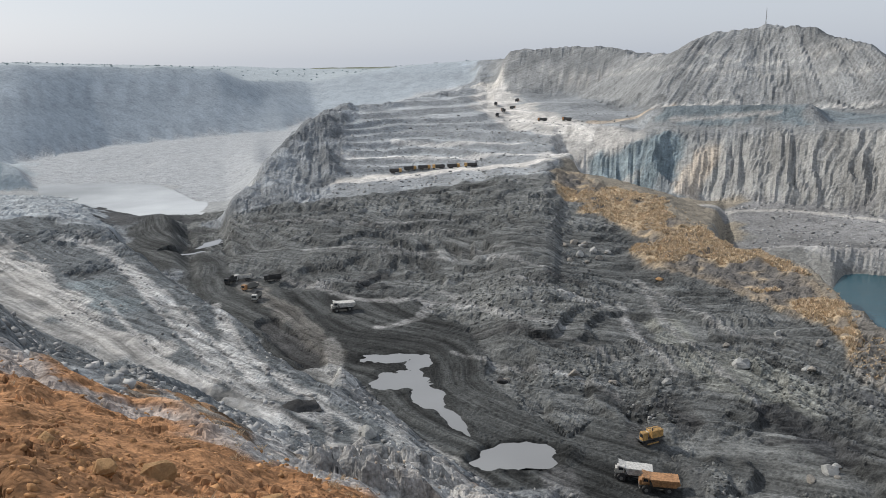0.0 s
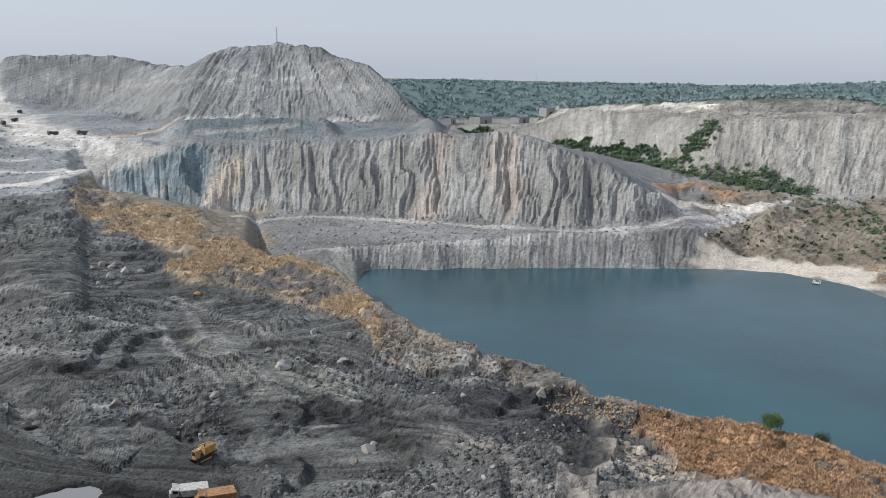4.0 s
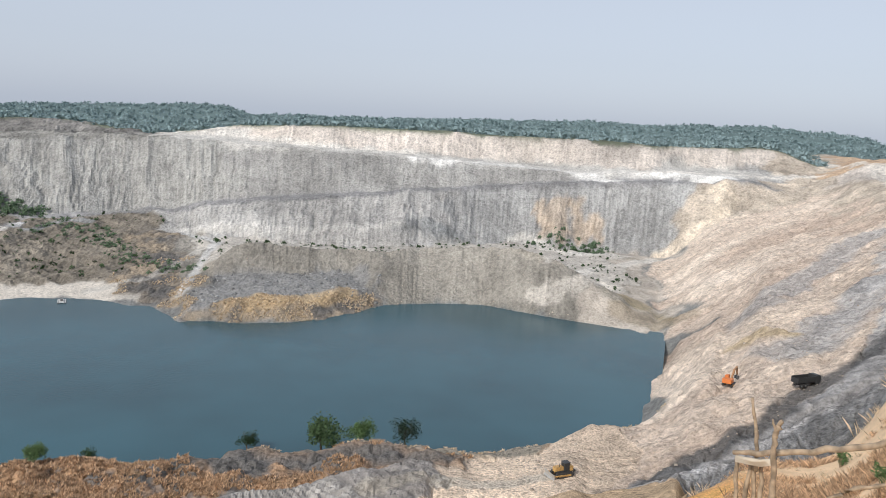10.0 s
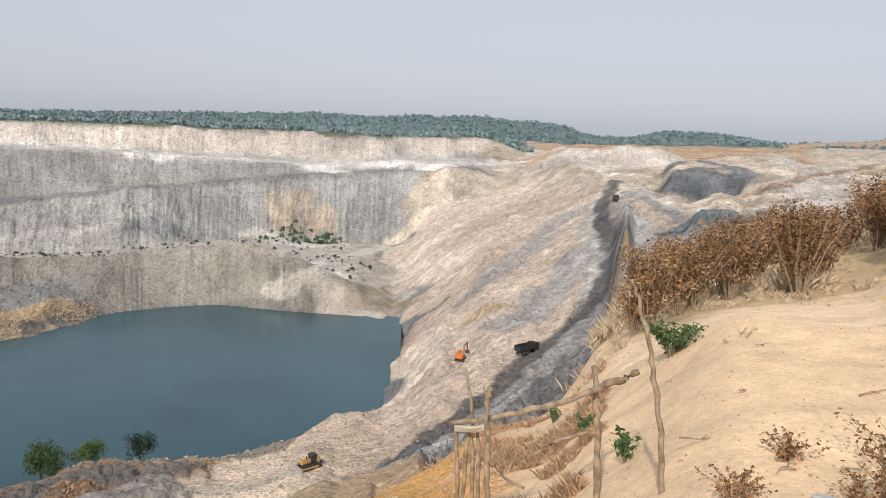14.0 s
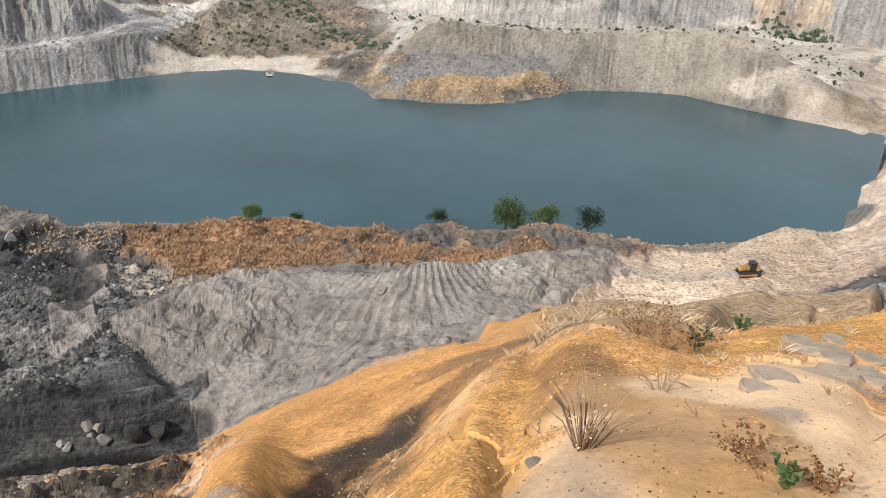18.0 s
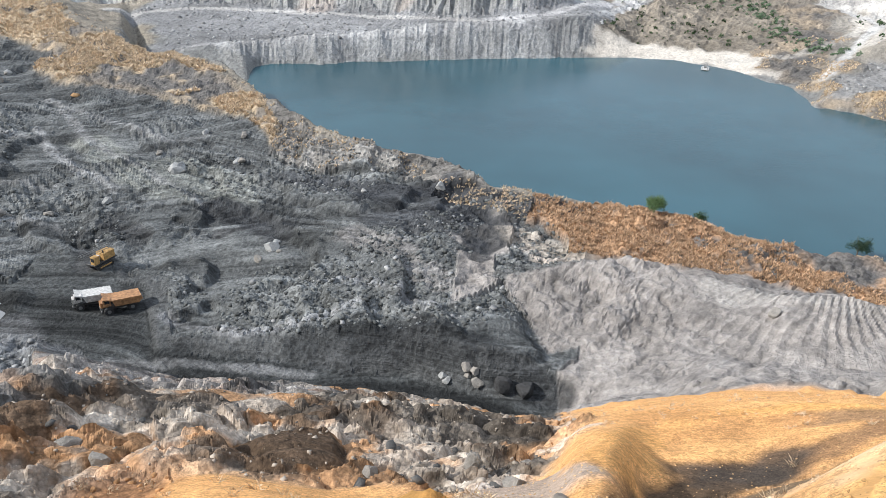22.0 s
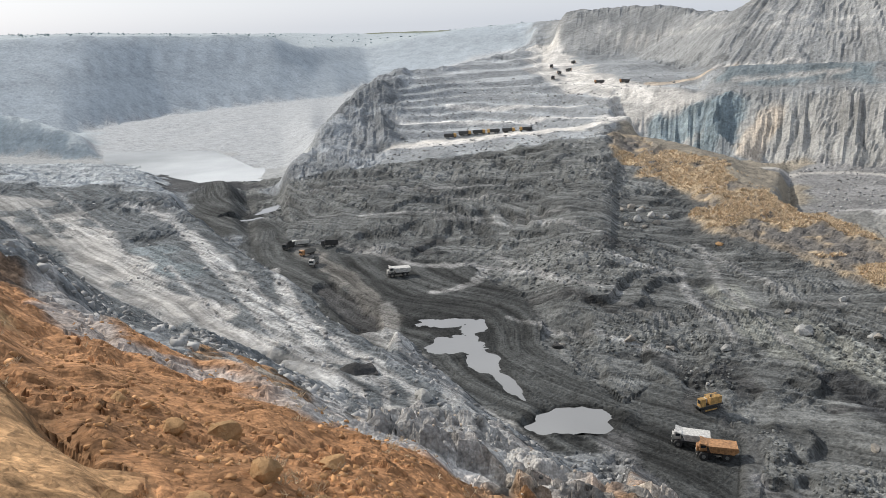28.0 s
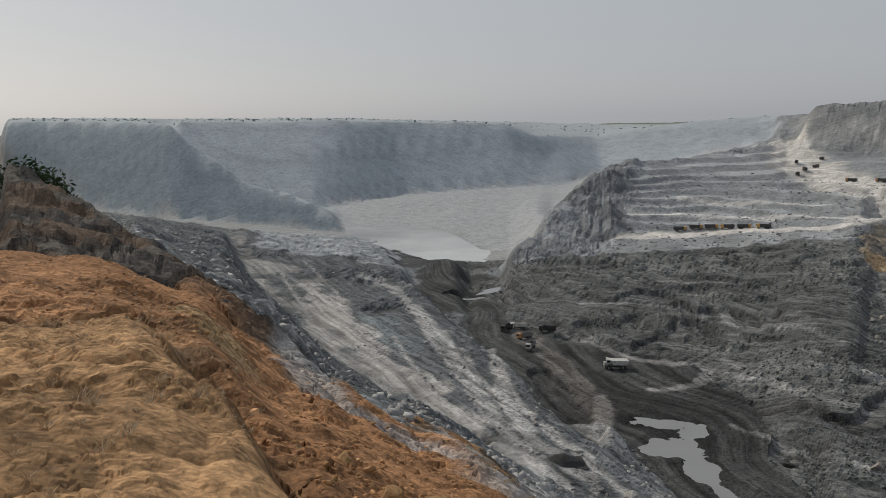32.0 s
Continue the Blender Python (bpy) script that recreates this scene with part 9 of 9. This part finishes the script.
boulder(on_ground(53.8, 316.7, 0.56), 1.85, ROCK["pale"], "angular grey block standing out on dark shale", 52, "pale boulders")
boulder(on_ground(60.4, 312.5, 0.48), 1.61, ROCK["grey"], "rough grey boulder on broken ground", 53, "grey boulders")
boulder(on_ground(49.1, 311.0, 0.37), 1.25, ROCK["grey"], "rough grey boulder on broken ground", 54, "grey boulders")
boulder(on_ground(65.2, 319.7, 0.35), 1.17, ROCK["grey"], "rough grey boulder on broken ground", 55, "grey boulders")
boulder(on_ground(55.6, 309.2, 0.34), 1.13, ROCK["grey"], "rough grey boulder on broken ground", 56, "grey boulders")
boulder(on_ground(81.1, 210.1, 0.66), 2.19, ROCK["pale"], "angular grey block standing out on dark shale", 57, "pale boulders")
boulder(on_ground(58.1, 201.6, 0.38), 1.27, ROCK["pale"], "angular grey block standing out on dark shale", 58, "pale boulders")
boulder(on_ground(97.8, 204.5, 0.35), 1.18, ROCK["grey"], "rough grey boulder on broken ground", 59, "grey boulders")
boulder(on_ground(81.9, 225.5, 0.32), 1.07, ROCK["grey"], "rough grey boulder on broken ground", 60, "grey boulders")
boulder(on_ground(45.0, 205.7, 0.38), 1.28, ROCK["grey"], "rough grey boulder on broken ground", 61, "grey boulders")
boulder(on_ground(15.8, 209.8, 0.34), 1.12, ROCK["grey"], "rough grey boulder on broken ground", 62, "grey boulders")
boulder(on_ground(36.4, 210.8, 0.24), 0.81, ROCK["grey"], "rough grey boulder on broken ground", 63, "grey boulders")
boulder(on_ground(110.8, 161.9, 0.36), 1.19, ROCK["pale"], "angular grey block standing out on dark shale", 64, "pale boulders")
boulder(on_ground(129.8, 153.4, 0.46), 1.52, ROCK["pale"], "angular grey block standing out on dark shale", 65, "pale boulders")
boulder(on_ground(77.9, 151.5, 0.48), 1.60, ROCK["pale"], "angular grey block standing out on dark shale", 66, "pale boulders")
boulder(on_ground(80.9, 154.5, 0.29), 0.95, ROCK["pale"], "angular grey block standing out on dark shale", 67, "pale boulders")
boulder(on_ground(73.8, 150.7, 0.32), 1.06, ROCK["grey"], "rough grey boulder on broken ground", 68, "grey boulders")
boulder(on_ground(81.8, 210.4, 0.45), 1.52, ROCK["pale"], "angular grey block standing out on dark shale", 69, "pale boulders")
boulder(on_ground(77.6, 88.5, 0.24), 0.81, ROCK["pale"], "angular grey block standing out on dark shale", 70, "pale boulders")
boulder(on_ground(80.2, 85.9, 0.21), 0.71, ROCK["grey"], "rough grey boulder on broken ground", 71, "grey boulders")
boulder(on_ground(16.2, 211.9, 0.29), 0.97, ROCK["grey"], "rough grey boulder on broken ground", 72, "grey boulders")
boulder(on_ground(96.6, 205.4, 0.36), 1.18, ROCK["pale"], "angular grey block standing out on dark shale", 73, "pale boulders")
boulder(on_ground(81.8, 210.5, 0.45), 1.52, ROCK["pale"], "angular grey block standing out on dark shale", 74, "pale boulders")
boulder(on_ground(129.7, 57.6, 0.37), 1.24, ROCK["grey"], "rough grey boulder on broken ground", 75, "grey boulders")
boulder(on_ground(77.7, 88.7, 0.21), 0.71, ROCK["pale"], "angular grey block standing out on dark shale", 76, "pale boulders")
boulder(on_ground(81.3, 85.3, 0.27), 0.91, ROCK["grey"], "rough grey boulder on broken ground", 77, "grey boulders")
boulder(on_ground(-15.4, 141.8, 0.50), 1.66, ROCK["pale"], "angular grey block standing out on dark shale", 78, "pale boulders")

SLATE = soil3("weathered_slate", (0.47, 0.395, 0.31), 0.35, size=0.12, bump=0.7)


def slab(x, y, length, width, thick, turn, tilt, seed):
    """A flat block of slate, broken at the edges."""
    r = random.Random(seed)
    n = 11
    bm = bmesh.new()
    rim = []
    for k in range(n):
        a = k * math.tau / n
        q = r.uniform(0.78, 1.1)
        rim.append((math.cos(a) * length * q, math.sin(a) * width * q))
    low = [bm.verts.new((px, py, -thick)) for px, py in rim]
    edge = [bm.verts.new((px, py, thick * r.uniform(0.5, 0.9))) for px, py in rim]
    top = [bm.verts.new((px * 0.86, py * 0.86, thick + r.uniform(-0.01, 0.01))) for px, py in rim]
    for a, b in ((low, edge), (edge, top)):
        for k in range(n):
            bm.faces.new((a[k], a[(k + 1) % n], b[(k + 1) % n], b[k]))
    bm.faces.new(top), bm.faces.new(low[::-1])
    ob = part("slate_slab", bm, SLATE)
    ob.matrix_basis = Matrix.Translation(on_ground(x, y, -thick * 0.25)) @ Matrix.Rotation(radians(turn), 4, "Z") @ Matrix.Rotation(radians(tilt), 4, "Y")
    return tagged(ob, "flat slab of weathered grey-brown slate in sand", "stone slab", "slate slabs below the fence")


for k, (x, y, l, w_, th, turn, tilt) in enumerate(((8.1, -1.25, 0.40, 0.24, 0.06, 10, 14), (7.7, -1.5, 0.30, 0.20, 0.05, 35, 12), (8.5, -1.0, 0.28, 0.18, 0.05, -10, 15), (8.4, -1.65, 0.24, 0.13, 0.04, 50, 12), (7.9, -0.95, 0.22, 0.12, 0.04, 80, 10),
                                                   (7.0, -1.7, 0.26, 0.16, 0.04, 20, 10), (7.3, -1.2, 0.2, 0.15, 0.04, 70, 9), (8.9, -1.4, 0.26, 0.13, 0.05, 0, 14), (6.4, -0.6, 0.24, 0.16, 0.03, 30, 8), (5.9, -0.45, 0.18, 0.12, 0.03, 60, 8))):
    slab(x, y, l, w_, th, turn, tilt, 300 + k)
rk = random.Random(91)
for k, (x, y) in enumerate(((5.0, 0.0), (4.6, -0.5), (5.4, -1.2), (6.2, -1.9), (4.9, -2.9), (5.6, -3.6), (6.6, -3.2), (4.4, -2.1), (5.2, -4.4), (6.9, -4.6), (4.7, 0.9), (6.0, 0.1), (4.1, -2.9), (7.4, -4.0))):
    bm = bmesh.new()
    a, l = rk.uniform(0, math.tau), rk.uniform(0.12, 0.34)
    pts = [(math.cos(a) * l * (q - 0.5) + rk.gauss(0, 0.012), math.sin(a) * l * (q - 0.5) + rk.gauss(0, 0.012), 0.012 + 0.05 * rk.random() * q) for q in (0, 0.35, 0.7, 1.0)]
    tube(bm, pts, [0.007, 0.006, 0.005, 0.003], 5)
    tube(bm, [pts[1], (pts[1][0] + rk.gauss(0, 0.05), pts[1][1] + rk.gauss(0, 0.05), 0.05)], [0.004, 0.002], 4)
    tw = part("dry_stick", bm, PAINT["wood"])
    tw.matrix_basis = Matrix.Translation(on_ground(x, y))
    tagged(tw, "small forked dry stick lying on sand", "stick", "dry sticks on the knoll")

# a low black heap of coal on the bench
bm = bmesh.new()
bmesh.ops.create_grid(bm, x_segments=24, y_segments=24, size=1.0)
for vv in bm.verts:
    q = math.hypot(vv.co.x, vv.co.y)
    vv.co.x, vv.co.y = vv.co.x * 4.6, vv.co.y * 3.0
    vv.co.z = 1.9 * max(0.0, 1 - q ** 1.6) + 0.3 * noise.fractal(vv.co * 0.8, 1.0, 2.0, 4) - 0.35
mound = part("coal_mound", bm, ROCK["dark"], None, "", True)
mound.matrix_basis = Matrix.Translation(on_ground(-31.01, 153.13)) @ Matrix.Rotation(0.4, 4, "Z")
tagged(mound, "low black pile of coal tipped on the bench", "coal mound")

# --- landmarks far off ---
mast = thing("radio_mast", "slender lattice mast on top of the spoil hill", "mast", "", on_ground(265.4, 688, -0.3))
bm = bmesh.new()
for k in range(3):
    a = k * math.tau / 3
    tube(bm, [(0.5 * math.cos(a), 0.5 * math.sin(a), 0), (0.15 * math.cos(a), 0.15 * math.sin(a), 13)], [0.09, 0.06], 5)
part("tripod", bm, PAINT["grey"], mast)
bm = bmesh.new()
for k in range(10):
    z = 0.8 + k * 1.25
    r = 0.5 - 0.35 * z / 13
    for j in range(3):
        a, b = j * math.tau / 3, (j + 1) * math.tau / 3
        tube(bm, [(r * math.cos(a), r * math.sin(a), z), (r * math.cos(b), r * math.sin(b), z + 0.5)], [0.04, 0.04], 4)
part("bracing", bm, PAINT["grey"], mast)
tower = thing("far_mast", "thin mast on a far forested ridge", "mast", "", on_ground(1093, 1358, -1))
bm = bmesh.new()
tube(bm, [(0, 0, 0), (0, 0, 26)], [0.6, 0.25], 6)
part("pole", bm, PAINT["grey"], tower)
tin = plain("blue_grey_tin_roof", (0.42, 0.48, 0.52), 0.5, 0.1)
wallm = plain("dusty_shed_wall", (0.33, 0.34, 0.34), 0.9)
for x, y, a, l, w, h in ((555, 790, 30, 34, 14, 9), (590, 760, 25, 26, 12, 7), (520, 805, 40, 22, 12, 8), (610, 735, 20, 20, 10, 10)):
    s = thing("shed", "blue-grey industrial shed with a low tin roof", "shed", "sheds beyond the spoil wall", on_ground(x, y, -0.5), a)
    part("wall", boxes([((0, 0, h / 2), (l, w, h))]), wallm, s)
    bm = bmesh.new()
    e = [bm.verts.new(c) for c in ((-l / 2 - 1, -w / 2 - 1, h), (l / 2 + 1, -w / 2 - 1, h), (l / 2 + 1, 0, h + 3), (-l / 2 - 1, 0, h + 3), (l / 2 + 1, w / 2 + 1, h), (-l / 2 - 1, w / 2 + 1, h))]
    bm.faces.new((e[0], e[1], e[2], e[3])), bm.faces.new((e[3], e[2], e[4], e[5]))
    bmesh.ops.solidify(bm, geom=bm.faces[:], thickness=0.3)
    part("roof", bm, tin, s)
    part("door", boxes([((0, -w / 2 - 0.06, 2.5), (5, 0.1, 5))]), PAINT["dark"], s)
raft = thing("pump_raft", "small pale pump raft floating near the beach", "raft", "", (335.5, 208.5, 0.0), 30)
part("deck", boxes([((0, 0, 0.35), (7, 3.5, 0.25))]), PAINT["white"], raft)
for y in (-1.2, 1.2):
    bm = bmesh.new()
    wheel(bm, (0, 0, 0), 0.45, 7)
    bmesh.ops.rotate(bm, matrix=Matrix.Rotation(radians(90), 3, "Z"), verts=bm.verts)
    bmesh.ops.translate(bm, vec=(0, y, 0.05), verts=bm.verts)
    part("float", bm, PAINT["grey"], raft)
part("pump", boxes([((0.6, 0, 0.9), (1.8, 1.2, 0.9))]), PAINT["grey"], raft)
tree((-69, 66, ground_height(-69, 66)), 9.0, "dark_green", "dark tree on the edge of the knoll ridge", 501)
